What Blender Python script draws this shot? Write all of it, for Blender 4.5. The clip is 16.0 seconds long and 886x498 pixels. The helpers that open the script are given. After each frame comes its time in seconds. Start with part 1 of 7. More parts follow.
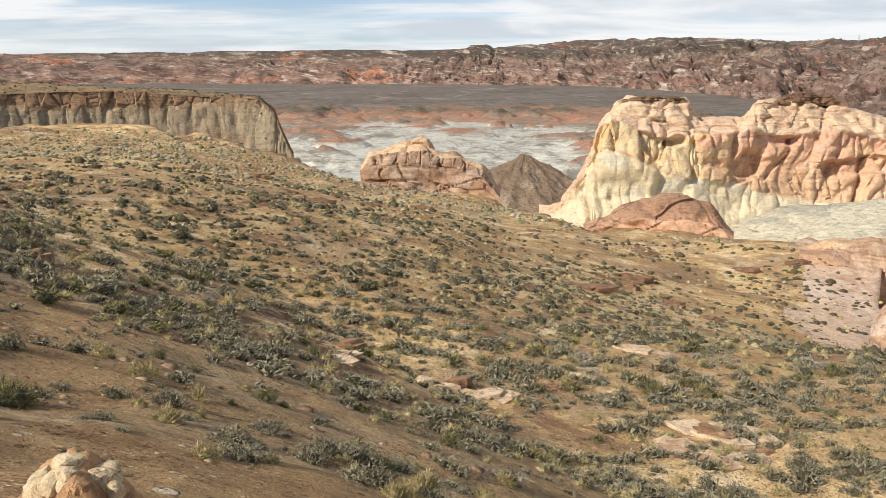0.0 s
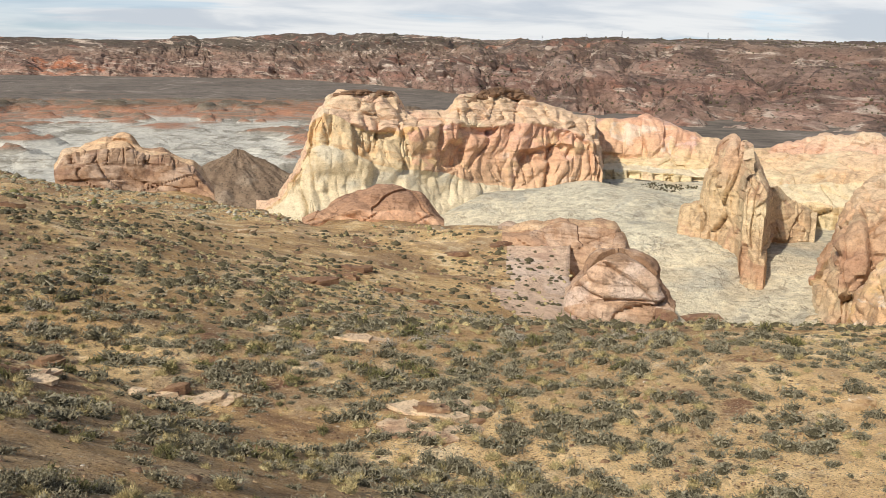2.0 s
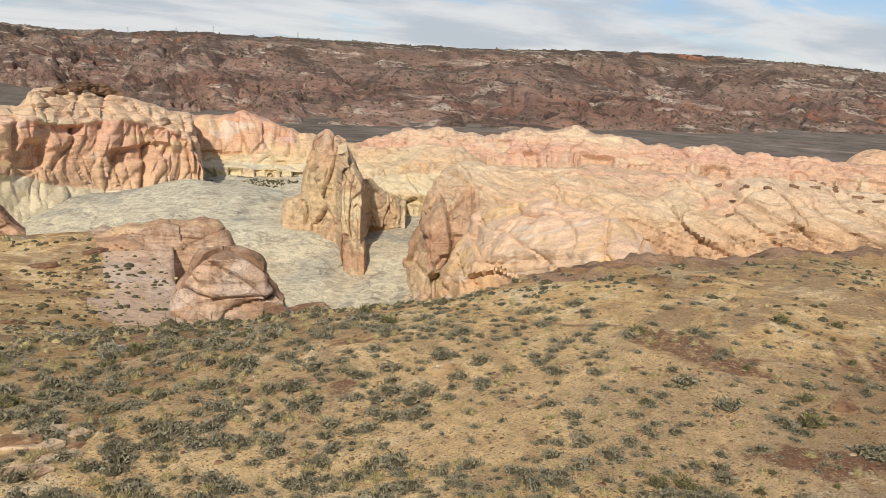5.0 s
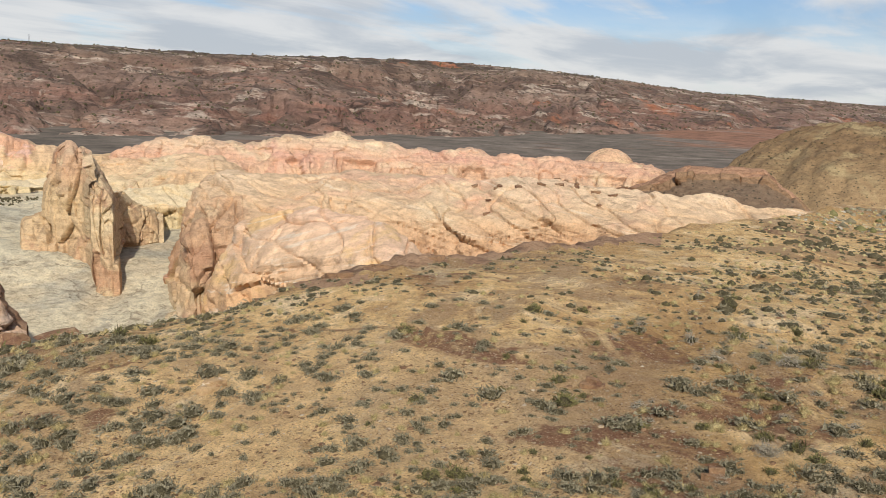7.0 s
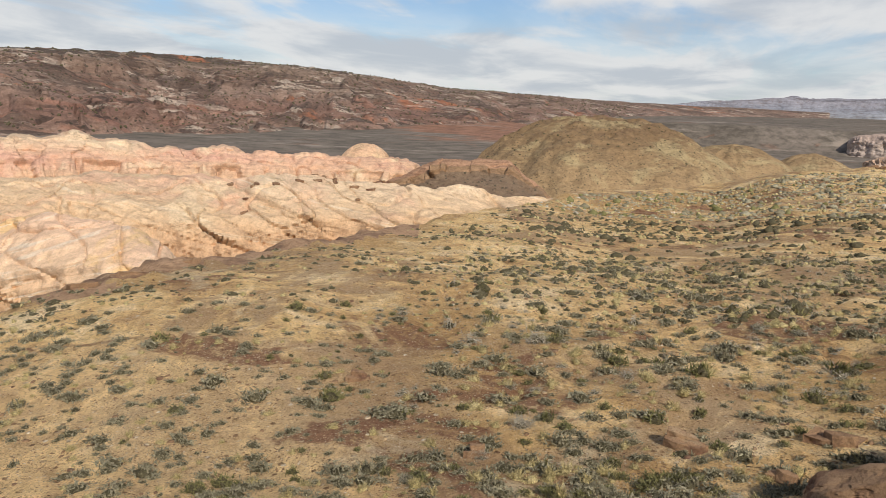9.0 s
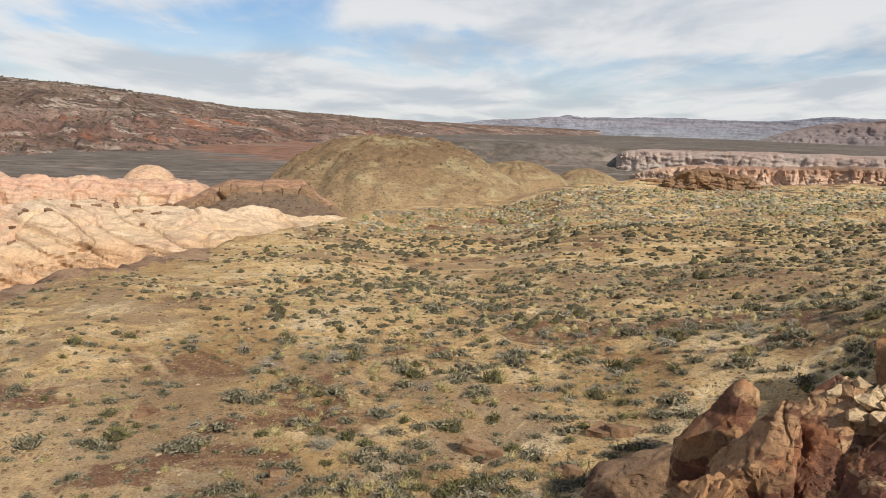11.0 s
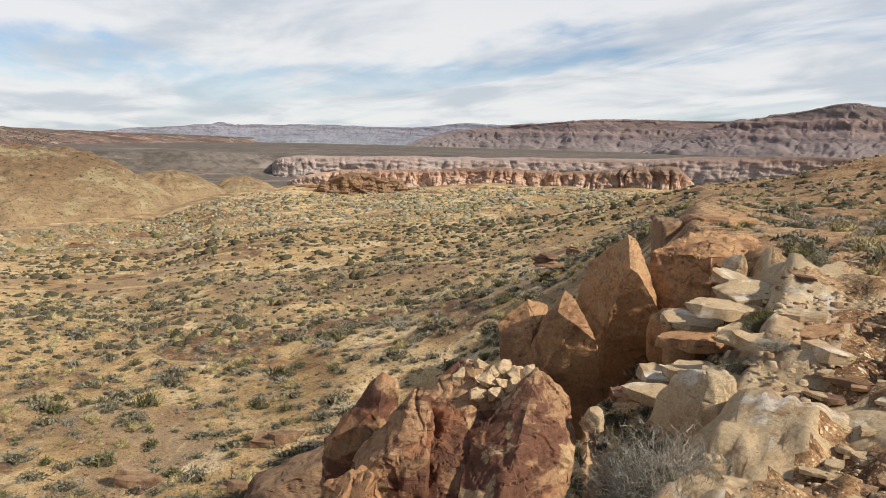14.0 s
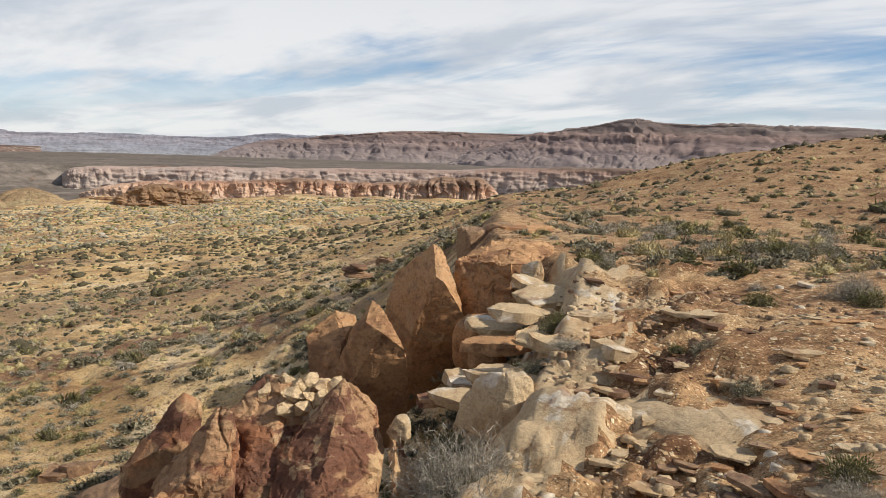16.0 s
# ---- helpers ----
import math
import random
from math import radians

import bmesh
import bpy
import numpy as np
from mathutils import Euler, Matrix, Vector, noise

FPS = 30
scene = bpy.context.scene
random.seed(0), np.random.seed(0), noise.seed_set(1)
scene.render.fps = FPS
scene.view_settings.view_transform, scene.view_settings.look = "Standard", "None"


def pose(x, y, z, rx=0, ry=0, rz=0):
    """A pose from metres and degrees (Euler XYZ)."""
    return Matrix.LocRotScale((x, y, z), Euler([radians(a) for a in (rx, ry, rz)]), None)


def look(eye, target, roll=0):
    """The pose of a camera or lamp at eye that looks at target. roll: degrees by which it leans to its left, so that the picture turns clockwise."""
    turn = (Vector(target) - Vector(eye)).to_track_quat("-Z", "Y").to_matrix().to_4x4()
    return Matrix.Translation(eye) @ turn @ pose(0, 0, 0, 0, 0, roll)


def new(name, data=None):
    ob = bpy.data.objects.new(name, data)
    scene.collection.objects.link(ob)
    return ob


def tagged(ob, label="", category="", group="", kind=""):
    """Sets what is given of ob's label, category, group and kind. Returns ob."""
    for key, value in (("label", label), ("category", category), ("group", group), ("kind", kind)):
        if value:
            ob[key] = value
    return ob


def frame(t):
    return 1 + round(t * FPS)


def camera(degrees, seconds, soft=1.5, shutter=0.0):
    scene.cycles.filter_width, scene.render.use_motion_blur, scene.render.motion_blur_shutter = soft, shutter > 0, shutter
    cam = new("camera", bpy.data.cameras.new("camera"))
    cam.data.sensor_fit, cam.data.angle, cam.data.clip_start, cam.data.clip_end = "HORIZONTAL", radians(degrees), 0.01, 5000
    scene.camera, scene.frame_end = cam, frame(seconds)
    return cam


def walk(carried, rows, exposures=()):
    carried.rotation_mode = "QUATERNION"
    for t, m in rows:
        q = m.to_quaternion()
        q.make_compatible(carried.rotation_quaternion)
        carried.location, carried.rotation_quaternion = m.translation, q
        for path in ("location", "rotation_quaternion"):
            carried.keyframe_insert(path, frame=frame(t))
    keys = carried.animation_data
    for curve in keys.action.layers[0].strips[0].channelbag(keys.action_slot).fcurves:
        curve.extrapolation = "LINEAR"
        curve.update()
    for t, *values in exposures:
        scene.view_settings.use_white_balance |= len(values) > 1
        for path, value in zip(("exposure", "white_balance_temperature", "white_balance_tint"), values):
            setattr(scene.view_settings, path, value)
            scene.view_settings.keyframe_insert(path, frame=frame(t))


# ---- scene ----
cam = camera(56.34, 16.0, soft=0.65)
# the pan of a phone held out before the body: place in metres, turn in degrees
PATH = [
    (0.0, 0.006, 0.003, 0.014, -0.00, -11.96, -0.04),
    (0.5, 0.057, 0.002, 0.011, -5.50, -11.90, -0.52),
    (1.0, 0.099, -0.004, 0.009, -10.55, -11.94, -0.74),
    (1.5, 0.143, -0.012, 0.011, -15.08, -12.13, -0.74),
    (2.0, 0.184, -0.032, 0.006, -19.38, -12.23, -0.82),
    (2.5, 0.222, -0.052, 0.003, -23.66, -12.34, -0.85),
    (3.0, 0.256, -0.060, 0.004, -27.92, -12.37, -1.06),
    (3.5, 0.285, -0.080, -0.001, -32.27, -12.24, -1.38),
    (4.0, 0.316, -0.101, -0.002, -36.53, -12.01, -1.66),
    (4.5, 0.353, -0.130, -0.008, -41.22, -11.85, -1.92),
    (5.0, 0.404, -0.180, -0.020, -46.33, -11.75, -2.14),
    (7.5, 0.509, -0.341, -0.017, -66.73, -10.62, -1.72),
    (8.0, 0.517, -0.375, -0.021, -71.23, -10.62, -1.57),
    (8.5, 0.530, -0.398, -0.014, -75.35, -10.59, -1.83),
    (9.0, 0.541, -0.422, -0.011, -79.19, -10.46, -2.00),
    (11.5, 0.540, -0.603, -0.016, -97.47, -8.40, -1.64),
    (12.0, 0.530, -0.662, -0.018, -101.85, -8.31, -1.33),
    (12.5, 0.523, -0.697, -0.009, -105.42, -8.20, -1.22),
    (13.0, 0.511, -0.734, 0.002, -108.78, -8.11, -1.25),
    (13.5, 0.507, -0.790, 0.006, -112.56, -7.93, -1.26),
    (14.0, 0.487, -0.830, 0.010, -116.73, -7.54, -1.38),
    (14.5, 0.489, -0.852, 0.008, -121.28, -7.26, -1.48),
    (15.0, 0.469, -0.865, 0.012, -124.58, -7.08, -1.47),
    (15.5, 0.443, -0.881, 0.020, -127.21, -6.52, -1.54),
    (16.0, 0.436, -0.892, 0.018, -129.76, -6.45, -1.70),
]
walk(cam, [(t, pose(x, y, z, 90 + pitch, roll, yaw)) for t, x, y, z, yaw, pitch, roll in PATH],
     [(0.0, 0.16), (1.2, 0.08), (2.5, -0.03), (3.5, -0.15), (5.0, -0.18), (8.0, -0.20), (11.5, -0.07), (13.0, 0.0), (16.0, 0.0)])

# ---- light ----
SUN_AZ, SUN_EL = 236.0, 36.0          # degrees clockwise from +y, degrees up
sun = new("sun", bpy.data.lights.new("sun", "SUN"))
sun.data.energy, sun.data.angle, sun.data.color = 5.0, radians(0.9), (1.0, 0.93, 0.82)
sx, sy = math.sin(radians(SUN_AZ)), math.cos(radians(SUN_AZ))
ce, se = math.cos(radians(SUN_EL)), math.sin(radians(SUN_EL))
sun.matrix_world = look((sx * ce * 90, sy * ce * 90, se * 90), (0, 0, 0))


class Nodes:
    """A short hand for node trees: n(type, inputs, settings) gives the node."""

    def __init__(self, tree):
        self.tree = tree
        tree.nodes.clear()

    def __call__(self, kind, ins=(), operation="", clamp=False, data_type="", blend_type="", interpolation="", feature=""):
        node = self.tree.nodes.new("ShaderNode" + kind)
        if operation:
            node.operation = operation
        if clamp:
            node.use_clamp = True
        if data_type:
            node.data_type = data_type
        if blend_type:
            node.blend_type = blend_type
        if interpolation:
            node.interpolation_type = interpolation
        if feature:
            node.feature = feature
        for key, value in dict(ins).items():
            if isinstance(value, bpy.types.NodeSocket):
                self.tree.links.new(value, node.inputs[key])
            else:
                node.inputs[key].default_value = value
        return node

    def math(self, op, a, b=0.0, clamp=False):
        return self("Math", {0: a, 1: b}, operation=op, clamp=clamp).outputs[0]

    def mix(self, f, a, b, blend="MIX"):
        return self("Mix", {0: f, 6: a, 7: b}, data_type="RGBA", blend_type=blend).outputs[2]

    def noise(self, vec, scale, detail=4.0, rough=0.55, distortion=0.0, lac=2.0):
        return self("TexNoise", {"Vector": vec, "Scale": scale, "Detail": detail, "Roughness": rough,
                                 "Distortion": distortion, "Lacunarity": lac}).outputs[0]

    def span(self, v, a, b, lo=0.0, hi=1.0):
        return self("MapRange", {0: v, 1: a, 2: b, 3: lo, 4: hi}, interpolation="SMOOTHSTEP").outputs[0]

    def ramp(self, v, stops, interp="LINEAR"):
        node = self("ValToRGB", {0: v})
        cr = node.color_ramp
        cr.interpolation = interp
        while len(cr.elements) < len(stops):
            cr.elements.new(0.5)
        for e, (p, c) in zip(cr.elements, stops):
            e.position, e.color = p, (*c, 1)
        return node.outputs[0]

    def scaled(self, vec, x, y, z):
        return self("Mapping", {0: vec, 3: (x, y, z)}).outputs[0]


def make_sky():
    world = bpy.data.worlds.new("sky")
    scene.world = world
    world.use_nodes = True
    n = Nodes(world.node_tree)
    sky = n("TexSky")
    sky.sky_type, sky.sun_disc = "NISHITA", False
    sky.sun_elevation, sky.sun_rotation = radians(SUN_EL), radians(SUN_AZ)
    sky.altitude, sky.air_density, sky.dust_density, sky.ozone_density = 1300, 1.0, 0.8, 1.5
    at = n("TexCoord").outputs["Generated"]
    sep = n("SeparateXYZ", {0: at})
    # clouds lie on a level sheet high above: project the ray on it
    up = n.math("MAXIMUM", n.math("ADD", sep.outputs[2], 0.10), 0.02)
    flat = n("CombineXYZ", {0: n.math("DIVIDE", sep.outputs[0], up), 1: n.math("DIVIDE", sep.outputs[1], up), 2: 0.0}).outputs[0]
    turned = n("Mapping", {0: flat, 2: (0, 0, radians(35)), 3: (0.62, 1.0, 1.0)}).outputs[0]
    big = n.noise(turned, 0.55, 6, 0.52, 0.5)
    streak = n.noise(n("Mapping", {0: flat, 2: (0, 0, radians(20)), 3: (0.3, 1.7, 1.0)}).outputs[0], 1.1, 7, 0.6, 0.8)
    body = n.math("ADD", n.math("MULTIPLY", big, 0.82), n.math("MULTIPLY", streak, 0.18))
    side = n.math("ADD", n.math("MULTIPLY", sep.outputs[0], 0.074), n.math("MULTIPLY", sep.outputs[1], 0.052))
    body = n.math("ADD", body, n.math("SUBTRACT", side, 0.034))
    cover = n.span(body, 0.395, 0.54)
    # thicker and greyer low down, as sheets overlap towards the horizon
    cover = n.math("MULTIPLY", cover, n.span(sep.outputs[2], 0.10, 0.30, 1.0, 0.8))
    low = n.span(sep.outputs[2], 0.0, 0.15, 0.9, 0.0)
    cover = n.math("MAXIMUM", cover, n.math("MULTIPLY", low, n.span(body, 0.30, 0.46)))
    shade = n.span(n.noise(turned, 1.0, 6, 0.55, 0.4), 0.36, 0.60)
    cloud = n.mix(shade, (0.72, 0.77, 0.84, 1), (1.05, 1.05, 1.05, 1))
    blue = n("Mix", {0: 1.0, 6: sky.outputs[0], 7: (0.092, 0.109, 0.13, 1)}, data_type="RGBA", blend_type="MULTIPLY").outputs[2]
    col = n.mix(n.math("MULTIPLY", cover, 0.93), blue, cloud)
    bg = n("Background", {0: col, 1: 0.82})
    n("OutputWorld", {0: bg.outputs[0]})


make_sky()

# ---- materials ----


def material(name):
    m = bpy.data.materials.new(name)
    m.use_nodes = True
    n = Nodes(m.node_tree)
    return m, n, n("NewGeometry").outputs["Position"]


def finish(n, colour, rough, height=None, strength=0.5, distance=0.05, spec=0.25):
    ins = {"Base Color": colour, "Roughness": rough, "Specular IOR Level": spec}
    if height is not None:
        ins["Normal"] = n("Bump", {"Height": height, "Strength": strength, "Distance": distance}).outputs[0]
    n("OutputMaterial", {0: n("BsdfPrincipled", ins).outputs[0]})


def soil_mat():
    """Sandy desert soil: ochre sand, gravel, pale washes and dark red rubble."""
    m, n, p = material("desert_soil")
    broad = n.noise(p, 0.05, 4, 0.6, 0.4)
    mid = n.noise(p, 0.30, 6, 0.66, 0.7)
    fine = n.noise(p, 2.2, 7, 0.72)
    grit = n.noise(p, 14.0, 5, 0.78)
    col = n.ramp(mid, [(0.36, (0.36, 0.215, 0.105)), (0.45, (0.62, 0.405, 0.185)), (0.53, (0.73, 0.51, 0.245)), (0.63, (0.83, 0.64, 0.38))])
    col = n.mix(n.span(broad, 0.48, 0.62, 0, 0.8), col, (0.44, 0.275, 0.118, 1))
    col = n.mix(n.math("MULTIPLY", n.span(n.noise(p, 0.085, 6, 0.68, 1.0), 0.50, 0.58), n.span(fine, 0.30, 0.50, 0.3, 0.75)), col, (0.33, 0.215, 0.125, 1))
    # a dark apron of brown desert pavement below the bench's far end
    sep = n("SeparateXYZ", {0: p})
    dx, dy = n.math("DIVIDE", n.math("ADD", sep.outputs[0], 4.0), 14.0), n.math("DIVIDE", n.math("SUBTRACT", sep.outputs[1], 8.0), 15.0)
    reach = n.math("ADD", n.math("ADD", n.math("MULTIPLY", dx, dx), n.math("MULTIPLY", dy, dy)), n.math("MULTIPLY", n.math("SUBTRACT", mid, 0.5), 1.6))
    col = n.mix(n.span(reach, 1.12, 0.85, 0, 0.6), col, (0.25, 0.15, 0.08, 1))
    dx, dy = n.math("DIVIDE", n.math("SUBTRACT", sep.outputs[0], 14.0), 13.0), n.math("DIVIDE", n.math("SUBTRACT", sep.outputs[1], 34.0), 15.0)
    reach = n.math("ADD", n.math("ADD", n.math("MULTIPLY", dx, dx), n.math("MULTIPLY", dy, dy)), n.math("MULTIPLY", n.math("SUBTRACT", mid, 0.5), 3.0))
    col = n.mix(n.span(reach, 1.2, 0.6, 0, 0.5), col, (0.27, 0.165, 0.09, 1))
    dx, dy = n.math("DIVIDE", n.math("SUBTRACT", sep.outputs[0], 15.0), 12.0), n.math("DIVIDE", n.math("SUBTRACT", sep.outputs[1], 13.0), 9.0)
    reach = n.math("ADD", n.math("ADD", n.math("MULTIPLY", dx, dx), n.math("MULTIPLY", dy, dy)), n.math("MULTIPLY", n.math("SUBTRACT", mid, 0.5), 3.0))
    col = n.mix(n.span(reach, 1.3, 0.5, 0, 0.5), col, (0.70, 0.50, 0.265, 1))
    dx, dy = n.math("DIVIDE", n.math("ADD", sep.outputs[0], 40.0), 72.0), n.math("DIVIDE", n.math("SUBTRACT", sep.outputs[1], 100.0), 74.0)
    reach = n.math("ADD", n.math("ADD", n.math("MULTIPLY", dx, dx), n.math("MULTIPLY", dy, dy)), n.math("MULTIPLY", n.math("SUBTRACT", mid, 0.5), 3.0))
    col = n.mix(n.span(reach, 1.2, 0.5, 0, 0.35), col, (0.26, 0.165, 0.085, 1))
    # brown rubble beside the bench boulders, with the dark shade there painted in
    dx, dy = n.math("DIVIDE", n.math("SUBTRACT", sep.outputs[0], 9.7), 6.5), n.math("DIVIDE", n.math("ADD", sep.outputs[1], 5.2), 5.0)
    reach = n.math("ADD", n.math("ADD", n.math("MULTIPLY", dx, dx), n.math("MULTIPLY", dy, dy)), n.math("MULTIPLY", n.math("SUBTRACT", mid, 0.5), 3.0))
    col = n.mix(n.span(reach, 1.2, 0.5, 0, 0.6), col, (0.27, 0.165, 0.09, 1))
    red = n.math("MULTIPLY", n.span(n.noise(p, 0.13, 5, 0.6, 0.9), 0.575, 0.62), n.span(fine, 0.36, 0.52))
    col = n.mix(n.math("MULTIPLY", red, 0.85), col, (0.175, 0.08, 0.05, 1))
    wash = n.span(n.noise(p, 0.19, 6, 0.62, 1.2), 0.58, 0.66)
    col = n.mix(n.math("MULTIPLY", wash, 0.6), col, (0.62, 0.50, 0.32, 1))
    heights = []
    rubble = n.span(n.noise(p, 0.24, 5, 0.65, 0.5), 0.38, 0.56, 0.45, 1.5)
    for scale, share in ((4.5, 0.20), (10.0, 0.42), (22.0, 0.55)):
        v = n("TexVoronoi", {"Vector": p, "Scale": scale, "Randomness": 1.0}, feature="F1")
        pick = n("SeparateXYZ", {0: v.outputs["Color"]})
        chip = n.math("MULTIPLY", n.span(v.outputs["Distance"], 0.36, 0.28), n.math("GREATER_THAN", n.math("MULTIPLY", share, rubble), pick.outputs[0]))
        tone = n.ramp(pick.outputs[1], [(0.0, (0.13, 0.065, 0.04)), (0.35, (0.26, 0.155, 0.085)), (0.7, (0.44, 0.32, 0.19)), (1.0, (0.66, 0.56, 0.42))])
        col = n.mix(n.math("MULTIPLY", chip, 0.85), col, tone)
        heights.append(n.math("MULTIPLY", chip, 3.0 / scale))
    col = n.mix(0.75, col, n.ramp(grit, [(0.36, (0.42, 0.39, 0.37)), (0.46, (0.95, 0.95, 0.95)), (0.56, (1.05, 1.05, 1.05)), (0.66, (1.5, 1.5, 1.5))]), "MULTIPLY")
    col = n.mix(0.6, col, n.ramp(fine, [(0.36, (0.6, 0.56, 0.53)), (0.5, (1.0, 1.0, 1.0)), (0.64, (1.25, 1.25, 1.22))]), "MULTIPLY")
    h = n.math("ADD", n.math("MULTIPLY", grit, 0.3), n.math("ADD", n.math("MULTIPLY", fine, 0.45), n.math("ADD", heights[0], n.math("ADD", heights[1], heights[2]))))
    finish(n, col, 0.95, h, 1.0, 0.2, 0.12)
    return m


def scree_mat():
    """Gravelly bench soil, redder, littered with chips."""
    m, n, p = material("bench_gravel")
    mid = n.noise(p, 0.7, 6, 0.65, 0.5)
    fine = n.noise(p, 6.0, 6, 0.7)
    col = n.ramp(mid, [(0.36, (0.18, 0.09, 0.045)), (0.46, (0.31, 0.175, 0.085)), (0.56, (0.42, 0.262, 0.13)), (0.68, (0.52, 0.36, 0.195))])
    heights = []
    for scale, share in ((8.0, 0.35), (17.0, 0.5), (34.0, 0.5)):
        v = n("TexVoronoi", {"Vector": n("Mapping", {0: p, 2: (0.4, 0.7, scale), 3: (1.0, 1.5, 1.0)}).outputs[0], "Scale": scale, "Randomness": 1.0}, feature="F1")
        v.distance = "MANHATTAN"
        pick = n("SeparateXYZ", {0: v.outputs["Color"]})
        chip = n.math("MULTIPLY", n.span(v.outputs["Distance"], 0.60, 0.48), n.span(pick.outputs[0], 1 - share, 1 - share + 0.03))
        tone = n.ramp(pick.outputs[1], [(0.0, (0.18, 0.085, 0.042)), (0.40, (0.44, 0.265, 0.125)), (0.75, (0.60, 0.43, 0.23)), (1.0, (0.72, 0.59, 0.40))])
        col = n.mix(chip, col, tone)
        heights.append(n.math("MULTIPLY", chip, 5.0 / scale))
    col = n.mix(0.85, col, n.ramp(fine, [(0.36, (0.4, 0.38, 0.36)), (0.5, (1.0, 1.0, 1.0)), (0.64, (1.35, 1.35, 1.35))]), "MULTIPLY")
    col = n.mix(0.8, col, n.ramp(n.noise(p, 40.0, 4, 0.7), [(0.38, (0.45, 0.43, 0.42)), (0.5, (1.0, 1.0, 1.0)), (0.62, (1.3, 1.3, 1.3))]), "MULTIPLY")
    h = n.math("ADD", n.math("MULTIPLY", fine, 0.4), n.math("ADD", heights[0], n.math("ADD", heights[1], heights[2])))
    finish(n, col, 0.93, h, 0.9, 0.06, 0.15)
    return m


def rock_mat(name, stops, z0, z1, size=1.0, warp=0.12, dip=(0.0, 0.0), vary=None, varnish=0.3, beds=1.0, bump=0.6, shrubs=0.0, strata=(), cracks=0.5, grime=0.6, run=0.05):
    """Bedded sandstone: colours by height, warped and dipping, with stains down the face, cracks and grain."""
    m, n, p = material(name)
    sep = n("SeparateXYZ", {0: p})
    tilt = n.math("ADD", sep.outputs[2], n.math("ADD", n.math("MULTIPLY", sep.outputs[0], dip[0]), n.math("MULTIPLY", sep.outputs[1], dip[1])))
    big = n.noise(p, 0.045 / size, 4, 0.6, 0.5)
    level = n.math("ADD", sep.outputs[2], n.math("MULTIPLY", n.math("SUBTRACT", tilt, sep.outputs[2]), 0.08))
    t = n("MapRange", {0: level, 1: z0, 2: z1}).outputs[0]
    t = n.math("ADD", t, n.math("MULTIPLY", n.math("SUBTRACT", big, 0.5), warp * 4))
    col = n.ramp(t, stops)
    if vary:
        for colour, scale, lo, hi, amount in vary:
            patch = n.span(n.noise(n.scaled(p, 1, 1, 1.6), scale / size, 5, 0.62, 0.7), lo, hi, 0, amount)
            col = n.mix(patch, col, (*colour, 1))
    lay = n("CombineXYZ", {0: n.math("MULTIPLY", sep.outputs[0], run), 1: n.math("MULTIPLY", sep.outputs[1], run), 2: tilt}).outputs[0]
    for colour, scale, lo, hi, amount in strata:
        col = n.mix(n.math("MULTIPLY", n.span(n.noise(lay, scale / size, 6, 0.68, 1.2), lo, hi, 0, amount), n.span(n.noise(p, 0.12 / size, 4, 0.6), 0.42, 0.56, 0.25, 1.0)), col, (*colour, 1))
    bed = n.noise(lay, 1.6 / size, 6, 0.7, 0.3)
    col = n.mix(0.55 * beds, col, n.ramp(bed, [(0.36, (0.55, 0.5, 0.47)), (0.5, (1.0, 1.0, 1.0)), (0.64, (1.2, 1.18, 1.14))]), "MULTIPLY")
    streak = n.span(n.noise(n.scaled(p, 1, 1, 0.16), 0.55 / size, 6, 0.62, 0.2), 0.54, 0.70, 0, varnish)
    col = n.mix(streak, col, (0.15, 0.085, 0.055, 1))
    mott = n.noise(p, 0.9 / size, 6, 0.7, 0.3)
    col = n.mix(grime, col, n.ramp(mott, [(0.34, (0.52, 0.5, 0.48)), (0.50, (1.0, 1.0, 1.0)), (0.66, (1.2, 1.2, 1.18))]), "MULTIPLY")
    speck = n.noise(p, 4.0 / size, 5, 0.8)
    col = n.mix(0.5, col, n.ramp(speck, [(0.36, (0.5, 0.48, 0.46)), (0.50, (1.0, 1.0, 1.0)), (0.64, (1.2, 1.2, 1.2))]), "MULTIPLY")
    joints = []
    for turn, stretch, scale in ((0.5, 0.28, 0.30), (-0.35, 0.16, 0.22), (1.2, 0.35, 0.42)):
        q = n("Mapping", {0: p, 2: (turn * 0.4, turn, turn * 0.7), 3: (1.0, stretch, 1.0)}).outputs[0]
        line = n.math("ABSOLUTE", n.math("SUBTRACT", n.noise(q, scale / size, 5, 0.55, 0.35), 0.5))
        part = n.span(n.noise(p, (0.16 + 0.1 * scale) / size, 3), 0.50, 0.60)
        joints.append(n.math("MULTIPLY", n.span(line, 0.011, 0.002), part))
    open_crack = n.math("MAXIMUM", n.math("MAXIMUM", joints[0], joints[1]), joints[2])
    col = n.mix(n.math("MULTIPLY", open_crack, cracks), col, (0.16, 0.10, 0.07, 1))
    if shrubs:
        v = n("TexVoronoi", {"Vector": p, "Scale": shrubs, "Randomness": 1.0}, feature="F1")
        pick = n("SeparateXYZ", {0: v.outputs["Color"]})
        dots = n.math("MULTIPLY", n.span(v.outputs["Distance"], 0.36, 0.24), n.span(pick.outputs[0], 0.62, 0.66))
        col = n.mix(n.math("MULTIPLY", dots, 0.8), col, (0.055, 0.05, 0.035, 1))
    fine = n.noise(p, 5.0 / size, 6, 0.75)
    h = n.math("ADD", n.math("MULTIPLY", bed, 0.8), n.math("ADD", n.math("MULTIPLY", mott, 0.9), n.math("MULTIPLY", fine, 0.3)))
    h = n.math("SUBTRACT", h, n.math("MULTIPLY", open_crack, cracks))
    finish(n, col, 0.9, h, bump, 0.45 * size, 0.15)
    return m


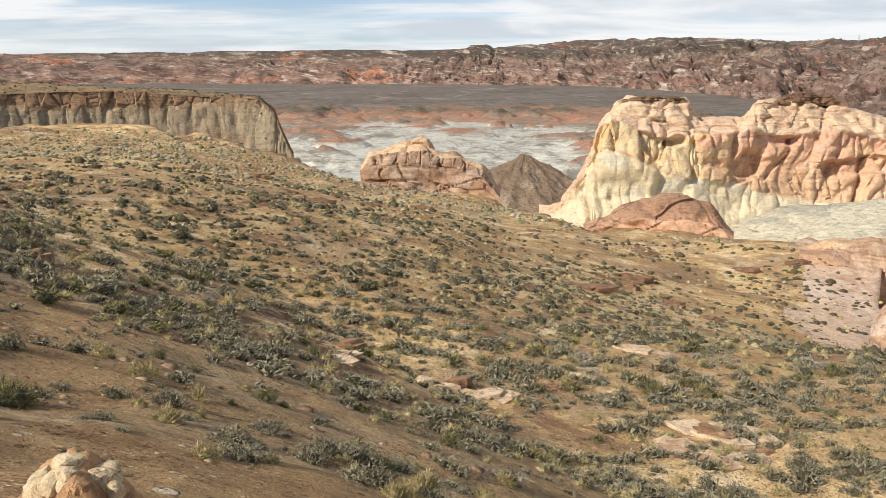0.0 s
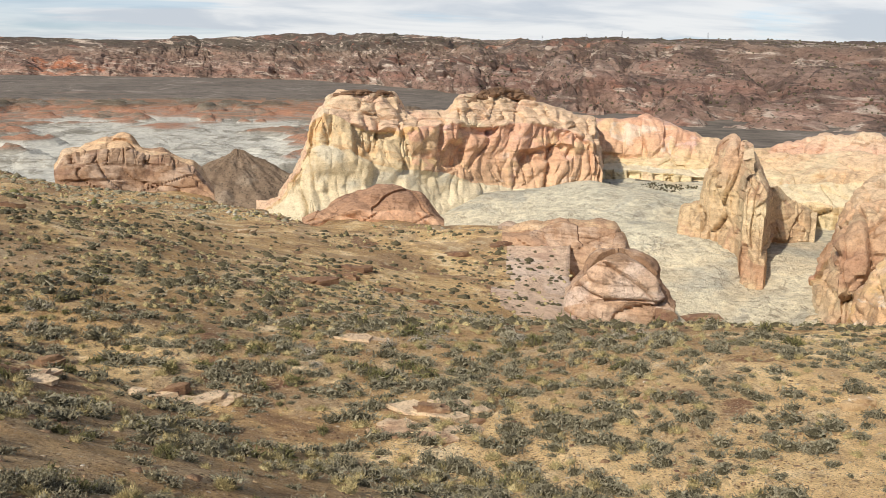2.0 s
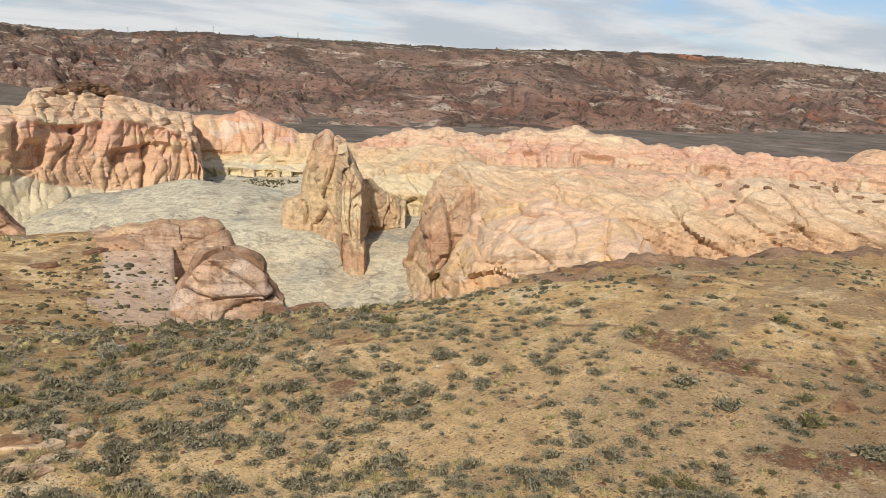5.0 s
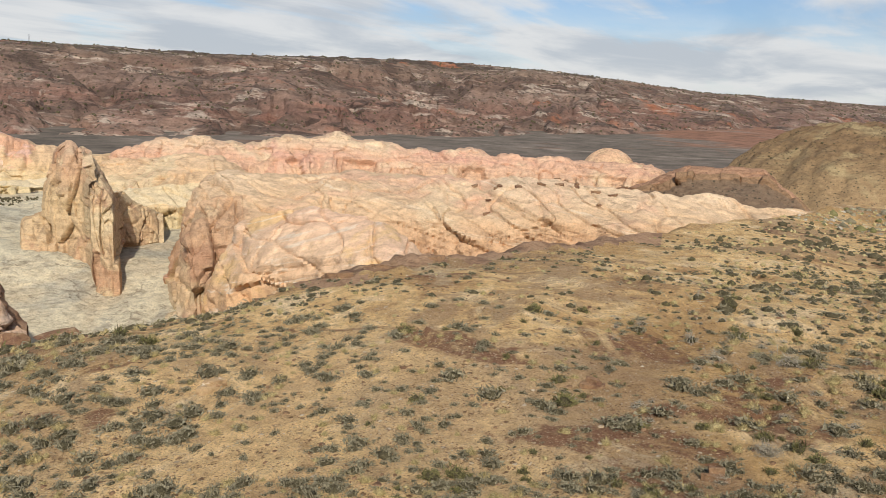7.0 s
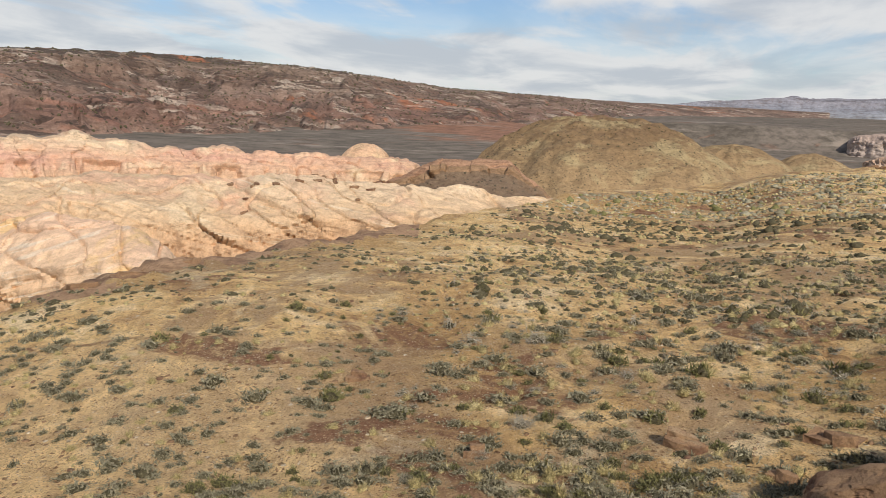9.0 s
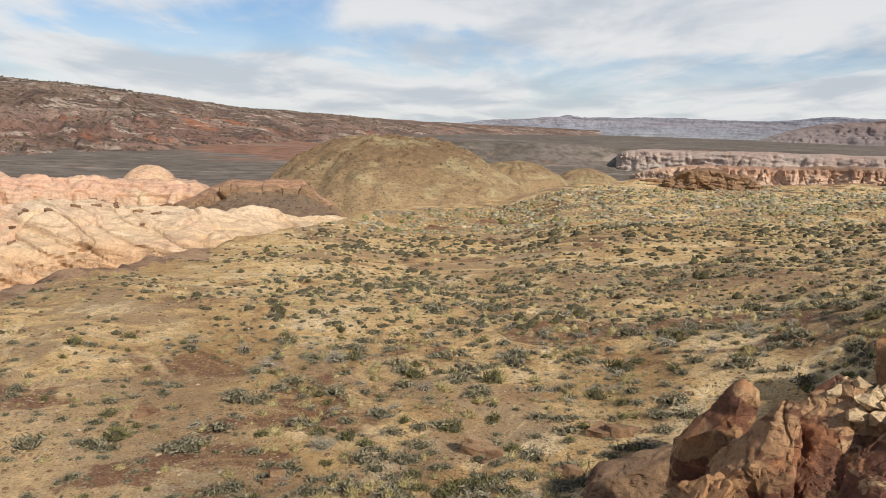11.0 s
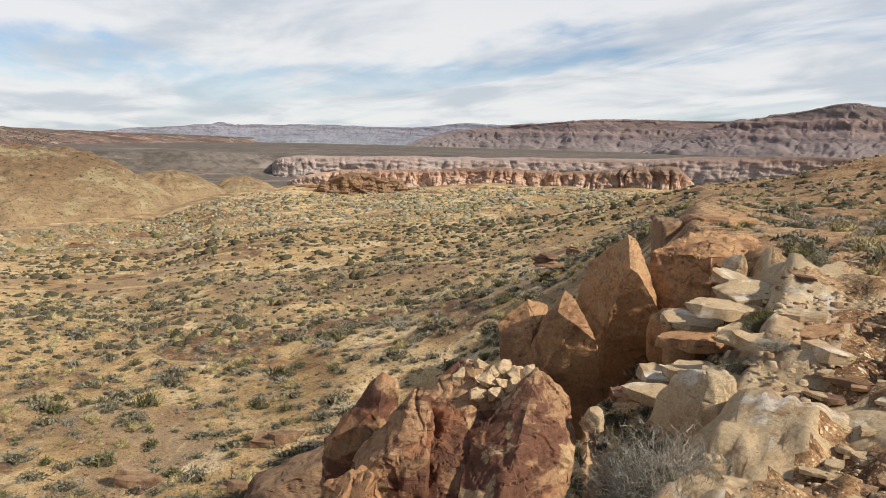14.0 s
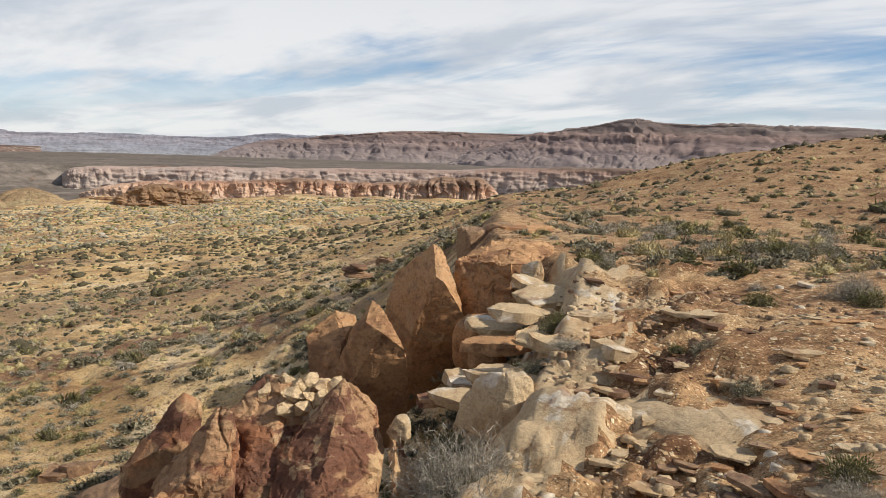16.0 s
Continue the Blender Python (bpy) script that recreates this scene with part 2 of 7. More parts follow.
def plain_mat():
    m, n, p = material("dark_scrub_plain")
    a = n.noise(n.scaled(p, 1, 1, 1), 0.006, 5, 0.6, 0.5)
    b = n.noise(p, 0.05, 6, 0.7)
    col = n.ramp(a, [(0.3, (0.125, 0.105, 0.085)), (0.5, (0.16, 0.135, 0.11)), (0.7, (0.21, 0.175, 0.145))])
    col = n.mix(n.span(n.noise(p, 0.011, 4, 0.6, 1.0), 0.60, 0.70, 0, 0.55), col, (0.25, 0.135, 0.09, 1))
    sep = n("SeparateXYZ", {0: p})
    dx, dy = n.math("DIVIDE", n.math("SUBTRACT", sep.outputs[0], 1500.0), 700.0), n.math("DIVIDE", n.math("SUBTRACT", sep.outputs[1], 120.0), 190.0)
    reach = n.math("ADD", n.math("ADD", n.math("MULTIPLY", dx, dx), n.math("MULTIPLY", dy, dy)), n.math("MULTIPLY", n.math("SUBTRACT", a, 0.5), 2.5))
    col = n.mix(n.span(reach, 1.1, 0.7, 0, 0.8), col, (0.30, 0.15, 0.095, 1))
    pale = n.noise(n.scaled(p, 1, 0.35, 1), 0.012, 6, 0.65, 0.8)
    col = n.mix(n.span(pale, 0.56, 0.66, 0, 0.6), col, (0.33, 0.28, 0.23, 1))
    col = n.mix(0.7, col, n.ramp(b, [(0.38, (0.5, 0.5, 0.48)), (0.58, (1.15, 1.12, 1.1))]), "MULTIPLY")
    finish(n, col, 0.95, b, 0.6, 1.5, 0.1)
    return m


def badland_mat():
    m, n, p = material("badland_beds")
    sep = n("SeparateXYZ", {0: p})
    w = n.noise(p, 0.006, 5, 0.65, 0.6)
    t = n.math("ADD", n("MapRange", {0: sep.outputs[2], 1: -64.0, 2: -44.0}).outputs[0], n.math("MULTIPLY", n.math("SUBTRACT", w, 0.5), 0.22))
    col = n.ramp(t, [(0.0, (0.52, 0.50, 0.43)), (0.30, (0.56, 0.53, 0.45)), (0.50, (0.48, 0.45, 0.38)), (0.56, (0.36, 0.20, 0.13)), (0.72, (0.40, 0.20, 0.12)), (0.86, (0.33, 0.17, 0.10)), (1.0, (0.14, 0.11, 0.075))])
    gully = n.noise(n.scaled(p, 0.55, 0.35, 2.5), 0.028, 8, 0.74, 1.2)
    col = n.mix(n.span(gully, 0.49, 0.60, 0, 0.8), col, (0.20, 0.175, 0.13, 1))
    band = n.noise(n("CombineXYZ", {0: n.math("MULTIPLY", sep.outputs[0], 0.02), 1: n.math("MULTIPLY", sep.outputs[1], 0.02), 2: sep.outputs[2]}).outputs[0], 0.9, 6, 0.7, 0.6)
    col = n.mix(n.span(band, 0.50, 0.60, 0, 0.55), col, (0.27, 0.245, 0.20, 1))
    fine = n.noise(p, 0.15, 6, 0.75)
    col = n.mix(0.6, col, n.ramp(fine, [(0.35, (0.6, 0.6, 0.6)), (0.62, (1.2, 1.2, 1.2))]), "MULTIPLY")
    finish(n, col, 0.95, n.math("ADD", gully, n.math("MULTIPLY", fine, 0.4)), 0.9, 4.0, 0.1)
    return m


def leaf_mat(name, low, high, tip, spread=0.35):
    """Foliage: each plant has its own shade, each leaf differs a little, the shaded gaps between sprigs are painted
    dark.
    """
    m, n, p = material(name)
    rnd = n("ObjectInfo").outputs["Random"]
    isl = n("NewGeometry").outputs["Random Per Island"]
    patch = n.noise(p, 0.9, 2)
    col = n.mix(n.math("ADD", n.math("MULTIPLY", rnd, 0.5), n.span(patch, 0.3, 0.7, 0, 0.5)), (*low, 1), (*high, 1))
    col = n.mix(n.math("MULTIPLY", isl, spread), col, (*tip, 1))
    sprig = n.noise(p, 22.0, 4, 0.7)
    # noise mottling that paints shaded gaps into the leaf colour
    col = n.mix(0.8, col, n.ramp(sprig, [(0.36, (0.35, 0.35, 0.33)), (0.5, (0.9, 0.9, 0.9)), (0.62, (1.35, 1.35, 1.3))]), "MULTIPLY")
    finish(n, col, 0.9, sprig, 1.0, 0.06, 0.1)
    return m


SOIL, GRAVEL, PLAIN, BADLAND = soil_mat(), scree_mat(), plain_mat(), badland_mat()
WHITE_FLOOR = rock_mat("white_slickrock", [(0.0, (0.62, 0.55, 0.40)), (0.4, (0.71, 0.635, 0.46)), (0.7, (0.65, 0.60, 0.45)), (1.0, (0.70, 0.60, 0.42))], -36, -20, 1.2, 0.15, (0.06, 0.03),
                       [((0.40, 0.39, 0.33), 0.05, 0.54, 0.64, 0.7), ((0.66, 0.54, 0.36), 0.03, 0.5, 0.62, 0.5)], 0.12, 0.9, 1.0, 0.0, [((0.40, 0.37, 0.30), 0.5, 0.56, 0.62, 0.6)], cracks=0.4, run=0.25)
CREAM_SKIRT = rock_mat("cream_sandstone", [(0.0, (0.66, 0.56, 0.38)), (0.4, (0.69, 0.58, 0.39)), (0.7, (0.70, 0.56, 0.35)), (1.0, (0.68, 0.52, 0.31))], -34, -14, 1.0, 0.10, (0, 0),
                       [((0.66, 0.44, 0.26), 0.035, 0.60, 0.68, 0.5), ((0.60, 0.56, 0.44), 0.05, 0.52, 0.62, 0.6)], 0.10, 0.3, 0.7, cracks=0.25, grime=0.35)
OCHRE_WALL = rock_mat("ochre_wall_sandstone", [(0.0, (0.67, 0.50, 0.29)), (0.4, (0.64, 0.40, 0.20)), (0.7, (0.66, 0.42, 0.20)), (1.0, (0.69, 0.50, 0.28))], -24, -5, 1.0, 0.12, (0.02, 0.0),
                      [((0.70, 0.58, 0.37), 0.05, 0.52, 0.62, 0.7), ((0.62, 0.37, 0.20), 0.06, 0.56, 0.66, 0.5)], 0.18, 0.4, 0.8, cracks=0.25, grime=0.4)
SALMON_WALL = rock_mat("salmon_wall_sandstone", [(0.0, (0.66, 0.45, 0.28)), (0.4, (0.65, 0.395, 0.245)), (0.75, (0.65, 0.375, 0.25)), (1.0, (0.69, 0.46, 0.32))], -28, -6, 1.0, 0.12, (0.02, 0.0),
                       [((0.66, 0.46, 0.42), 0.07, 0.54, 0.64, 0.5), ((0.69, 0.51, 0.29), 0.05, 0.54, 0.64, 0.6), ((0.72, 0.62, 0.50), 0.09, 0.60, 0.68, 0.6)], 0.14, 0.4, 0.8, cracks=0.2, grime=0.4)
PALE_TOP = rock_mat("pale_dome_sandstone", [(0.0, (0.68, 0.47, 0.31)), (0.5, (0.70, 0.50, 0.33)), (1.0, (0.69, 0.50, 0.32))], -16, -4, 1.0, 0.2, (0.02, 0.0),
                    [((0.68, 0.44, 0.31), 0.05, 0.50, 0.62, 0.7), ((0.70, 0.60, 0.40), 0.06, 0.54, 0.64, 0.6)], 0.12, 0.6, 0.8, cracks=0.3, grime=0.45)
LEDGE_CREAM = rock_mat("cream_ledge_sandstone", [(0.0, (0.66, 0.56, 0.36)), (0.35, (0.68, 0.55, 0.33)), (0.55, (0.64, 0.45, 0.26)), (0.75, (0.68, 0.48, 0.30)), (1.0, (0.69, 0.52, 0.35))], -34, -12, 1.0, 0.10, (0.02, 0.0),
                       [((0.70, 0.61, 0.40), 0.05, 0.52, 0.62, 0.6), ((0.62, 0.38, 0.24), 0.05, 0.58, 0.66, 0.5)], 0.15, 0.8, 0.8, cracks=0.25, grime=0.45)
SLICK_ROCK = rock_mat("peach_slickrock", [(0.0, (0.50, 0.30, 0.175)), (0.4, (0.58, 0.36, 0.215)), (0.65, (0.63, 0.41, 0.245)), (0.85, (0.69, 0.49, 0.305)), (1.0, (0.73, 0.55, 0.37))], -31, -12.5, 1.0, 0.10, (0.09, -0.19),
                      [((0.66, 0.38, 0.27), 0.03, 0.53, 0.65, 0.6), ((0.73, 0.56, 0.36), 0.05, 0.56, 0.66, 0.6)], 0.10, 0.5, 0.8, 0.0, [((0.58, 0.36, 0.20), 1.1, 0.60, 0.63, 0.5), ((0.76, 0.66, 0.50), 0.6, 0.56, 0.62, 0.5)], cracks=0.25, grime=0.35)
CRAG_ROCK = rock_mat("rusty_crag_sandstone", [(0.0, (0.64, 0.55, 0.40)), (0.3, (0.60, 0.43, 0.26)), (0.6, (0.52, 0.33, 0.20)), (1.0, (0.62, 0.41, 0.25))], -33, -13, 0.8, 0.15, (0.0, 0.0),
                     [((0.40, 0.22, 0.14), 0.07, 0.54, 0.64, 0.6), ((0.68, 0.54, 0.34), 0.08, 0.54, 0.64, 0.6)], 0.25, 0.5, 0.9, cracks=0.3, grime=0.5)
SPIRE_ROCK = rock_mat("ochre_sandstone", [(0.0, (0.56, 0.36, 0.22)), (0.25, (0.60, 0.43, 0.26)), (0.55, (0.62, 0.46, 0.27)), (0.8, (0.58, 0.38, 0.235)), (1.0, (0.62, 0.42, 0.28))], -32, -10, 0.8, 0.15, (0, 0),
                      [((0.65, 0.53, 0.34), 0.07, 0.50, 0.6, 0.6), ((0.44, 0.25, 0.155), 0.09, 0.55, 0.65, 0.65)], 0.3, 0.6, 0.9, cracks=0.3, grime=0.5)
PINK_ROCK = rock_mat("salmon_sandstone", [(0.0, (0.58, 0.41, 0.25)), (0.35, (0.63, 0.42, 0.255)), (0.6, (0.66, 0.45, 0.285)), (0.8, (0.64, 0.405, 0.26)), (1.0, (0.69, 0.50, 0.335))], -32, -12, 0.9, 0.14, (0.09, -0.19),
                     [((0.56, 0.33, 0.22), 0.03, 0.56, 0.68, 0.35), ((0.64, 0.475, 0.29), 0.05, 0.48, 0.60, 0.6), ((0.60, 0.50, 0.37), 0.09, 0.58, 0.7, 0.5), ((0.36, 0.20, 0.12), 0.16, 0.62, 0.70, 0.4)], 0.25, 0.6, 1.0, 0.0, [((0.42, 0.25, 0.15), 0.8, 0.585, 0.63, 0.65), ((0.70, 0.57, 0.41), 0.5, 0.54, 0.62, 0.5)])
ROSE_ROCK = rock_mat("rose_sandstone", [(0.0, (0.60, 0.43, 0.27)), (0.35, (0.64, 0.42, 0.26)), (0.6, (0.66, 0.43, 0.285)), (0.8, (0.66, 0.41, 0.28)), (1.0, (0.70, 0.52, 0.35))], -34, -14, 1.0, 0.14, (0.03, 0.02),
                     [((0.62, 0.34, 0.26), 0.03, 0.54, 0.66, 0.6), ((0.70, 0.57, 0.38), 0.05, 0.52, 0.64, 0.7), ((0.42, 0.25, 0.17), 0.10, 0.62, 0.70, 0.4)], 0.15, 0.5, 0.9, cracks=0.3, grime=0.45)
LENS_ROCK = rock_mat("crossbedded_sandstone", [(0.0, (0.60, 0.36, 0.18)), (0.4, (0.68, 0.44, 0.25)), (0.7, (0.71, 0.50, 0.33)), (1.0, (0.71, 0.48, 0.33))], -24, -11, 0.55, 0.14, (-0.16, 0.30),
                     [((0.70, 0.47, 0.20), 0.06, 0.5, 0.62, 0.6), ((0.68, 0.44, 0.31), 0.05, 0.52, 0.64, 0.6)], 0.06, 0.35, 0.6, 0.0, [((0.48, 0.29, 0.16), 0.9, 0.58, 0.62, 0.6), ((0.77, 0.68, 0.54), 0.6, 0.53, 0.60, 0.6)], cracks=0.2, grime=0.35)
KNOB_ROCK = rock_mat("rosy_brown_sandstone", [(0.0, (0.46, 0.31, 0.205)), (0.45, (0.50, 0.33, 0.21)), (0.62, (0.40, 0.25, 0.155)), (0.8, (0.31, 0.19, 0.115)), (1.0, (0.38, 0.255, 0.16))], -26, -13, 0.5, 0.12, (0, 0),
                     [((0.56, 0.42, 0.31), 0.08, 0.5, 0.62, 0.6), ((0.24, 0.135, 0.09), 0.12, 0.54, 0.66, 0.6)], 0.3, 0.8)
# tan cliff rock, darkened so that its colour holds the cliff's shade
MESA_ROCK = rock_mat("shaded_mesa_cliff", [(0.0, (0.36, 0.29, 0.19)), (0.4, (0.40, 0.32, 0.21)), (0.7, (0.37, 0.29, 0.19)), (1.0, (0.40, 0.28, 0.165))], -24, -7, 1.3, 0.05, (0, 0),
                     [((0.40, 0.24, 0.14), 0.03, 0.54, 0.62, 0.7), ((0.62, 0.52, 0.33), 0.03, 0.60, 0.68, 0.6)], 0.5, 0.5, 0.8, cracks=0.3)
MESA_TOP = rock_mat("brushy_mesa_top", [(0.0, (0.22, 0.145, 0.08)), (0.5, (0.28, 0.19, 0.10)), (1.0, (0.30, 0.22, 0.12))], -9, 0, 1.0, 0.2, (0, 0),
                    [((0.15, 0.125, 0.07), 0.2, 0.50, 0.60, 0.7), ((0.46, 0.34, 0.21), 0.1, 0.56, 0.66, 0.6)], 0.1, 0.6, 0.8, 0.9)
SLAB_CAP = rock_mat("dark_cap_rock", [(0.0, (0.30, 0.19, 0.11)), (0.6, (0.21, 0.125, 0.075)), (1.0, (0.17, 0.105, 0.065))], -8, -4, 0.6, 0.1, (0, 0), [((0.33, 0.21, 0.13), 0.08, 0.52, 0.64, 0.6)], 0.3, 1.0)
HILL_SOIL = rock_mat("olive_clay_hill", [(0.0, (0.41, 0.285, 0.155)), (0.5, (0.31, 0.21, 0.112)), (0.8, (0.25, 0.163, 0.086)), (1.0, (0.21, 0.132, 0.072))], -26, -4, 1.0, 0.1, (0, 0),
                     [((0.46, 0.37, 0.20), 0.06, 0.5, 0.65, 0.6)], 0.2, 0.4, 0.8, 1.5)
RUST_TOP = rock_mat("rusty_ledge_tops", [(0.0, (0.56, 0.37, 0.22)), (0.5, (0.62, 0.43, 0.26)), (1.0, (0.60, 0.40, 0.24))], -18, -10, 0.5, 0.2, (0, 0), [((0.36, 0.21, 0.13), 0.10, 0.52, 0.62, 0.7), ((0.70, 0.55, 0.38), 0.08, 0.56, 0.66, 0.6)], 0.15, 0.8, 0.8)
CAP_BEDS = rock_mat("brown_cap_beds", [(0.0, (0.50, 0.30, 0.18)), (0.5, (0.36, 0.21, 0.13)), (1.0, (0.44, 0.26, 0.16))], -19, -15, 0.4, 0.15, (0, 0), [((0.22, 0.125, 0.08), 0.10, 0.52, 0.62, 0.7)], 0.2, 1.0, 0.9)
ROSE_PALE = rock_mat("pale_rose_sandstone", [(0.0, (0.50, 0.33, 0.22)), (0.4, (0.62, 0.45, 0.32)), (0.7, (0.60, 0.42, 0.29)), (1.0, (0.54, 0.35, 0.23))], -24, -14, 0.5, 0.15, (0, 0), [((0.34, 0.20, 0.14), 0.08, 0.54, 0.64, 0.6), ((0.66, 0.53, 0.43), 0.07, 0.52, 0.62, 0.6)], 0.2, 0.7, 0.8)
RIM_SOIL = rock_mat("rusty_rim_ledges", [(0.0, (0.30, 0.18, 0.105)), (0.5, (0.38, 0.235, 0.14)), (1.0, (0.44, 0.28, 0.17))], -20, -10, 0.3, 0.3, (0, 0), [((0.20, 0.115, 0.075), 0.06, 0.50, 0.60, 0.7), ((0.56, 0.41, 0.26), 0.05, 0.56, 0.66, 0.6)], 0.2, 0.8, 1.0)
SCREE = rock_mat("brown_scree", [(0.0, (0.31, 0.235, 0.165)), (0.5, (0.255, 0.185, 0.125)), (1.0, (0.21, 0.145, 0.095))], -60, -28, 1.0, 0.15, (0, 0), [((0.42, 0.34, 0.25), 0.06, 0.5, 0.65, 0.5), ((0.18, 0.13, 0.09), 0.1, 0.52, 0.64, 0.6)], 0.1, 0.3, 0.8, 1.3)
CLIFF_ROCK = rock_mat("plateau_sandstone", [(0.0, (0.30, 0.165, 0.115)), (0.10, (0.33, 0.22, 0.165)), (0.25, (0.25, 0.145, 0.11)), (0.42, (0.29, 0.20, 0.155)), (0.60, (0.22, 0.145, 0.11)), (0.76, (0.28, 0.20, 0.15)), (0.86, (0.13, 0.10, 0.078)), (1.0, (0.10, 0.083, 0.064))], -50, 95, 10.0, 0.09, (0.16, 0.0),
                      [((0.12, 0.085, 0.068), 0.08, 0.50, 0.58, 0.75), ((0.42, 0.165, 0.085), 0.035, 0.60, 0.66, 0.8)], 0.3, 0.9, 1.0, 0.16,
                      [((0.54, 0.44, 0.35), 0.45, 0.53, 0.58, 0.85), ((0.085, 0.06, 0.05), 0.7, 0.53, 0.58, 0.8), ((0.36, 0.17, 0.12), 0.3, 0.56, 0.62, 0.5)], run=0.16)
# banded mesa rock, greyed and mauve to paint in the haze
FAR_HAZE_ROCK = rock_mat("far_rock_with_haze", [(0.0, (0.27, 0.225, 0.205)), (0.30, (0.25, 0.20, 0.185)), (0.45, (0.20, 0.155, 0.145)), (0.55, (0.29, 0.215, 0.19)), (0.72, (0.19, 0.142, 0.13)), (0.85, (0.27, 0.19, 0.16)), (1.0, (0.21, 0.165, 0.145))], -45, 130, 14.0, 0.03, (0, 0),
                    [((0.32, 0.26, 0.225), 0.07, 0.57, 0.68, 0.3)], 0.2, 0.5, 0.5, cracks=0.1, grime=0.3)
# blue-grey rock: the haze of distance is painted into this colour
BLUE_HAZE_ROCK = rock_mat("distant_rock_with_haze", [(0.0, (0.30, 0.31, 0.33)), (0.4, (0.25, 0.255, 0.29)), (0.7, (0.28, 0.27, 0.30)), (1.0, (0.25, 0.25, 0.29))], -45, 70, 16.0, 0.04, (0, 0), None, 0.25, 1.2, 0.5)
RIM_ROCK = rock_mat("canyon_rim_rock", [(0.0, (0.56, 0.42, 0.31)), (0.35, (0.60, 0.42, 0.30)), (0.7, (0.57, 0.37, 0.25)), (0.86, (0.40, 0.23, 0.15)), (1.0, (0.28, 0.18, 0.12))], -62, -34, 4.0, 0.04, (0, 0),
                    [((0.62, 0.48, 0.37), 0.07, 0.54, 0.66, 0.5), ((0.42, 0.25, 0.17), 0.06, 0.56, 0.66, 0.5)], 0.3, 0.6, 0.7, cracks=0.2, grime=0.4)
# grey-brown version of the rim rock, with the rear wall's shade painted in
RIM_SHADED = rock_mat("shaded_canyon_rim", [(0.0, (0.46, 0.37, 0.31)), (0.4, (0.44, 0.335, 0.28)), (0.7, (0.41, 0.30, 0.245)), (0.9, (0.35, 0.23, 0.175)), (1.0, (0.21, 0.15, 0.115))], -70, -20, 6.0, 0.05, (0, 0),
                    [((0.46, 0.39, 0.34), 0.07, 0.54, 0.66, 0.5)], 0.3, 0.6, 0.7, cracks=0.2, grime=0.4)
BOULDER = rock_mat("brown_varnished_sandstone", [(0.0, (0.30, 0.16, 0.085)), (0.5, (0.40, 0.235, 0.125)), (1.0, (0.50, 0.31, 0.165))], -5, -1.6, 0.045, 0.3, (0, 0),
                   [((0.15, 0.062, 0.042), 0.045, 0.48, 0.53, 0.85), ((0.58, 0.40, 0.22), 0.07, 0.58, 0.63, 0.8), ((0.46, 0.21, 0.10), 0.06, 0.54, 0.62, 0.6)], 0.2, 0.12, 1.0)
TAN_BOULDER = rock_mat("orange_tan_sandstone", [(0.0, (0.34, 0.175, 0.085)), (0.5, (0.47, 0.26, 0.125)), (1.0, (0.54, 0.32, 0.16))], -5, -1.2, 0.05, 0.2, (0, 0),
                       [((0.27, 0.135, 0.07), 0.06, 0.50, 0.62, 0.75), ((0.50, 0.33, 0.18), 0.05, 0.56, 0.68, 0.6)], 0.25, 0.12, 1.0)
PALE_ROCK = rock_mat("pale_buff_sandstone", [(0.0, (0.45, 0.315, 0.175)), (0.5, (0.54, 0.395, 0.23)), (1.0, (0.57, 0.43, 0.265))], -4, -1.2, 0.045, 0.2, (0, 0),
                     [((0.74, 0.66, 0.53), 0.05, 0.55, 0.62, 0.8), ((0.42, 0.26, 0.13), 0.06, 0.52, 0.64, 0.7), ((0.30, 0.16, 0.085), 0.11, 0.58, 0.66, 0.6)], 0.15, 0.12, 1.0, cracks=0.15, grime=0.5)
CRUST = rock_mat("ochre_crust", [(0.0, (0.60, 0.44, 0.26)), (1.0, (0.68, 0.53, 0.33))], -1.6, -1.2, 0.03, 0.2, (0, 0), [((0.38, 0.20, 0.09), 0.06, 0.52, 0.62, 0.6), ((0.66, 0.53, 0.33), 0.07, 0.55, 0.66, 0.6)], 0.1, 0.1, 1.0)
PALE_BED = rock_mat("pale_bedrock", [(0.0, (0.54, 0.36, 0.22)), (0.5, (0.62, 0.44, 0.28)), (1.0, (0.66, 0.50, 0.33))], -16, -8, 0.12, 0.3, (0, 0), [((0.42, 0.25, 0.15), 0.05, 0.52, 0.62, 0.7)], 0.15, 0.2, 1.0)
SLAB_ROCK = rock_mat("brown_slab_rock", [(0.0, (0.22, 0.125, 0.075)), (0.5, (0.29, 0.175, 0.10)), (1.0, (0.36, 0.23, 0.135))], -20, -1, 0.06, 0.3, (0, 0), [((0.15, 0.08, 0.055), 0.05, 0.5, 0.62, 0.75), ((0.45, 0.33, 0.20), 0.07, 0.55, 0.66, 0.6)], 0.2, 0.12, 1.0)
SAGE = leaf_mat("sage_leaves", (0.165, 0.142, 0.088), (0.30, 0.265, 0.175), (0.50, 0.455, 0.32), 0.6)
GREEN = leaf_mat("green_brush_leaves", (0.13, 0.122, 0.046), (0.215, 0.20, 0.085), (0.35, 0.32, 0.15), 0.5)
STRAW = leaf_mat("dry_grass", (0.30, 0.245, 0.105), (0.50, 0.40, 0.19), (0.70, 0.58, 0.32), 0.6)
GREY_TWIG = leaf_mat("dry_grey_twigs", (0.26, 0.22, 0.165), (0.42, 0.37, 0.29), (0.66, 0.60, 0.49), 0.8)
# dark olive of far brush; in shrub cores it paints the inner shade
BRUSH_SHADE = leaf_mat("dark_brush_and_inner_shade", (0.085, 0.074, 0.042), (0.13, 0.112, 0.066), (0.18, 0.15, 0.09))

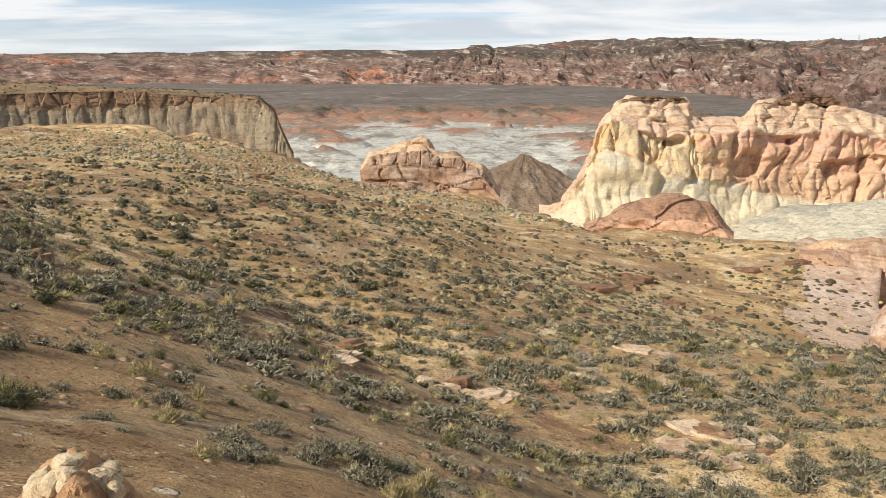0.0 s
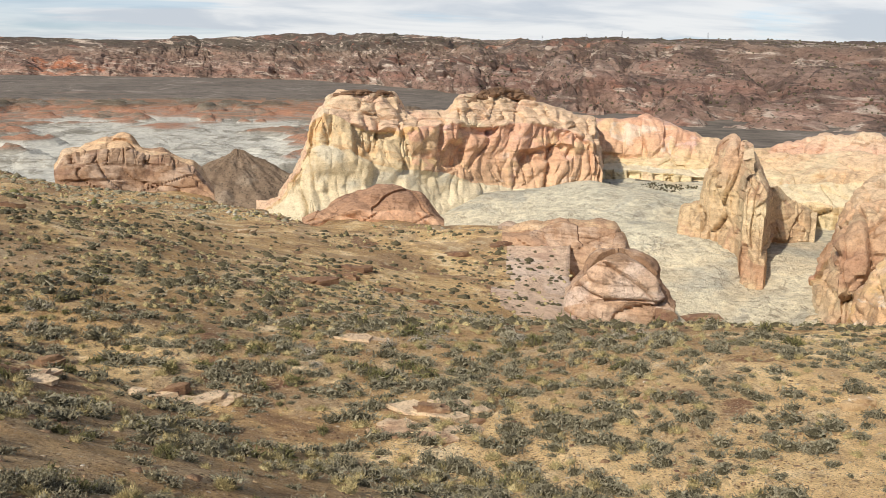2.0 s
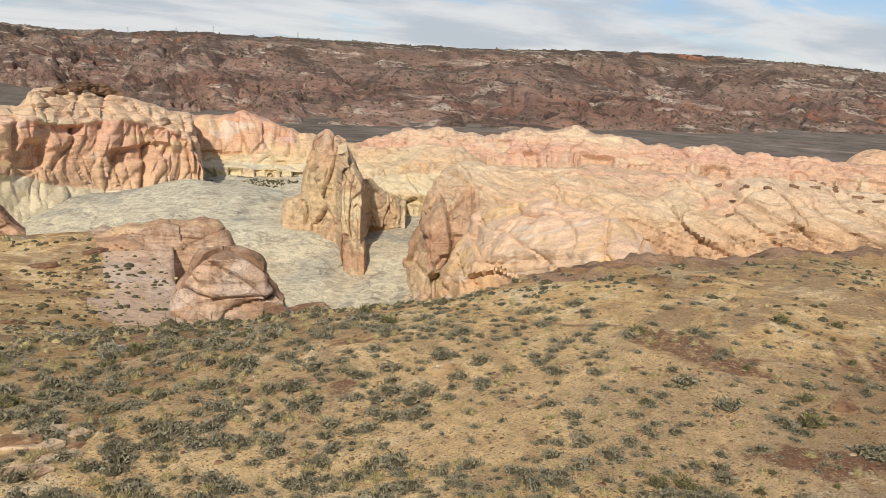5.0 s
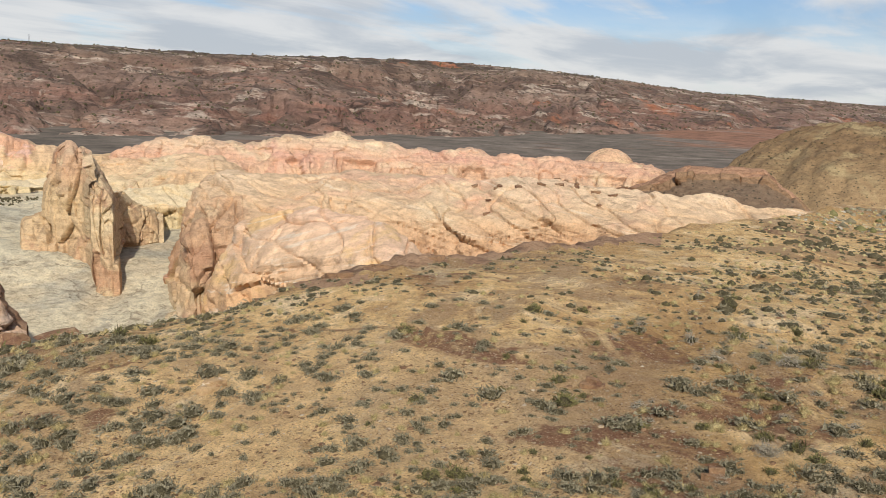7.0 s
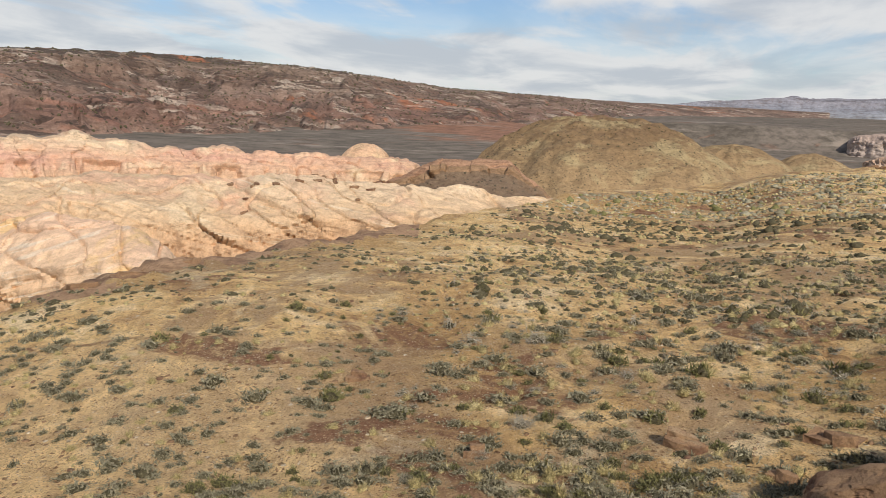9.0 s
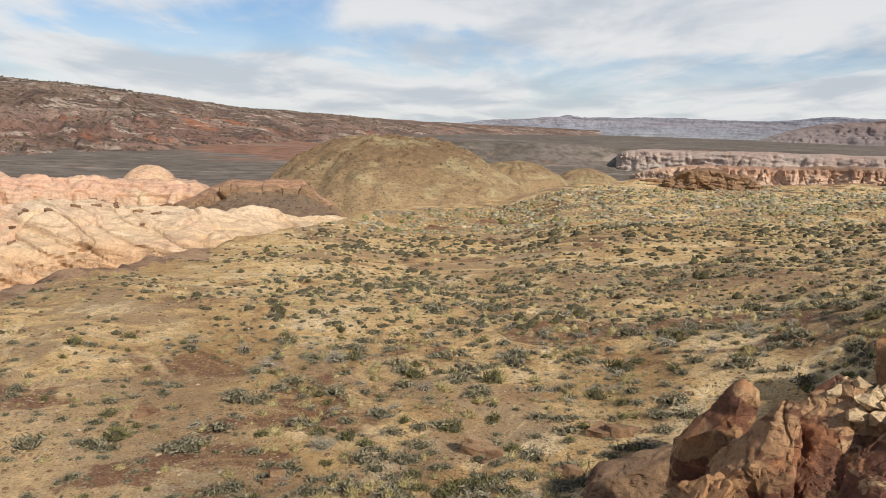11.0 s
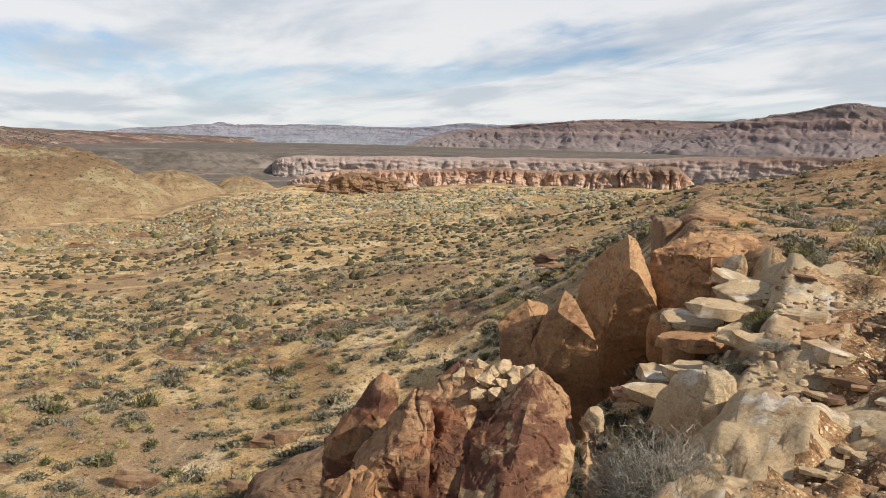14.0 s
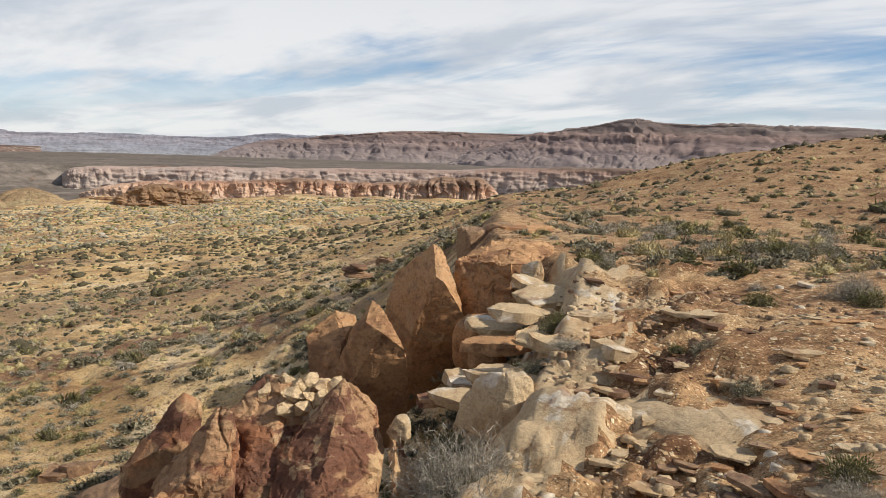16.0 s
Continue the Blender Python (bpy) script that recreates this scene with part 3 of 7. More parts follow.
# ---- shapes of the land ----


def lattice(ix, iy, iz, seed):
    h = (ix * 374761393 + iy * 668265263 + iz * 2147483647 + seed * 974634721) & 0xFFFFFFFF
    h = ((h ^ (h >> 13)) * 1274126177) & 0xFFFFFFFF
    h = ((h ^ (h >> 16)) * 2246822519) & 0xFFFFFFFF
    return ((h ^ (h >> 15)) & 0xFFFF) / 32767.5 - 1.0


def vnoise(x, y, z, seed=0):
    """Smooth value noise, -1 to 1, for whole arrays."""
    x, y, z = np.broadcast_arrays(np.asarray(x, float), np.asarray(y, float), np.asarray(z, float))
    ix, iy, iz = np.floor(x).astype(np.int64), np.floor(y).astype(np.int64), np.floor(z).astype(np.int64)
    fx, fy, fz = x - ix, y - iy, z - iz
    fx, fy, fz = (f * f * f * (f * (f * 6 - 15) + 10) for f in (fx, fy, fz))
    total = 0.0
    for a in (0, 1):
        for b in (0, 1):
            for c in (0, 1):
                total = total + lattice(ix + a, iy + b, iz + c, seed) * (fx if a else 1 - fx) * (fy if b else 1 - fy) * (fz if c else 1 - fz)
    return total


def fbm(x, y, z, octaves=4, seed=0, gain=0.5):
    total, amp = 0.0, 1.0
    for k in range(octaves):
        total = total + amp * vnoise(x * 2.03 ** k + 17.3 * k, y * 2.03 ** k + 5.1 * k, z * 2.03 ** k, seed + k)
        amp *= gain
    return total


def smooth(t):
    t = np.clip(t, 0, 1)
    return t * t * (3 - 2 * t)


def polar(az, r):
    return r * math.sin(radians(az)), r * math.cos(radians(az))


# broad swells and hollows of the lower slope: centre x, y, reach, height
SWELLS = [
    (0, 40, 30, -2.20), (-16, 58, 40, 5.73), (38, 82, 40, -6.50), (34, 47, 22, -6.73), (32, 24, 16, 5.34), (50, 4, 35, 1.13),
    (38, -14, 30, -1.79), (121, -70, 90, -8.23), (-58, 160, 90, -6.01), (23, 9, 15, -1.84), (3, 20, 15, -2.48), (120, 10, 60, -5.42), (11, 130, 60, -12.21),
]
# the rim where the slope breaks off: bearing, distance, width of the break
RIM = [(-60, 260, 60), (-30, 190, 30), (-16, 176, 20), (-11, 155, 14), (-5.6, 135, 14), (3, 127, 20), (7, 117, 16), (11, 105, 12), (21, 106, 10), (26, 102, 10), (28.6, 93, 6),
       (29.4, 66, 5), (31, 62, 5), (36, 62, 4), (38, 61, 4), (44, 57, 4), (48, 54, 4), (52, 47, 5), (57, 43, 6), (62, 45, 6), (64, 47, 6), (70, 58, 8), (76, 68, 10),
       (79.3, 76, 14), (84, 95, 30), (90, 130, 60), (98, 150, 50), (107, 160, 45), (133, 160, 45), (150, 180, 90), (180, 240, 120)]
FALL_AT = [-32, -28, -20, -8, -5, 2, 4, 12, 15, 70, 79, 83, 87, 90, 98, 102, 107, 114, 123, 127, 133, 141, 150, 160]
FALL = [0.6, 0.6, 0, 0, 0.3, 0.3, 0.5, 0.5, 0.3, 0, 0.4, 0.5, 0.7, 1.2, 1.2, 0.15, -0.2, -0.1, 0.15, 0.3, 0.7, 0.3, 0.3, 0.4]
# edge of the rock bench on which the camera stands: along the bench, across it
EDGE = [(-60, -22), (-30, -8), (-8, -2.5), (-3, 0.3), (0, 1.7), (5, 1.6), (8, 1.7), (11, 1.9), (14, 2.3), (16, 3.4), (20, 5.6), (28, 7.6), (60, 16), (120, 40)]


def bench_axes(x, y):
    return 0.5 * x - 0.866 * y, 0.866 * x + 0.5 * y


def edge_out(x, y):
    """Metres beyond the bench's edge, and the width of the slope below it."""
    s, t = bench_axes(x, y)
    e = t - np.interp(s, [a for a, b in EDGE], [b for a, b in EDGE])
    return e, np.interp(s, [-60, -5, 2, 6, 9, 12, 20, 32, 60, 120], [20, 17, 13, 9, 6.5, 6.5, 9, 20, 45, 80])


def land(x, y, detail=True):
    """Height of the ground at x, y."""
    x, y = np.asarray(x, float), np.asarray(y, float)
    r, az = np.hypot(x, y), np.degrees(np.arctan2(x, y))
    az = np.where(az < -100, az + 360, az)
    low = np.full(x.shape, 0.26)
    for cx, cy, w, a in SWELLS:
        low = low + a * np.exp(-((x - cx) ** 2 + (y - cy) ** 2) / (2 * w * w))
    s, t = bench_axes(x, y)
    up = -1.74 + 0.0008 * np.clip(s, 0, 75) ** 2 - 0.0033 * np.clip(s, 0, 70) * np.clip(t, -60, 40)
    up = up - radians(1) * np.interp(az, [134, 139, 145, 149, 157, 170], [0, 0.96, 1.2, 1.25, 2.0, 2.0]) * np.clip(r, 0, 60) * smooth((r - 13) / 14)
    up = up - 0.75 * np.exp(-((s - 6.8) ** 2 + (t - 1.6) ** 2) / (2 * 2.3 ** 2))
    e, w = edge_out(x, y)
    k = np.clip(e / w, 0, 1)
    near = up + (low - up) * (1 - (1 - k) ** np.interp(s, [0, 8], [1.3, 2.2]))
    if detail:
        near = near + 0.55 * fbm(x / 14, y / 14, 0 * x, 3, 3) * smooth((r - 12) / 20) + 0.10 * fbm(x / 2.2, y / 2.2, 0 * x, 4, 9) * smooth((75 - r) / 45)
        gully = np.abs(vnoise(x / 10 + 0.5 * fbm(x / 5, y / 5, 0 * x, 3, 5), y / 16 + 0.4 * fbm(x / 6, y / 6, 0 * x, 2, 8), 0 * x, 21))
        near = near - 0.22 * np.exp(-(gully / 0.07) ** 2) * smooth((r - 14) / 10) * smooth((95 - r) / 50)
    # the slope falls away a little faster towards the plain
    near = near - radians(1) * np.interp(az, FALL_AT, FALL) * r * smooth((r - 26) / 36)
    # a shallow hollow where the slope drains over the rim
    near = near - np.interp(az, [28, 34, 40, 44, 49, 55, 60], [0, 1.0, 1.4, 2.3, 2.2, 0.8, 0]) * smooth((r - 27) / 24)
    # beyond the rim
    ra = [a for a, b, c in RIM]
    rim = np.interp(az, ra, [b for a, b, c in RIM])
    wid = np.interp(az, ra, [c for a, b, c in RIM])
    if detail:
        rim = rim + (0.03 * rim) * fbm(az / 2.5, 0 * x, 0 * x, 3, 31)
    floor_a = np.interp(r, [0, 520, 880, 1220, 1300], [-60, -60, -54, -45, -45])
    floor_b = np.interp(r, [0, 100, 160, 230, 420], [-33, -33, -30, -29, -45])
    floor_c = np.interp(r, [0, 260, 420, 950, 1000, 1790, 1900, 2000], [-22, -24, -45, -60, -86, -86, -40, -38])
    far = floor_a + (floor_b - floor_a) * smooth((az - 9) / 8)
    px, py = polar(30.5, 178)
    far = far + 4.6 * np.exp(-((x - px) ** 2 + (y - py) ** 2) / (2 * 17 ** 2))
    px, py = polar(39, 142)
    far = far + 3.5 * np.exp(-((x - px) ** 2 + (y - py) ** 2) / (2 * 17 ** 2))
    far = far + (floor_c - far) * smooth((az - 82) / 14)
    if detail:
        rough = smooth((600 - np.abs(r - 850)) / 200) * smooth((25 - az) / 10)
        far = far + 4.5 * (np.abs(fbm(x / 90, y / 160, 0 * x, 4, 41)) - 0.4) * rough
        far = far + 1.6 * fbm(x / 25, y / 25, 0 * x, 4, 43) * smooth((330 - r) / 120)
        far = far + 1.5 * fbm(x / 160, y / 160, 0 * x, 3, 47)
    k = smooth((r - rim) / wid)
    return near + (far - near) * k


def cells(x, y, z, seed=0):
    """Broken blocks in space: for each point the two nearest seeds' distances, its block's own number and its place in the block."""
    ix, iy, iz = np.floor(x).astype(np.int64), np.floor(y).astype(np.int64), np.floor(z).astype(np.int64)
    d1 = np.full(x.shape, 9.0)
    d2 = np.full(x.shape, 9.0)
    own = np.zeros(x.shape)
    ox, oz = np.zeros(x.shape), np.zeros(x.shape)
    for a in (-1, 0, 1):
        for b in (-1, 0, 1):
            for c in (-1, 0, 1):
                jx, jy, jz = ix + a, iy + b, iz + c
                qx = jx + 0.5 + 0.42 * lattice(jx, jy, jz, seed) - x
                qy = jy + 0.5 + 0.42 * lattice(jx, jy, jz, seed + 1) - y
                qz = jz + 0.5 + 0.42 * lattice(jx, jy, jz, seed + 2) - z
                d = np.sqrt(qx * qx + qy * qy + qz * qz)
                first = d < d1
                d2 = np.where(first, d1, np.minimum(d2, d))
                own = np.where(first, lattice(jx, jy, jz, seed + 3), own)
                ox, oz = np.where(first, qx, ox), np.where(first, qz, oz)
                d1 = np.minimum(d1, d)
    return d1, d2, own, ox, oz


def sheet(name, verts, nu, nv, mats, pick=None, wrap=False):
    """A mesh from a grid of nu by nv points (numpy, nu*nv x 3)."""
    i, j = np.meshgrid(np.arange(nu if wrap else nu - 1), np.arange(nv - 1), indexing="ij")
    a, b = i * nv + j, ((i + 1) % nu) * nv + j
    quads = np.stack([a, b, b + 1, a + 1], -1).reshape(-1, 4)
    me = bpy.data.meshes.new(name)
    me.vertices.add(len(verts))
    me.vertices.foreach_set("co", np.asarray(verts, np.float32).ravel())
    me.loops.add(quads.size)
    me.loops.foreach_set("vertex_index", quads.astype(np.int32).ravel())
    me.polygons.add(len(quads))
    me.polygons.foreach_set("loop_start", np.arange(0, quads.size, 4, dtype=np.int32))
    if pick is not None:
        me.polygons.foreach_set("material_index", pick(quads).astype(np.int32))
    me.polygons.foreach_set("use_smooth", np.ones(len(quads), bool))
    for m in mats:
        me.materials.append(m)
    me.update(calc_edges=True)
    me.validate()
    return new(name, me)


def rim_at(az):
    return np.interp(az, [a for a, b, c in RIM], [b for a, b, c in RIM])


def build_ground():
    az = np.concatenate([np.arange(-36, 166, 0.34), np.arange(166, 324, 2.0)])
    r = 0.7 * np.exp(np.linspace(0, math.log(4950 / 0.7), 380))
    r = np.concatenate([[0.02], r])
    A, R = np.meshgrid(np.radians(az), r, indexing="ij")
    x, y = R * np.sin(A), R * np.cos(A)
    z = land(x, y)
    # broken rock steps along the bench's edge
    e, w = edge_out(x, y)
    s, t = bench_axes(x, y)
    near = smooth((2.4 - np.abs(e + 0.2)) / 1.2) * smooth((s - 2) / 2) * smooth((18 - s) / 3)
    step = np.abs(vnoise(x / 0.55, y / 0.55, z / 0.3, 201)) ** 0.6
    z = z + near * (0.26 * (step - 0.55) + 0.10 * fbm(x / 0.3, y / 0.3, 0 * x, 3, 203))
    # thin broken beds that crop out along the canyon rim
    az2 = np.where(np.degrees(A) > 260, np.degrees(A) - 360, np.degrees(A))
    rim = rim_at(az2)
    lip = smooth((4.5 - np.abs(R - rim + 2.0)) / 2) * smooth((az2 - 26) / 3) * smooth((80 - az2) / 4)
    z = z + lip * 0.5 * (np.abs(vnoise(x / 1.6, y / 1.6, 0 * x, 211)) ** 0.5 - 0.5 + 0.5 * np.abs(vnoise(x / 0.7, y / 0.7, 0 * x, 212)))
    verts = np.stack([x, y, z], -1).reshape(-1, 3)
    deg = np.where(np.degrees(A) > 260, np.degrees(A) - 360, np.degrees(A)).ravel()
    rr = R.ravel()

    def zone(quads):
        c = verts[quads].mean(1)
        ca = deg[quads[:, 0]]
        cr = np.hypot(c[:, 0], c[:, 1])
        wob = fbm(c[:, 0] / 6, c[:, 1] / 6, c[:, 2] / 6, 3, 61)
        e, w = edge_out(c[:, 0], c[:, 1])
        rim = np.interp(ca, [a for a, b, q in RIM], [b for a, b, q in RIM])
        out = np.zeros(len(c))
        out[e + 0.8 * wob < 0.6] = 1
        s, t = bench_axes(c[:, 0], c[:, 1])
        bare = fbm(c[:, 0] / 1.3, c[:, 1] / 1.3, c[:, 2], 4, 67)
        out[(e < 1.6) & (e > -0.75 + 1.1 * bare) & (s > 3.5 + bare) & (s < 15)] = 5
        beyond = cr > rim + np.interp(ca, [a for a, b, q in RIM], [q for a, b, q in RIM]) * 0.45 + 1.5 * wob
        rimmed = (ca > 27) & (ca < 78) & (cr > rim - 5.5 + 4.0 * wob) & ~beyond
        out[rimmed] = 6
        out[(ca > 24 + wob) & (ca < 31.5 + 0.6 * wob) & (cr > 66 - 2.2 * (ca - 24) + 9 * wob) & ~beyond] = 7
        out[beyond & (ca < 84)] = 3
        out[beyond & (cr > 235 + 12 * wob) & (ca > 8)] = 2
        out[beyond & (ca <= 12 + wob)] = 4
        out[(cr > 1240 + 40 * wob) & (ca <= 20)] = 2
        out[(cr > 330 + 15 * wob) & (ca >= 84)] = 2
        return out

    g = sheet("ground", verts, len(az), len(r), [SOIL, GRAVEL, PLAIN, WHITE_FLOOR, BADLAND, PALE_ROCK, RIM_SOIL, ROSE_PALE], zone, wrap=True)
    tagged(g, "sandy desert ground with dry washes and canyon floor", "ground", kind="structure")


build_ground()


def ridge(name, stations, mat, label, category, nu, nv, face=0.55, flute=(0.0, 5.0), blocks=(0.0, 8.0), beds=(0.0, 2.0), crack=0.0, jag=0.0, seed=1, bulge=1.0, kind="", cap=0.3, dip=0.04, steps=0, broken=()):
    """A rock mass swept along a line of stations: bearing, distance of the front foot, foot height, top height, setback of the face, distance of the back foot, back height."""
    st = np.array(stations, float)
    u = np.linspace(0, len(st) - 1, nu)
    i = np.clip(u.astype(int), 0, len(st) - 2)
    f = (u - i)[:, None]
    # a gentle curve through the stations
    p0, p1, p2, p3 = st[np.maximum(i - 1, 0)], st[i], st[i + 1], st[np.minimum(i + 2, len(st) - 1)]
    m1, m2 = (p2 - p0) * 0.35, (p3 - p1) * 0.35
    c = (2 * f ** 3 - 3 * f ** 2 + 1) * p1 + (f ** 3 - 2 * f ** 2 + f) * m1 + (-2 * f ** 3 + 3 * f ** 2) * p2 + (f ** 3 - f ** 2) * m2
    az, rf, zf, zt, sb, rb, zb = (c[:, k][:, None] for k in range(7))
    arc = np.concatenate([[0], np.cumsum(np.hypot(np.diff(rf[:, 0] * np.sin(np.radians(az[:, 0]))), np.diff(rf[:, 0] * np.cos(np.radians(az[:, 0])))))])[:, None]
    L = flute[1]
    if jag:
        zt = zt + jag * (fbm(arc / (2.5 * L), 0 * arc, 0 * arc + seed, 4, seed + 70) - 0.15 + 0.5 * np.abs(vnoise(arc / (0.8 * L), 0 * arc, 0 * arc, seed + 71))) * smooth((zt - zf) / (4 * jag))
    v = np.linspace(0, 1, nv)[None, :]
    a = np.clip(v / face, 0, 1)                         # up the face
    rise = a
    if steps:
        ph = 0.45 * fbm(arc / (3 * L), 0 * arc, 0 * arc, 3, seed + 80)
        rise = np.clip(a + 0.85 * (np.sin(2 * math.pi * (steps * a + ph)) - np.sin(2 * math.pi * ph)) / (2 * math.pi * steps), 0, 1)
    b = np.clip((v - face) / (0.86 - face), 0, 1)       # over the top
    d = np.clip((v - 0.86) / 0.14, 0, 1)                # down the back
    back = rb - (rb - rf) * 0.12
    front = rf + sb * (1 - (1 - a) ** bulge)
    rr = np.where(v < face, front, np.where(v < 0.86, rf + sb + (back - rf - sb) * b, back + (rb - back) * d))
    crown = 0.04 * (zt - zf) * np.sin(np.pi * np.clip(b, 0, 1)) * (b < 1)
    lee = np.where(zt < 0, zt * (back / (rf + sb)) * 1.04, zt)     # tops fall gently away behind their front crest
    zz = np.where(v < face, zf + (zt - zf) * rise, np.where(v < 0.86, zt + (lee - zt) * b + crown, lee + (zb - lee) * d))
    # rounded shoulder
    A = np.radians(az)
    x, y = rr * np.sin(A), rr * np.cos(A)
    pos = np.stack([x, y, zz + 0 * x], -1)
    du, dv = np.gradient(pos, axis=0), np.gradient(pos, axis=1)
    nrm = np.cross(dv, du)
    nrm /= np.linalg.norm(nrm, axis=-1, keepdims=True) + 1e-9
    toward = -np.stack([np.sin(A), np.cos(A), 0 * A - 0.6], -1)
    nrm *= np.where((nrm * toward).sum(-1, keepdims=True).mean() < 0, -1, 1)
    x, y, z = pos[..., 0], pos[..., 1], pos[..., 2]
    arcs = arc + 0 * z
    wob = 0.8 * L * vnoise(x / (2 * L), y / (2 * L), z / (2 * L), seed + 2)
    disp = 0.0
    on_face = cap + (1 - cap) * smooth((face - 0.03 - v) / (0.25 if steps else 0.10))
    if flute[0]:
        n1 = np.abs(vnoise((arcs + wob) / L, 0 * z, z / (3.2 * L), seed + 5))
        n2 = np.abs(vnoise((arcs + wob) / (0.4 * L), 3 + 0 * z, z / (1.1 * L), seed + 6))
        disp = disp + on_face * flute[0] * ((1.5 * n1 ** 0.7 - 0.6) + 0.35 * (1.5 * n2 ** 0.7 - 0.6))
    if blocks[0]:
        disp = disp + on_face * blocks[0] * fbm(x / blocks[1], y / blocks[1], z / (0.7 * blocks[1]), 5, seed + 9, 0.55)
    if beds[0]:
        zc = (z + dip * arcs + 0.5 * beds[1] * vnoise(x / 20, y / 20, 0 * z, seed + 12)) / beds[1]
        q = vnoise(arcs / (7 * beds[1]), 0 * z, zc, seed + 11)
        disp = disp + (0.5 + 0.5 * on_face) * beds[0] * (np.tanh(3 * q) * 0.7 + 0.4 * vnoise(arcs / (2 * beds[1]), 0 * z, zc * 2.7, seed + 13))
    if crack:
        cr = np.abs(vnoise((arcs + wob) / (1.7 * L), 5 + 0 * z, z / (4 * L) + 0.3 * arcs / L, seed + 15))
        disp = disp - on_face * crack * np.exp(-(cr / 0.035) ** 2)
    inner = smooth(np.minimum(u, len(st) - 1 - u) / min(5.0, 0.34 * len(st)))[:, None]
    for size, amount, tall in broken:
        # angular blocks, each set back or forward and tilted, with open joints between
        w1, w2 = 0.25 * size * fbm(x / size, y / size, z / size, 2, seed + 91), 0.25 * size * fbm(x / size + 9, y / size, z / size, 2, seed + 92)
        d1, d2, own, ox, oz = cells((arcs + wob * 0.3 + w1) / size, 0 * z + 0.5, (z + dip * arcs + w2) / (size * tall), seed + 93 + int(10 * size))
        gap = np.exp(-((d2 - d1) / 0.06) ** 2)
        disp = disp + inner * (on_face if cap < 0.04 else 0.35 + 0.65 * on_face) * amount * (0.9 * own + 1.0 * own * ox + 0.35 * oz - 0.35 * gap * (own > -0.2))
    if flute[0] > 20:
        disp = disp * np.clip((zt - zf - 25) / 130, 0.12, 1)       # gullies shrink where the scarp is low
    ends = smooth(np.minimum(u, len(st) - 1 - u) / 0.25)[:, None]
    pos = pos + nrm * (disp * (0.3 + 0.7 * ends) * smooth(v / 0.06 + 0.2))[..., None]
    ob = sheet(name, pos.reshape(-1, 3), nu, nv, [mat])
    if broken:
        ob.data.set_sharp_from_angle(angle=radians(36))
    return tagged(ob, label, category, kind=kind) if category else ob


def massif(name, base, setbacks, heights, kinds, mats, label, category, depth=40.0, step=0.28, rows=34, seed=1, dip=0.0, amp=1.0, jag=0.5, turn_at=None, foot=-36.0, back_low=None):
    """A rock mass in tiers. base: bearing and distance of its foot; setbacks: how far each tier's edge lies behind the foot;
    heights: bearing and the height of each edge; kinds and mats: one for each tier, from the foot up to the crest."""
    hs = np.array(heights, float)
    fine = np.linspace(hs[0, 0], hs[-1, 0], 4000)
    rf = np.interp(fine, [a for a, b in base], [b for a, b in base])
    crest = np.interp(fine, hs[:, 0], hs[:, -1])
    ds = np.hypot(np.radians(np.gradient(fine)) * rf, 0.6 * np.gradient(crest))
    arc = np.concatenate([[0], np.cumsum(ds[1:])])
    nu = int(arc[-1] / step)
    az = np.interp(np.linspace(0, arc[-1], nu), arc, fine)
    arcs = np.linspace(0, arc[-1], nu)[:, None]
    zs = np.stack([np.interp(az, hs[:, 0], hs[:, k]) for k in range(1, hs.shape[1])], 1)
    k = max(int(0.7 / step), 1)
    pad = np.pad(zs, ((k, k), (0, 0)), mode="edge")
    zs = np.mean([pad[i:i + nu] for i in range(2 * k + 1)], 0)
    zs[:, -1] += jag * (fbm(arcs / 6, 0 * arcs, 0 * arcs, 4, seed + 70)[:, 0] - 0.1) * smooth((zs[:, -1] - zs[:, 0]) / 6)
    r0 = np.interp(az, [a for a, b in base], [b for a, b in base])[:, None]
    cols_r, cols_z, kind_of, mat_of = [], [], [], []
    for t in range(len(kinds)):
        f = np.linspace(0, 1, rows, endpoint=False)[None, :]
        cols_r.append(r0 + setbacks[t] + (setbacks[t + 1] - setbacks[t]) * f)
        cols_z.append(zs[:, t:t + 1] + (zs[:, t + 1:t + 2] - zs[:, t:t + 1]) * f)
        kind_of += [t] * rows
        mat_of += [mats[t]] * rows
    top, rt = zs[:, -1:], r0 + setbacks[-1]
    f = np.linspace(0, 1, 16)[None, :]
    cols_r.append(rt + depth * f)
    low = np.minimum(top, top * (rt + depth) / rt * 1.03)
    cols_z.append(top + (low - top) * f)
    cols_r.append(rt + depth + 4 * f[:, 1:])
    cols_z.append(low + ((back_low or foot) - low) * f[:, 1:])
    kind_of += [len(kinds)] * 16 + [-1] * 15
    kinds = [k if isinstance(k, tuple) else (k, k) for k in kinds] + [("top", "top")]
    mat_of += [mats[-1]] * 31
    R, Z = np.concatenate(cols_r, 1), np.concatenate(cols_z, 1)
    for i in range(3):
        R[:, 1:-1], Z[:, 1:-1] = (R[:, :-2] + 2 * R[:, 1:-1] + R[:, 2:]) / 4, (Z[:, :-2] + 2 * Z[:, 1:-1] + Z[:, 2:]) / 4
    A = np.radians(az)[:, None]
    x, y, z = R * np.sin(A), R * np.cos(A), Z
    pos = np.stack([x, y, z], -1)
    nrm = np.cross(np.gradient(pos, axis=1), np.gradient(pos, axis=0))
    nrm /= np.linalg.norm(nrm, axis=-1, keepdims=True) + 1e-9
    out = -np.stack([np.sin(A) + 0 * z, np.cos(A) + 0 * z, -0.6 + 0 * z], -1)
    nrm *= np.sign((nrm * out).sum(-1, keepdims=True).mean())
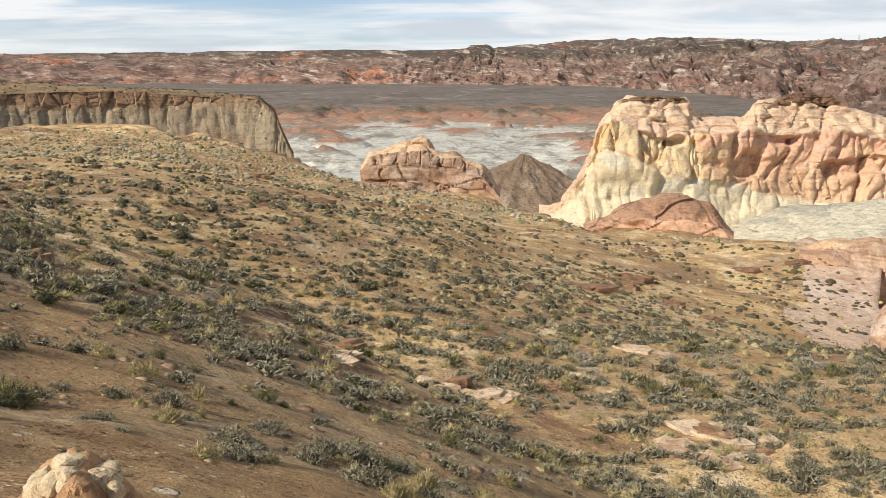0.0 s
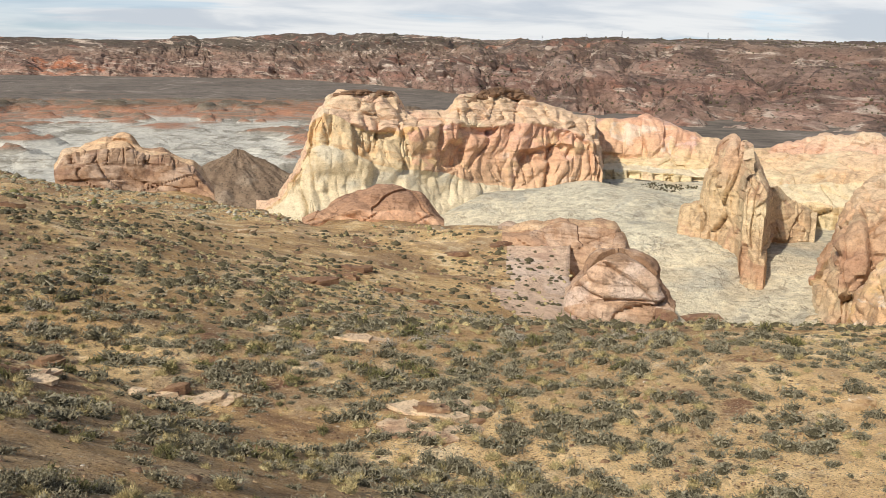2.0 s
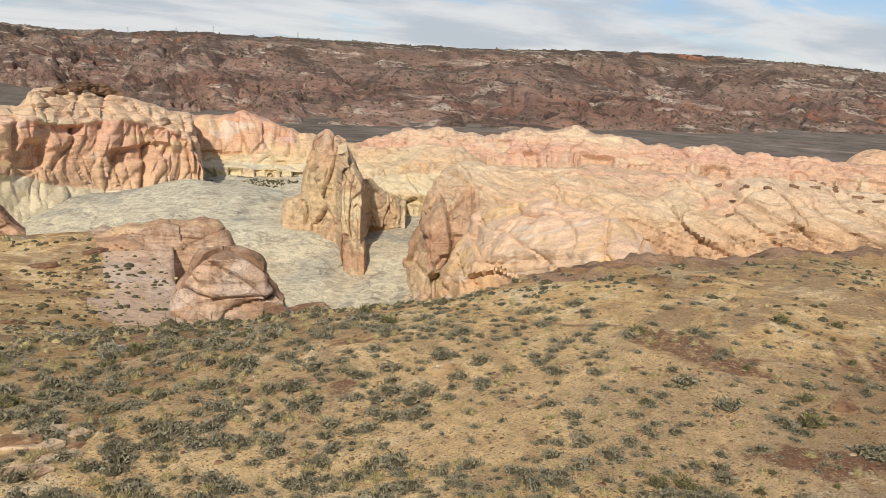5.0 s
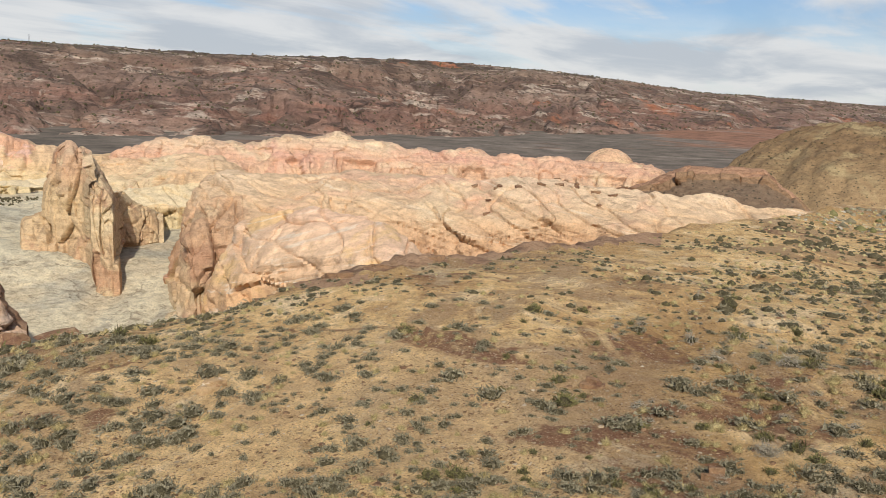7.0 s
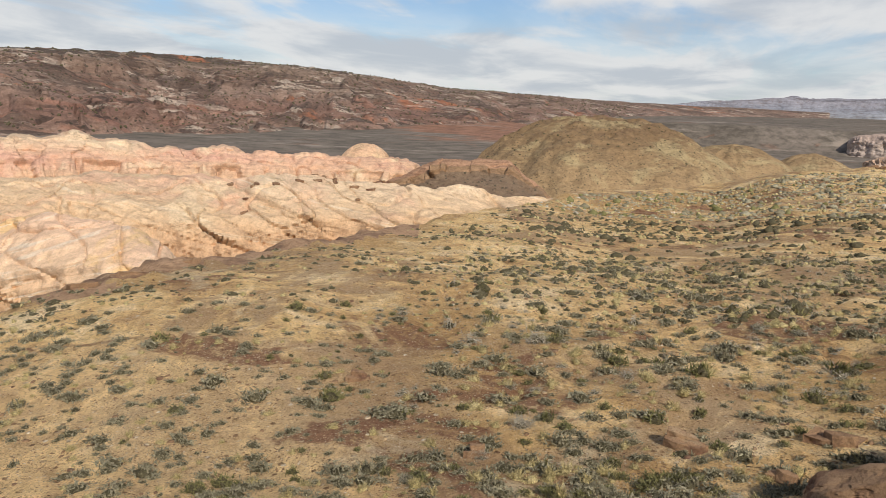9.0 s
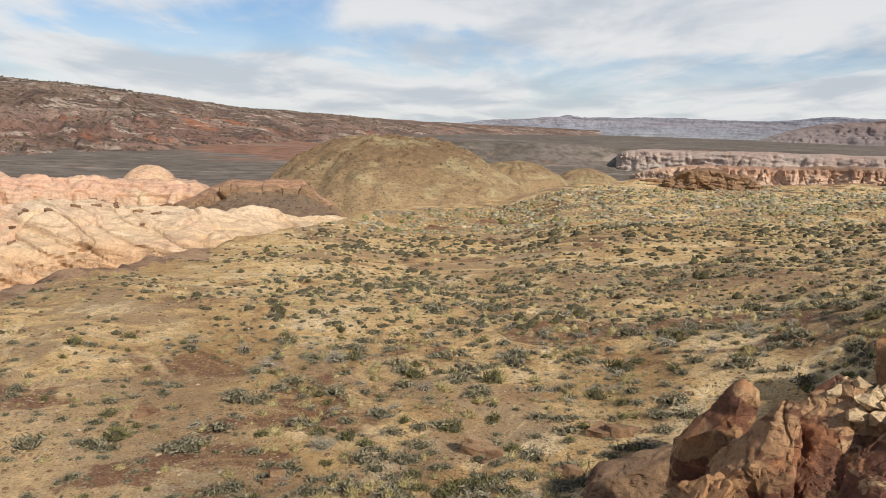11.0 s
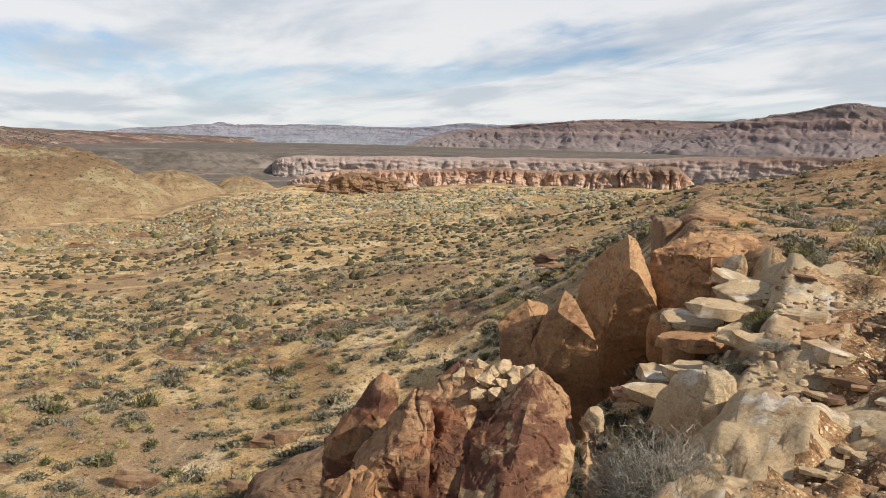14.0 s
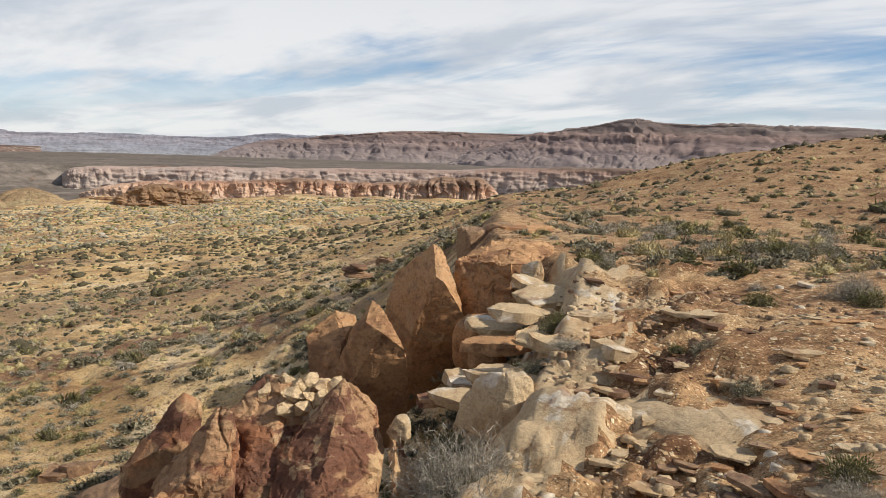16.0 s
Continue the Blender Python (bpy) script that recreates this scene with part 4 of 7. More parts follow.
    nrm = nrm * 0.6 + 0.4 * np.stack([-np.sin(A) + 0 * z, -np.cos(A) + 0 * z, 0 * z], -1)
    a = arcs + 0 * z
    warp = 1.6 * vnoise(x / 7, y / 7, z / 7, seed + 2)

    def ledges(zc, thick, s):
        q = zc / thick
        i = np.floor(q).astype(np.int64)
        g = q - i
        own = lattice(i, 0 * i, 0 * i + s, 5)
        return (0.6 + 0.4 * own) * (1 - (2 * g - 1) ** 4) + 0.35 * own

    zb = z + dip * a + 0.8 * vnoise(x / 9, y / 9, z / 9, seed + 12)
    bed = ledges(zb, 1.3, seed) + 0.6 * ledges(zb + 0.3 * vnoise(x / 3, y / 3, z / 3, seed + 13), 0.47, seed + 1)
    patchy = smooth((vnoise(a / 9, 0 * a, z / 5, seed + 14) + 0.25) / 0.6)
    part = {}
    used = {k for pair in kinds for k in pair}
    if "skirt" in used:
        r1 = np.abs(vnoise((a + warp) / 4.6, 0 * z, z / 15, seed + 5))
        r2 = np.abs(vnoise((a + warp) / 1.5, 0 * z + 3, z / 6, seed + 6))
        part["skirt"] = 1.9 * (r1 ** 0.7 - 0.42) + 0.55 * (r2 ** 0.7 - 0.42) + 1.5 * fbm(a / 12, 0 * z, z / 9, 3, seed + 7) + 0.10 * bed * patchy
    if "wall" in used:
        d1, d2, own, ox, oz = cells((a + 0.5 * warp) / 6.2, 0 * z + 0.5, z / 20, seed + 20)
        e1, e2, own2, ox2, oz2 = cells((a + warp) / 2.3, 0 * z + 0.5, z / 6.5, seed + 24)
        hollow = smooth((vnoise(a / 8, 0 * z, z / 6.5, seed + 28) - 0.36) / 0.12)
        part["wall"] = 1.6 * smooth((d2 - d1) / 0.42) + 1.3 * own + 0.55 * smooth((e2 - e1) / 0.4) + 0.35 * own2 - 2.2 * hollow + 0.22 * bed * patchy - 1.0
    if "top" in used:
        d1, d2, own, ox, oz = cells((a + 0.5 * warp) / 4.4, R / 5.0, z / 5.0, seed + 32)
        part["top"] = 1.1 * smooth((d2 - d1) / 0.5) + 0.6 * own + 0.30 * bed - 0.7
    if "slick" in used:
        c1 = np.abs(vnoise((a + 2.2 * z + warp) / 9, 0 * z, (z - 0.35 * a) / 5, seed + 36))
        c2 = np.abs(vnoise((a - 1.2 * z + warp) / 6, 0 * z + 4, (z + 0.5 * a) / 7, seed + 37))
        sheets = ledges(z + dip * a + 1.2 * vnoise(x / 12, y / 12, z / 12, seed + 38), 2.1, seed + 3)
        d1, d2, own, ox, oz = cells((a + 1.3 * z + warp) / 7.5, 0 * z + 0.5, (z + dip * a) / 3.4, seed + 50)
        part["slick"] = 1.5 * fbm(x / 11, y / 11, z / 11, 5, seed + 9, 0.55) + 0.60 * sheets * patchy + 0.22 * bed * (0.4 + patchy) - 0.8 * np.exp(-(c1 / 0.03) ** 2) - 0.6 * np.exp(-(c2 / 0.025) ** 2) * (1 - patchy) + 0.55 * own + 0.5 * own * ox - 0.45 * np.exp(-((d2 - d1) / 0.05) ** 2)
    if "crag" in used:
        d1, d2, own, ox, oz = cells((a + 0.6 * warp) / 3.6, 0 * z + 0.5, z / 8, seed + 40)
        e1, e2, own2, ox2, oz2 = cells((a + warp) / 1.5, 0 * z + 0.5, z / 3, seed + 44)
        part["crag"] = 1.7 * own + 1.5 * own * ox - 0.9 * np.exp(-((d2 - d1) / 0.07) ** 2) + 0.5 * own2 - 0.3 * np.exp(-((e2 - e1) / 0.08) ** 2) + 0.9 * fbm(a / 7, 0 * z, z / 7, 3, seed + 47) + 0.15 * bed
    disp = np.zeros(z.shape)
    names = np.array(kind_of)
    late = smooth((az - (turn_at or 999)) / 2.5 + 0.5)[:, None]
    for t, pair in enumerate(kinds):
        w = (names == t).astype(float)
        for i in range(4):
            w[1:-1] = (w[:-2] + 2 * w[1:-1] + w[2:]) / 4
        disp += w[None, :] * (part[pair[0]] * (1 - late) + part[pair[1]] * late)
    disp += 0.14 * fbm(x / 0.9, y / 0.9, z / 0.9, 3, seed + 60)
    ends = smooth(np.minimum(arcs, arcs[-1] - arcs) / min(4.0, 0.1 * arc[-1]))
    pos = pos + nrm * (amp * disp * (0.15 + 0.85 * ends) * (names >= 0)[None, :])[..., None]
    palette = list(dict.fromkeys(m for m in mats for m in (m if isinstance(m, tuple) else (m,))))
    nv = len(names)

    def pick(quads):
        i, j = quads[:, 0] // nv, quads[:, 0] % nv
        c = pos.reshape(-1, 3)[quads[:, 0]]
        wob = fbm(c[:, 0] / 5, c[:, 1] / 5, c[:, 2] / 5, 3, seed + 65)
        j = np.clip(j + (4 * wob).astype(int), 0, nv - 1)
        chosen = np.zeros(len(quads))
        for t in range(len(mats)):
            m = mats[t] if isinstance(mats[t], tuple) else (mats[t], mats[t])
            here = (j >= t * rows) & ((j < (t + 1) * rows) | (t == len(mats) - 1))
            beyond = az[i] + 2.0 * wob > (turn_at or 999)
            chosen[here & ~beyond], chosen[here & beyond] = palette.index(m[0]), palette.index(m[1])
        return chosen

    ob = sheet(name, pos.reshape(-1, 3), nu, nv, palette, pick)
    ob.data.set_sharp_from_angle(angle=radians(40))
    return tagged(ob, label, category)


# the long plateau that closes the view, from far ahead, past, and away to a low end
ridge("plateau", [(-40, 4300, -48, 70, 420, 4940, 20), (-28, 4250, -44, 88, 420, 4940, 40), (-14, 4000, -52, 106, 450, 4900, 60), (-3, 3600, -52, 112, 520, 4800, 60), (1.3, 3560, -52, 113, 540, 4700, 60), (1.9, 3550, -52, 131, 560, 4700, 60), (3.0, 3520, -52, 132, 570, 4700, 60), (3.5, 3500, -52, 118, 580, 4700, 60), (4, 3450, -52, 120, 600, 4700, 60),
                  (9, 3200, -52, 146, 750, 4600, 60), (15, 2300, -52, 128, 950, 4300, 60), (22, 1500, -52, 91, 1150, 3600, 40), (29, 900, -50, 79, 1150, 3000, 30), (36, 740, -50, 72, 1180, 2900, 20), (46, 720, -50, 66, 1180, 2900, 20),
                  (55, 760, -50, 70, 1150, 2900, 20), (63, 860, -50, 66, 1120, 2900, 20), (71, 1000, -50, 52, 1050, 3000, 10), (79, 1230, -50, 25, 1050, 3300, 0), (86, 1750, -50, 12, 1000, 3600, -10), (94, 2700, -50, -2, 800, 4300, -30), (104, 4000, -48, -14, 500, 4900, -40)],
      CLIFF_ROCK, "long banded sandstone plateau escarpment dotted with dark shrubs", "plateau", 960, 130, 0.72, (22, 150), (13, 120), (11, 15), 7.0, 0.9, 3, 0.9, "structure", cap=0.03, dip=0.05, steps=6, broken=[(90.0, 10.0, 0.24), (36.0, 6.0, 0.24)])
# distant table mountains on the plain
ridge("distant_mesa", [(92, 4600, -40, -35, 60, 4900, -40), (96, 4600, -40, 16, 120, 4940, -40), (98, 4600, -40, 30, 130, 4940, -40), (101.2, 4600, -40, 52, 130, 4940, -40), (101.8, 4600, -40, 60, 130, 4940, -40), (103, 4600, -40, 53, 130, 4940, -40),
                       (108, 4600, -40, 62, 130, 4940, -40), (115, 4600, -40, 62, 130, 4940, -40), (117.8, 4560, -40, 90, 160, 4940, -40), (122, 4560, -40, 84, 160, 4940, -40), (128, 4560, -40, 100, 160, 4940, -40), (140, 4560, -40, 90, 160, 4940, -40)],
      BLUE_HAZE_ROCK, "flat-topped mesas on the horizon, haze painted into their blue", "mesa", 420, 50, 0.7, (3, 90), (2, 120), (6, 14), 0, 0.5, 21, 1.8, "structure", cap=0.04, dip=0.0)
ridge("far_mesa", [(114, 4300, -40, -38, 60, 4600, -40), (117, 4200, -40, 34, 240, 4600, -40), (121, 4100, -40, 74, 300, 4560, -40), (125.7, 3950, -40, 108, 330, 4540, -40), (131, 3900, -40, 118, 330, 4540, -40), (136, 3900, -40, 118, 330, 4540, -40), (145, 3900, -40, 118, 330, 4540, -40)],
      FAR_HAZE_ROCK, "grey-brown mesa with banded cliffs and talus", "mesa", 460, 100, 0.75, (5, 80), (5, 120), (9, 18), 3, 0.7, 23, 1.5, "structure", cap=0.05, dip=0.0, steps=3)
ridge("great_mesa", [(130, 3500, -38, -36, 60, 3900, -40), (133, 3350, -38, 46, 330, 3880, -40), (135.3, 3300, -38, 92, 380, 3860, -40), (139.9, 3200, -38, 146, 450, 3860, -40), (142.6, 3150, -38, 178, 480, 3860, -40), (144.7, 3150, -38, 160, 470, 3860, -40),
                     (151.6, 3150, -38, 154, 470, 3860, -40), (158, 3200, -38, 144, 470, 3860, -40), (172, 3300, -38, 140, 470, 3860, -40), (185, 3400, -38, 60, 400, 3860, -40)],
      FAR_HAZE_ROCK, "tall mesa with dark cliff bands above pale talus slopes", "mesa", 460, 100, 0.78, (6, 80), (5, 110), (11, 24), 3, 1.0, 27, 1.5, "structure", cap=0.05, dip=0.0, steps=4)
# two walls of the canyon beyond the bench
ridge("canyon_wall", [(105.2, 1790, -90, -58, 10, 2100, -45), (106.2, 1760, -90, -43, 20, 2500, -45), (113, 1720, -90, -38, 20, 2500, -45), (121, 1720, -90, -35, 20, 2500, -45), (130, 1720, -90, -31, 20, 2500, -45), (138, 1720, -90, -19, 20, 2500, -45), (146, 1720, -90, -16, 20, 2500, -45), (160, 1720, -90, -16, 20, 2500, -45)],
      RIM_SHADED, "grey and brown cliff of the far canyon rim, shade painted in", "canyon wall", 700, 50, 0.7, (4, 18), (4, 24), (2.5, 5), 4, 0.4, 33, 0.5, "structure", cap=0.05, dip=0.0)
ridge("canyon_wall", [(106.2, 990, -66, -54, 8, 1100, -86), (107.2, 960, -66, -46, 14, 1160, -86), (110, 950, -66, -38, 14, 1200, -86), (115, 960, -66, -36, 14, 1240, -86), (120, 960, -66, -32, 14, 1260, -86), (125, 970, -66, -35, 14, 1240, -86), (129.5, 960, -66, -28, 12, 1200, -86), (132.5, 960, -66, -26, 12, 1160, -86), (134, 980, -66, -50, 8, 1080, -86)],
      RIM_ROCK, "salmon pink canyon cliff with fluted buttresses", "canyon wall", 800, 60, 0.7, (6, 11), (2.5, 10), (1.2, 3.0), 2.5, 0.7, 35, 0.5, "structure", cap=0.1, dip=0.0, broken=[(14.0, 3.5, 1.6)])

# badlands at the foot of the far plain: a white slope and a red one above it
ridge("badland_slope", [(-36, 640, -62, -50, 300, 1000, -60), (-22, 600, -62, -51, 290, 960, -60), (-12, 560, -62, -53, 300, 930, -60), (-4, 520, -62, -54, 330, 900, -60), (4, 500, -62, -54, 330, 880, -60), (11, 470, -62, -54, 300, 840, -60), (18, 460, -62, -55, 260, 800, -60), (24, 480, -62, -58, 200, 760, -60)],
      BADLAND, "white and grey badland slope cut by gullies", "badlands", 320, 70, 0.8, (7, 45), (6, 40), (1.2, 3), 3.0, 1.0, 37, 0.9, "structure", cap=0.6, dip=0.0, steps=3)
ridge("badland_slope", [(-36, 960, -58, -40, 240, 1400, -50), (-22, 940, -58, -41, 240, 1360, -50), (-12, 900, -57, -43, 260, 1320, -50), (-4, 880, -57, -44, 260, 1300, -50), (4, 850, -57, -44, 260, 1280, -50), (11, 820, -57, -44, 240, 1240, -50), (18, 780, -57, -46, 220, 1180, -52), (25, 760, -57, -52, 160, 1100, -54)],
      BADLAND, "rust red badland slope below the dark plain", "badlands", 300, 56, 0.8, (8, 55), (6, 50), (1.5, 3), 3.0, 1.0, 39, 0.9, "structure", cap=0.6, dip=0.0, steps=2)

# ---- rock masses of the canyon ----
massif("mesa", [(-48, 268), (-27, 274), (-14, 268), (-10, 262)], (0, 3, 3.6, 14),
       [(-48, -32, -7, -2.5, 3), (-34, -31, -8, -4.0, 1), (-28, -31, -9.2, -6.0, -2.7), (-24.5, -32, -9.5, -5.4, -3.4), (-21, -34, -9.2, -5.2, -4.2), (-17.5, -38, -9.7, -6.4, -5.0), (-15.9, -40, -8.6, -7.0, -6.1), (-12.3, -44, -8.6, -7.7, -7.1), (-11.4, -48, -12.4, -11.5, -11.2), (-10.9, -50, -18.8, -18.3, -18), (-10.2, -54, -26, -25.6, -25.4)],
       ("wall", "crag", "top"), (MESA_ROCK, SLAB_CAP, MESA_TOP), "flat mesa with a dark brown cap over pale cliffs", "mesa", 120.0, 0.34, 44, 41, 0.0, 0.32, 0.3, None, -50.0)
massif("butte", [(5, 166), (9, 160), (14, 162), (19, 172), (24, 185), (30, 196)], (0, 9, 12, 20),
       [(6.7, -35, -30.5, -30.2, -30), (8.0, -35, -28.1, -27.9, -27.6), (9.3, -35, -24.2, -22.3, -21.8), (10.3, -35, -19.2, -16.4, -15.9), (10.8, -35, -15.7, -9.9, -9.4), (11.9, -35, -15.0, -9.0, -5.1), (14.5, -35, -19.0, -12.7, -4.7), (16.2, -35, -21.2, -12.7, -5.1),
        (16.9, -35, -21.1, -12.3, -9.5), (19.8, -36, -22.3, -11.7, -9.7), (20.6, -36, -23.8, -11.9, -6.2), (22.8, -36, -25.8, -13.0, -5.0), (25.5, -37, -27.3, -11.9, -7.4), (28.2, -37, -28.0, -14.0, -10.4), (29.7, -38, -28.5, -17.4, -11.4), (30.5, -38, -30.4, -24.4, -23.9)],
       ("skirt", "wall", "top"), (CREAM_SKIRT, (OCHRE_WALL, SALMON_WALL), PALE_TOP), "cream and salmon sandstone butte with fluted walls", "butte", 45.0, 0.24, 60, 51, 0.02, 1.0, 0.5, 18.0)
massif("rock_wing", [(24, 222), (30, 222), (40, 226)], (0, 6, 8, 16, 18, 26),
       [(27.0, -42, -34.8, -32.3, -30.2, -26.9, -22.6), (29.6, -42, -32.8, -26.4, -25.6, -24.0, -13.3), (31.5, -41, -32.3, -26.3, -25.3, -23.8, -13.4), (33.2, -41, -32.0, -26.3, -25.4, -23.4, -11.7), (35.5, -41, -32.2, -26.5, -25.8, -23.5, -15.6),
        (37.0, -41, -32.3, -27.0, -26.0, -23.6, -18.4), (39.2, -40, -32.7, -27.0, -26.0, -24.0, -19.5), (41.0, -40, -33.4, -27.3, -26.0, -24.3, -20.2), (43.1, -40, -34.1, -28.3, -26.1, -24.8, -20.1), (45.5, -40, -34.4, -29.5, -27.4, -24.5, -20.8)],
       ("skirt", "crag", "slick", "top", "wall"), (CREAM_SKIRT, LEDGE_CREAM, CREAM_SKIRT, LEDGE_CREAM, (SALMON_WALL, LEDGE_CREAM)), "stepped cream sandstone ledges below a salmon wall", "butte", 30.0, 0.34, 26, 151, 0.03, 0.8, 0.6, 36.0, -44.0)
for stations, seed in (([(12.0, 181, -6.0, -5.6, 1, 184, -7), (12.6, 180.5, -5.6, -4.6, 0.8, 196, -7), (13.8, 181, -5.4, -4.4, 0.8, 200, -7), (15.2, 184, -5.6, -4.6, 0.8, 200, -7), (16.0, 186, -6.2, -5.2, 0.6, 196, -7), (16.5, 189, -8, -7.6, 0.5, 192, -8.5)], 53),
                       ([(20.9, 195, -9, -8.2, 1, 202, -9), (21.8, 198, -7.5, -5.4, 1, 215, -8), (23, 201, -6.3, -4.0, 1, 220, -8), (24.6, 206, -7, -4.7, 1, 220, -8), (25.8, 208, -8.5, -6.6, 1, 216, -9)], 55)):
    ridge("cap_rock", stations, SLAB_CAP, "", "", 110, 40, 0.6, (0.4, 3), (0.3, 3), (0.3, 0.5), 0.3, 0.25, seed, 0.5, cap=0.5, broken=[(2.0, 0.4, 0.35)]).parent = bpy.data.objects["butte"]
massif("rock_wing", [(39, 174), (44, 170), (48, 164)], (0, 3, 14, 18, 30),
       [(39.4, -35, -32, -31.4, -31, -30), (40.4, -35, -25.5, -23, -21.4, -18.5), (43, -35, -24.4, -22, -20.4, -17.0), (45, -35, -23.8, -21.2, -19.4, -16.2), (48, -35, -23, -20.5, -18.5, -15.6), (50, -35, -24, -22.5, -21.5, -20)],
       ("crag", "slick", "wall", "slick"), (LEDGE_CREAM, CREAM_SKIRT, LEDGE_CREAM, LEDGE_CREAM), "cream and ochre cliff closing the canyon behind the spire", "canyon wall", 24.0, 0.2, 34, 161, 0.05, 0.8, 0.5, None, -40.0)
massif("rock_spire", [(34, 147), (37, 142), (39.4, 136), (39.7, 128), (41.2, 127), (41.7, 146), (44, 152)], (0, 1.5, 5, 8),
       [(35.6, -34, -29.5, -29, -28.5), (35.9, -34, -25.2, -22.9, -22.4), (37.1, -34, -25.6, -21.7, -21.2), (37.4, -34, -25.7, -18.4, -16.4), (37.8, -34, -25.5, -13.5, -11.8), (38.3, -34, -25.4, -12.0, -10.7), (38.8, -34, -25.2, -11.6, -10.1), (39.2, -34, -24.9, -13.9, -12.1),
        (39.5, -34, -24.9, -11.4, -10.0), (40.1, -34, -25.0, -13.2, -11.5), (40.6, -35, -25.6, -15.7, -13.4), (41.1, -35, -26.2, -16.9, -16.1), (42.0, -35, -27.2, -20.8, -19.7), (42.9, -35, -28.0, -23.3, -21.8), (44.2, -35, -28.2, -24.7, -24.0)],
       ("wall", "crag", "crag"), (SPIRE_ROCK, SPIRE_ROCK, SPIRE_ROCK), "ochre sandstone spire ridge with a split summit", "rock spire", 22.0, 0.16, 60, 57, 0.0, 0.62, 0.5)
massif("sandstone_ridge", [(40, 232), (47, 220), (56, 224), (71, 230), (80, 240)], (0, 8, 14, 22),
       [(40.5, -36, -30, -26, -20.5), (44, -36, -26.5, -21, -15.5), (47, -36, -26, -20.5, -14.6), (50.2, -36, -27, -21.5, -16.2), (52.1, -36, -25, -19.5, -14.0), (56, -36, -24.5, -19.5, -14.0), (59, -36, -25, -20, -15.2), (62.3, -36, -26, -21.2, -17.0), (63.4, -36, -25.5, -20.8, -16.4), (66, -36, -26, -21.6, -17.6), (71, -36, -26, -22, -18.4), (77, -36, -27, -23.4, -20.5), (81, -36, -30, -28.5, -27)],
       ("slick", "wall", "top"), (ROSE_ROCK, ROSE_ROCK, ROSE_ROCK), "pale pink sandstone ridge with rounded domes", "rock ridge", 50.0, 0.42, 34, 63, 0.05, 1.0, 1.0, None, -44.0)
massif("sandstone_ridge", [(44, 116), (46, 105), (55, 106), (70, 106), (76, 104), (82, 110), (90, 126)], (0, 6, 14, 22),
       [(43.6, -37, -35, -34.4, -34), (44.1, -37, -31.3, -30.7, -30.4), (45.3, -37, -25.9, -24.3, -23.1), (45.9, -36, -22.1, -18.7, -17.4), (46.7, -36, -18.9, -15.8, -13.8), (48.9, -36, -18.4, -15.2, -13.4), (51.3, -35, -17.9, -15.1, -13.3), (58.9, -33, -17.5, -14.9, -13.0),
        (62.6, -32, -17.3, -14.5, -12.6), (66.2, -31, -17.0, -14.7, -13.2), (71.6, -30, -16.3, -14.2, -13.1), (75.0, -28, -16.3, -14.7, -13.4), (78, -26, -16.6, -15.4, -14.4), (82, -26, -17.2, -16.2, -15.4), (86, -26, -18.4, -17.4, -16.6), (90, -26, -20, -19.4, -19)],
       (("crag", "slick"), ("crag", "slick"), "slick"), ((CRAG_ROCK, SLICK_ROCK), (CRAG_ROCK, SLICK_ROCK), SLICK_ROCK), "peach and cream slickrock ridge above the canyon", "rock ridge", 34.0, 0.22, 48, 67, 0.30, 1.0, 0.5, 50.0)
massif("slickrock_dome", [(45, 82), (48, 74), (52, 70), (60, 62)], (0, 4, 9, 14),
       [(45.6, -36, -34, -33, -32.6), (46.6, -36, -28.5, -26.5, -25), (47.7, -34, -21.5, -19.6, -18.7), (48.5, -30, -18.6, -17.0, -16.0), (49.4, -28, -17.0, -15.0, -13.8), (50.7, -26, -15.9, -14.1, -12.8), (52.7, -25, -14.8, -13.4, -12.3), (54.6, -24, -14.3, -12.9, -11.9),
        (57.0, -22, -13.8, -12.8, -12.1), (59.3, -20, -13.4, -12.9, -12.6), (61.1, -18, -13.9, -13.8, -13.8), (62.5, -18, -16, -16, -16)],
       ("slick", "slick", "slick"), ((CRAG_ROCK, LENS_ROCK), LENS_ROCK, LENS_ROCK), "cross-bedded cream and pink slickrock dome", "slickrock", 16.0, 0.14, 44, 71, -0.22, 0.85, 0.3, 47.6)
massif("rock_outcrop", [(-7, 130), (0, 128), (5, 124)], (0, 2, 4, 8),
       [(-5.7, -22, -15.6, -15.4, -15.2), (-5.1, -22, -14.2, -13.0, -12.6), (-3.7, -22, -13.8, -12.5, -11.7), (-2.5, -22, -13.8, -12.2, -10.7), (-1.3, -22, -14, -12.2, -10.2), (-0.8, -22, -14, -12.6, -11.4), (-0.3, -22, -14.2, -13.5, -12.7), (1.0, -22, -14.2, -13.2, -12.3), (1.9, -22, -14.9, -14, -13.6), (2.7, -22, -15.5, -14.5, -14.1), (3.3, -22, -16.6, -16.1, -15.9), (4.0, -23, -18.8, -18.6, -18.5)],
       ("slick", "crag", "top"), (KNOB_ROCK, KNOB_ROCK, RUST_TOP), "layered orange-brown sandstone outcrop on the slope", "rock outcrop", 12.0, 0.13, 34, 75, 0.0, 0.62, 0.35, None, -24.0)
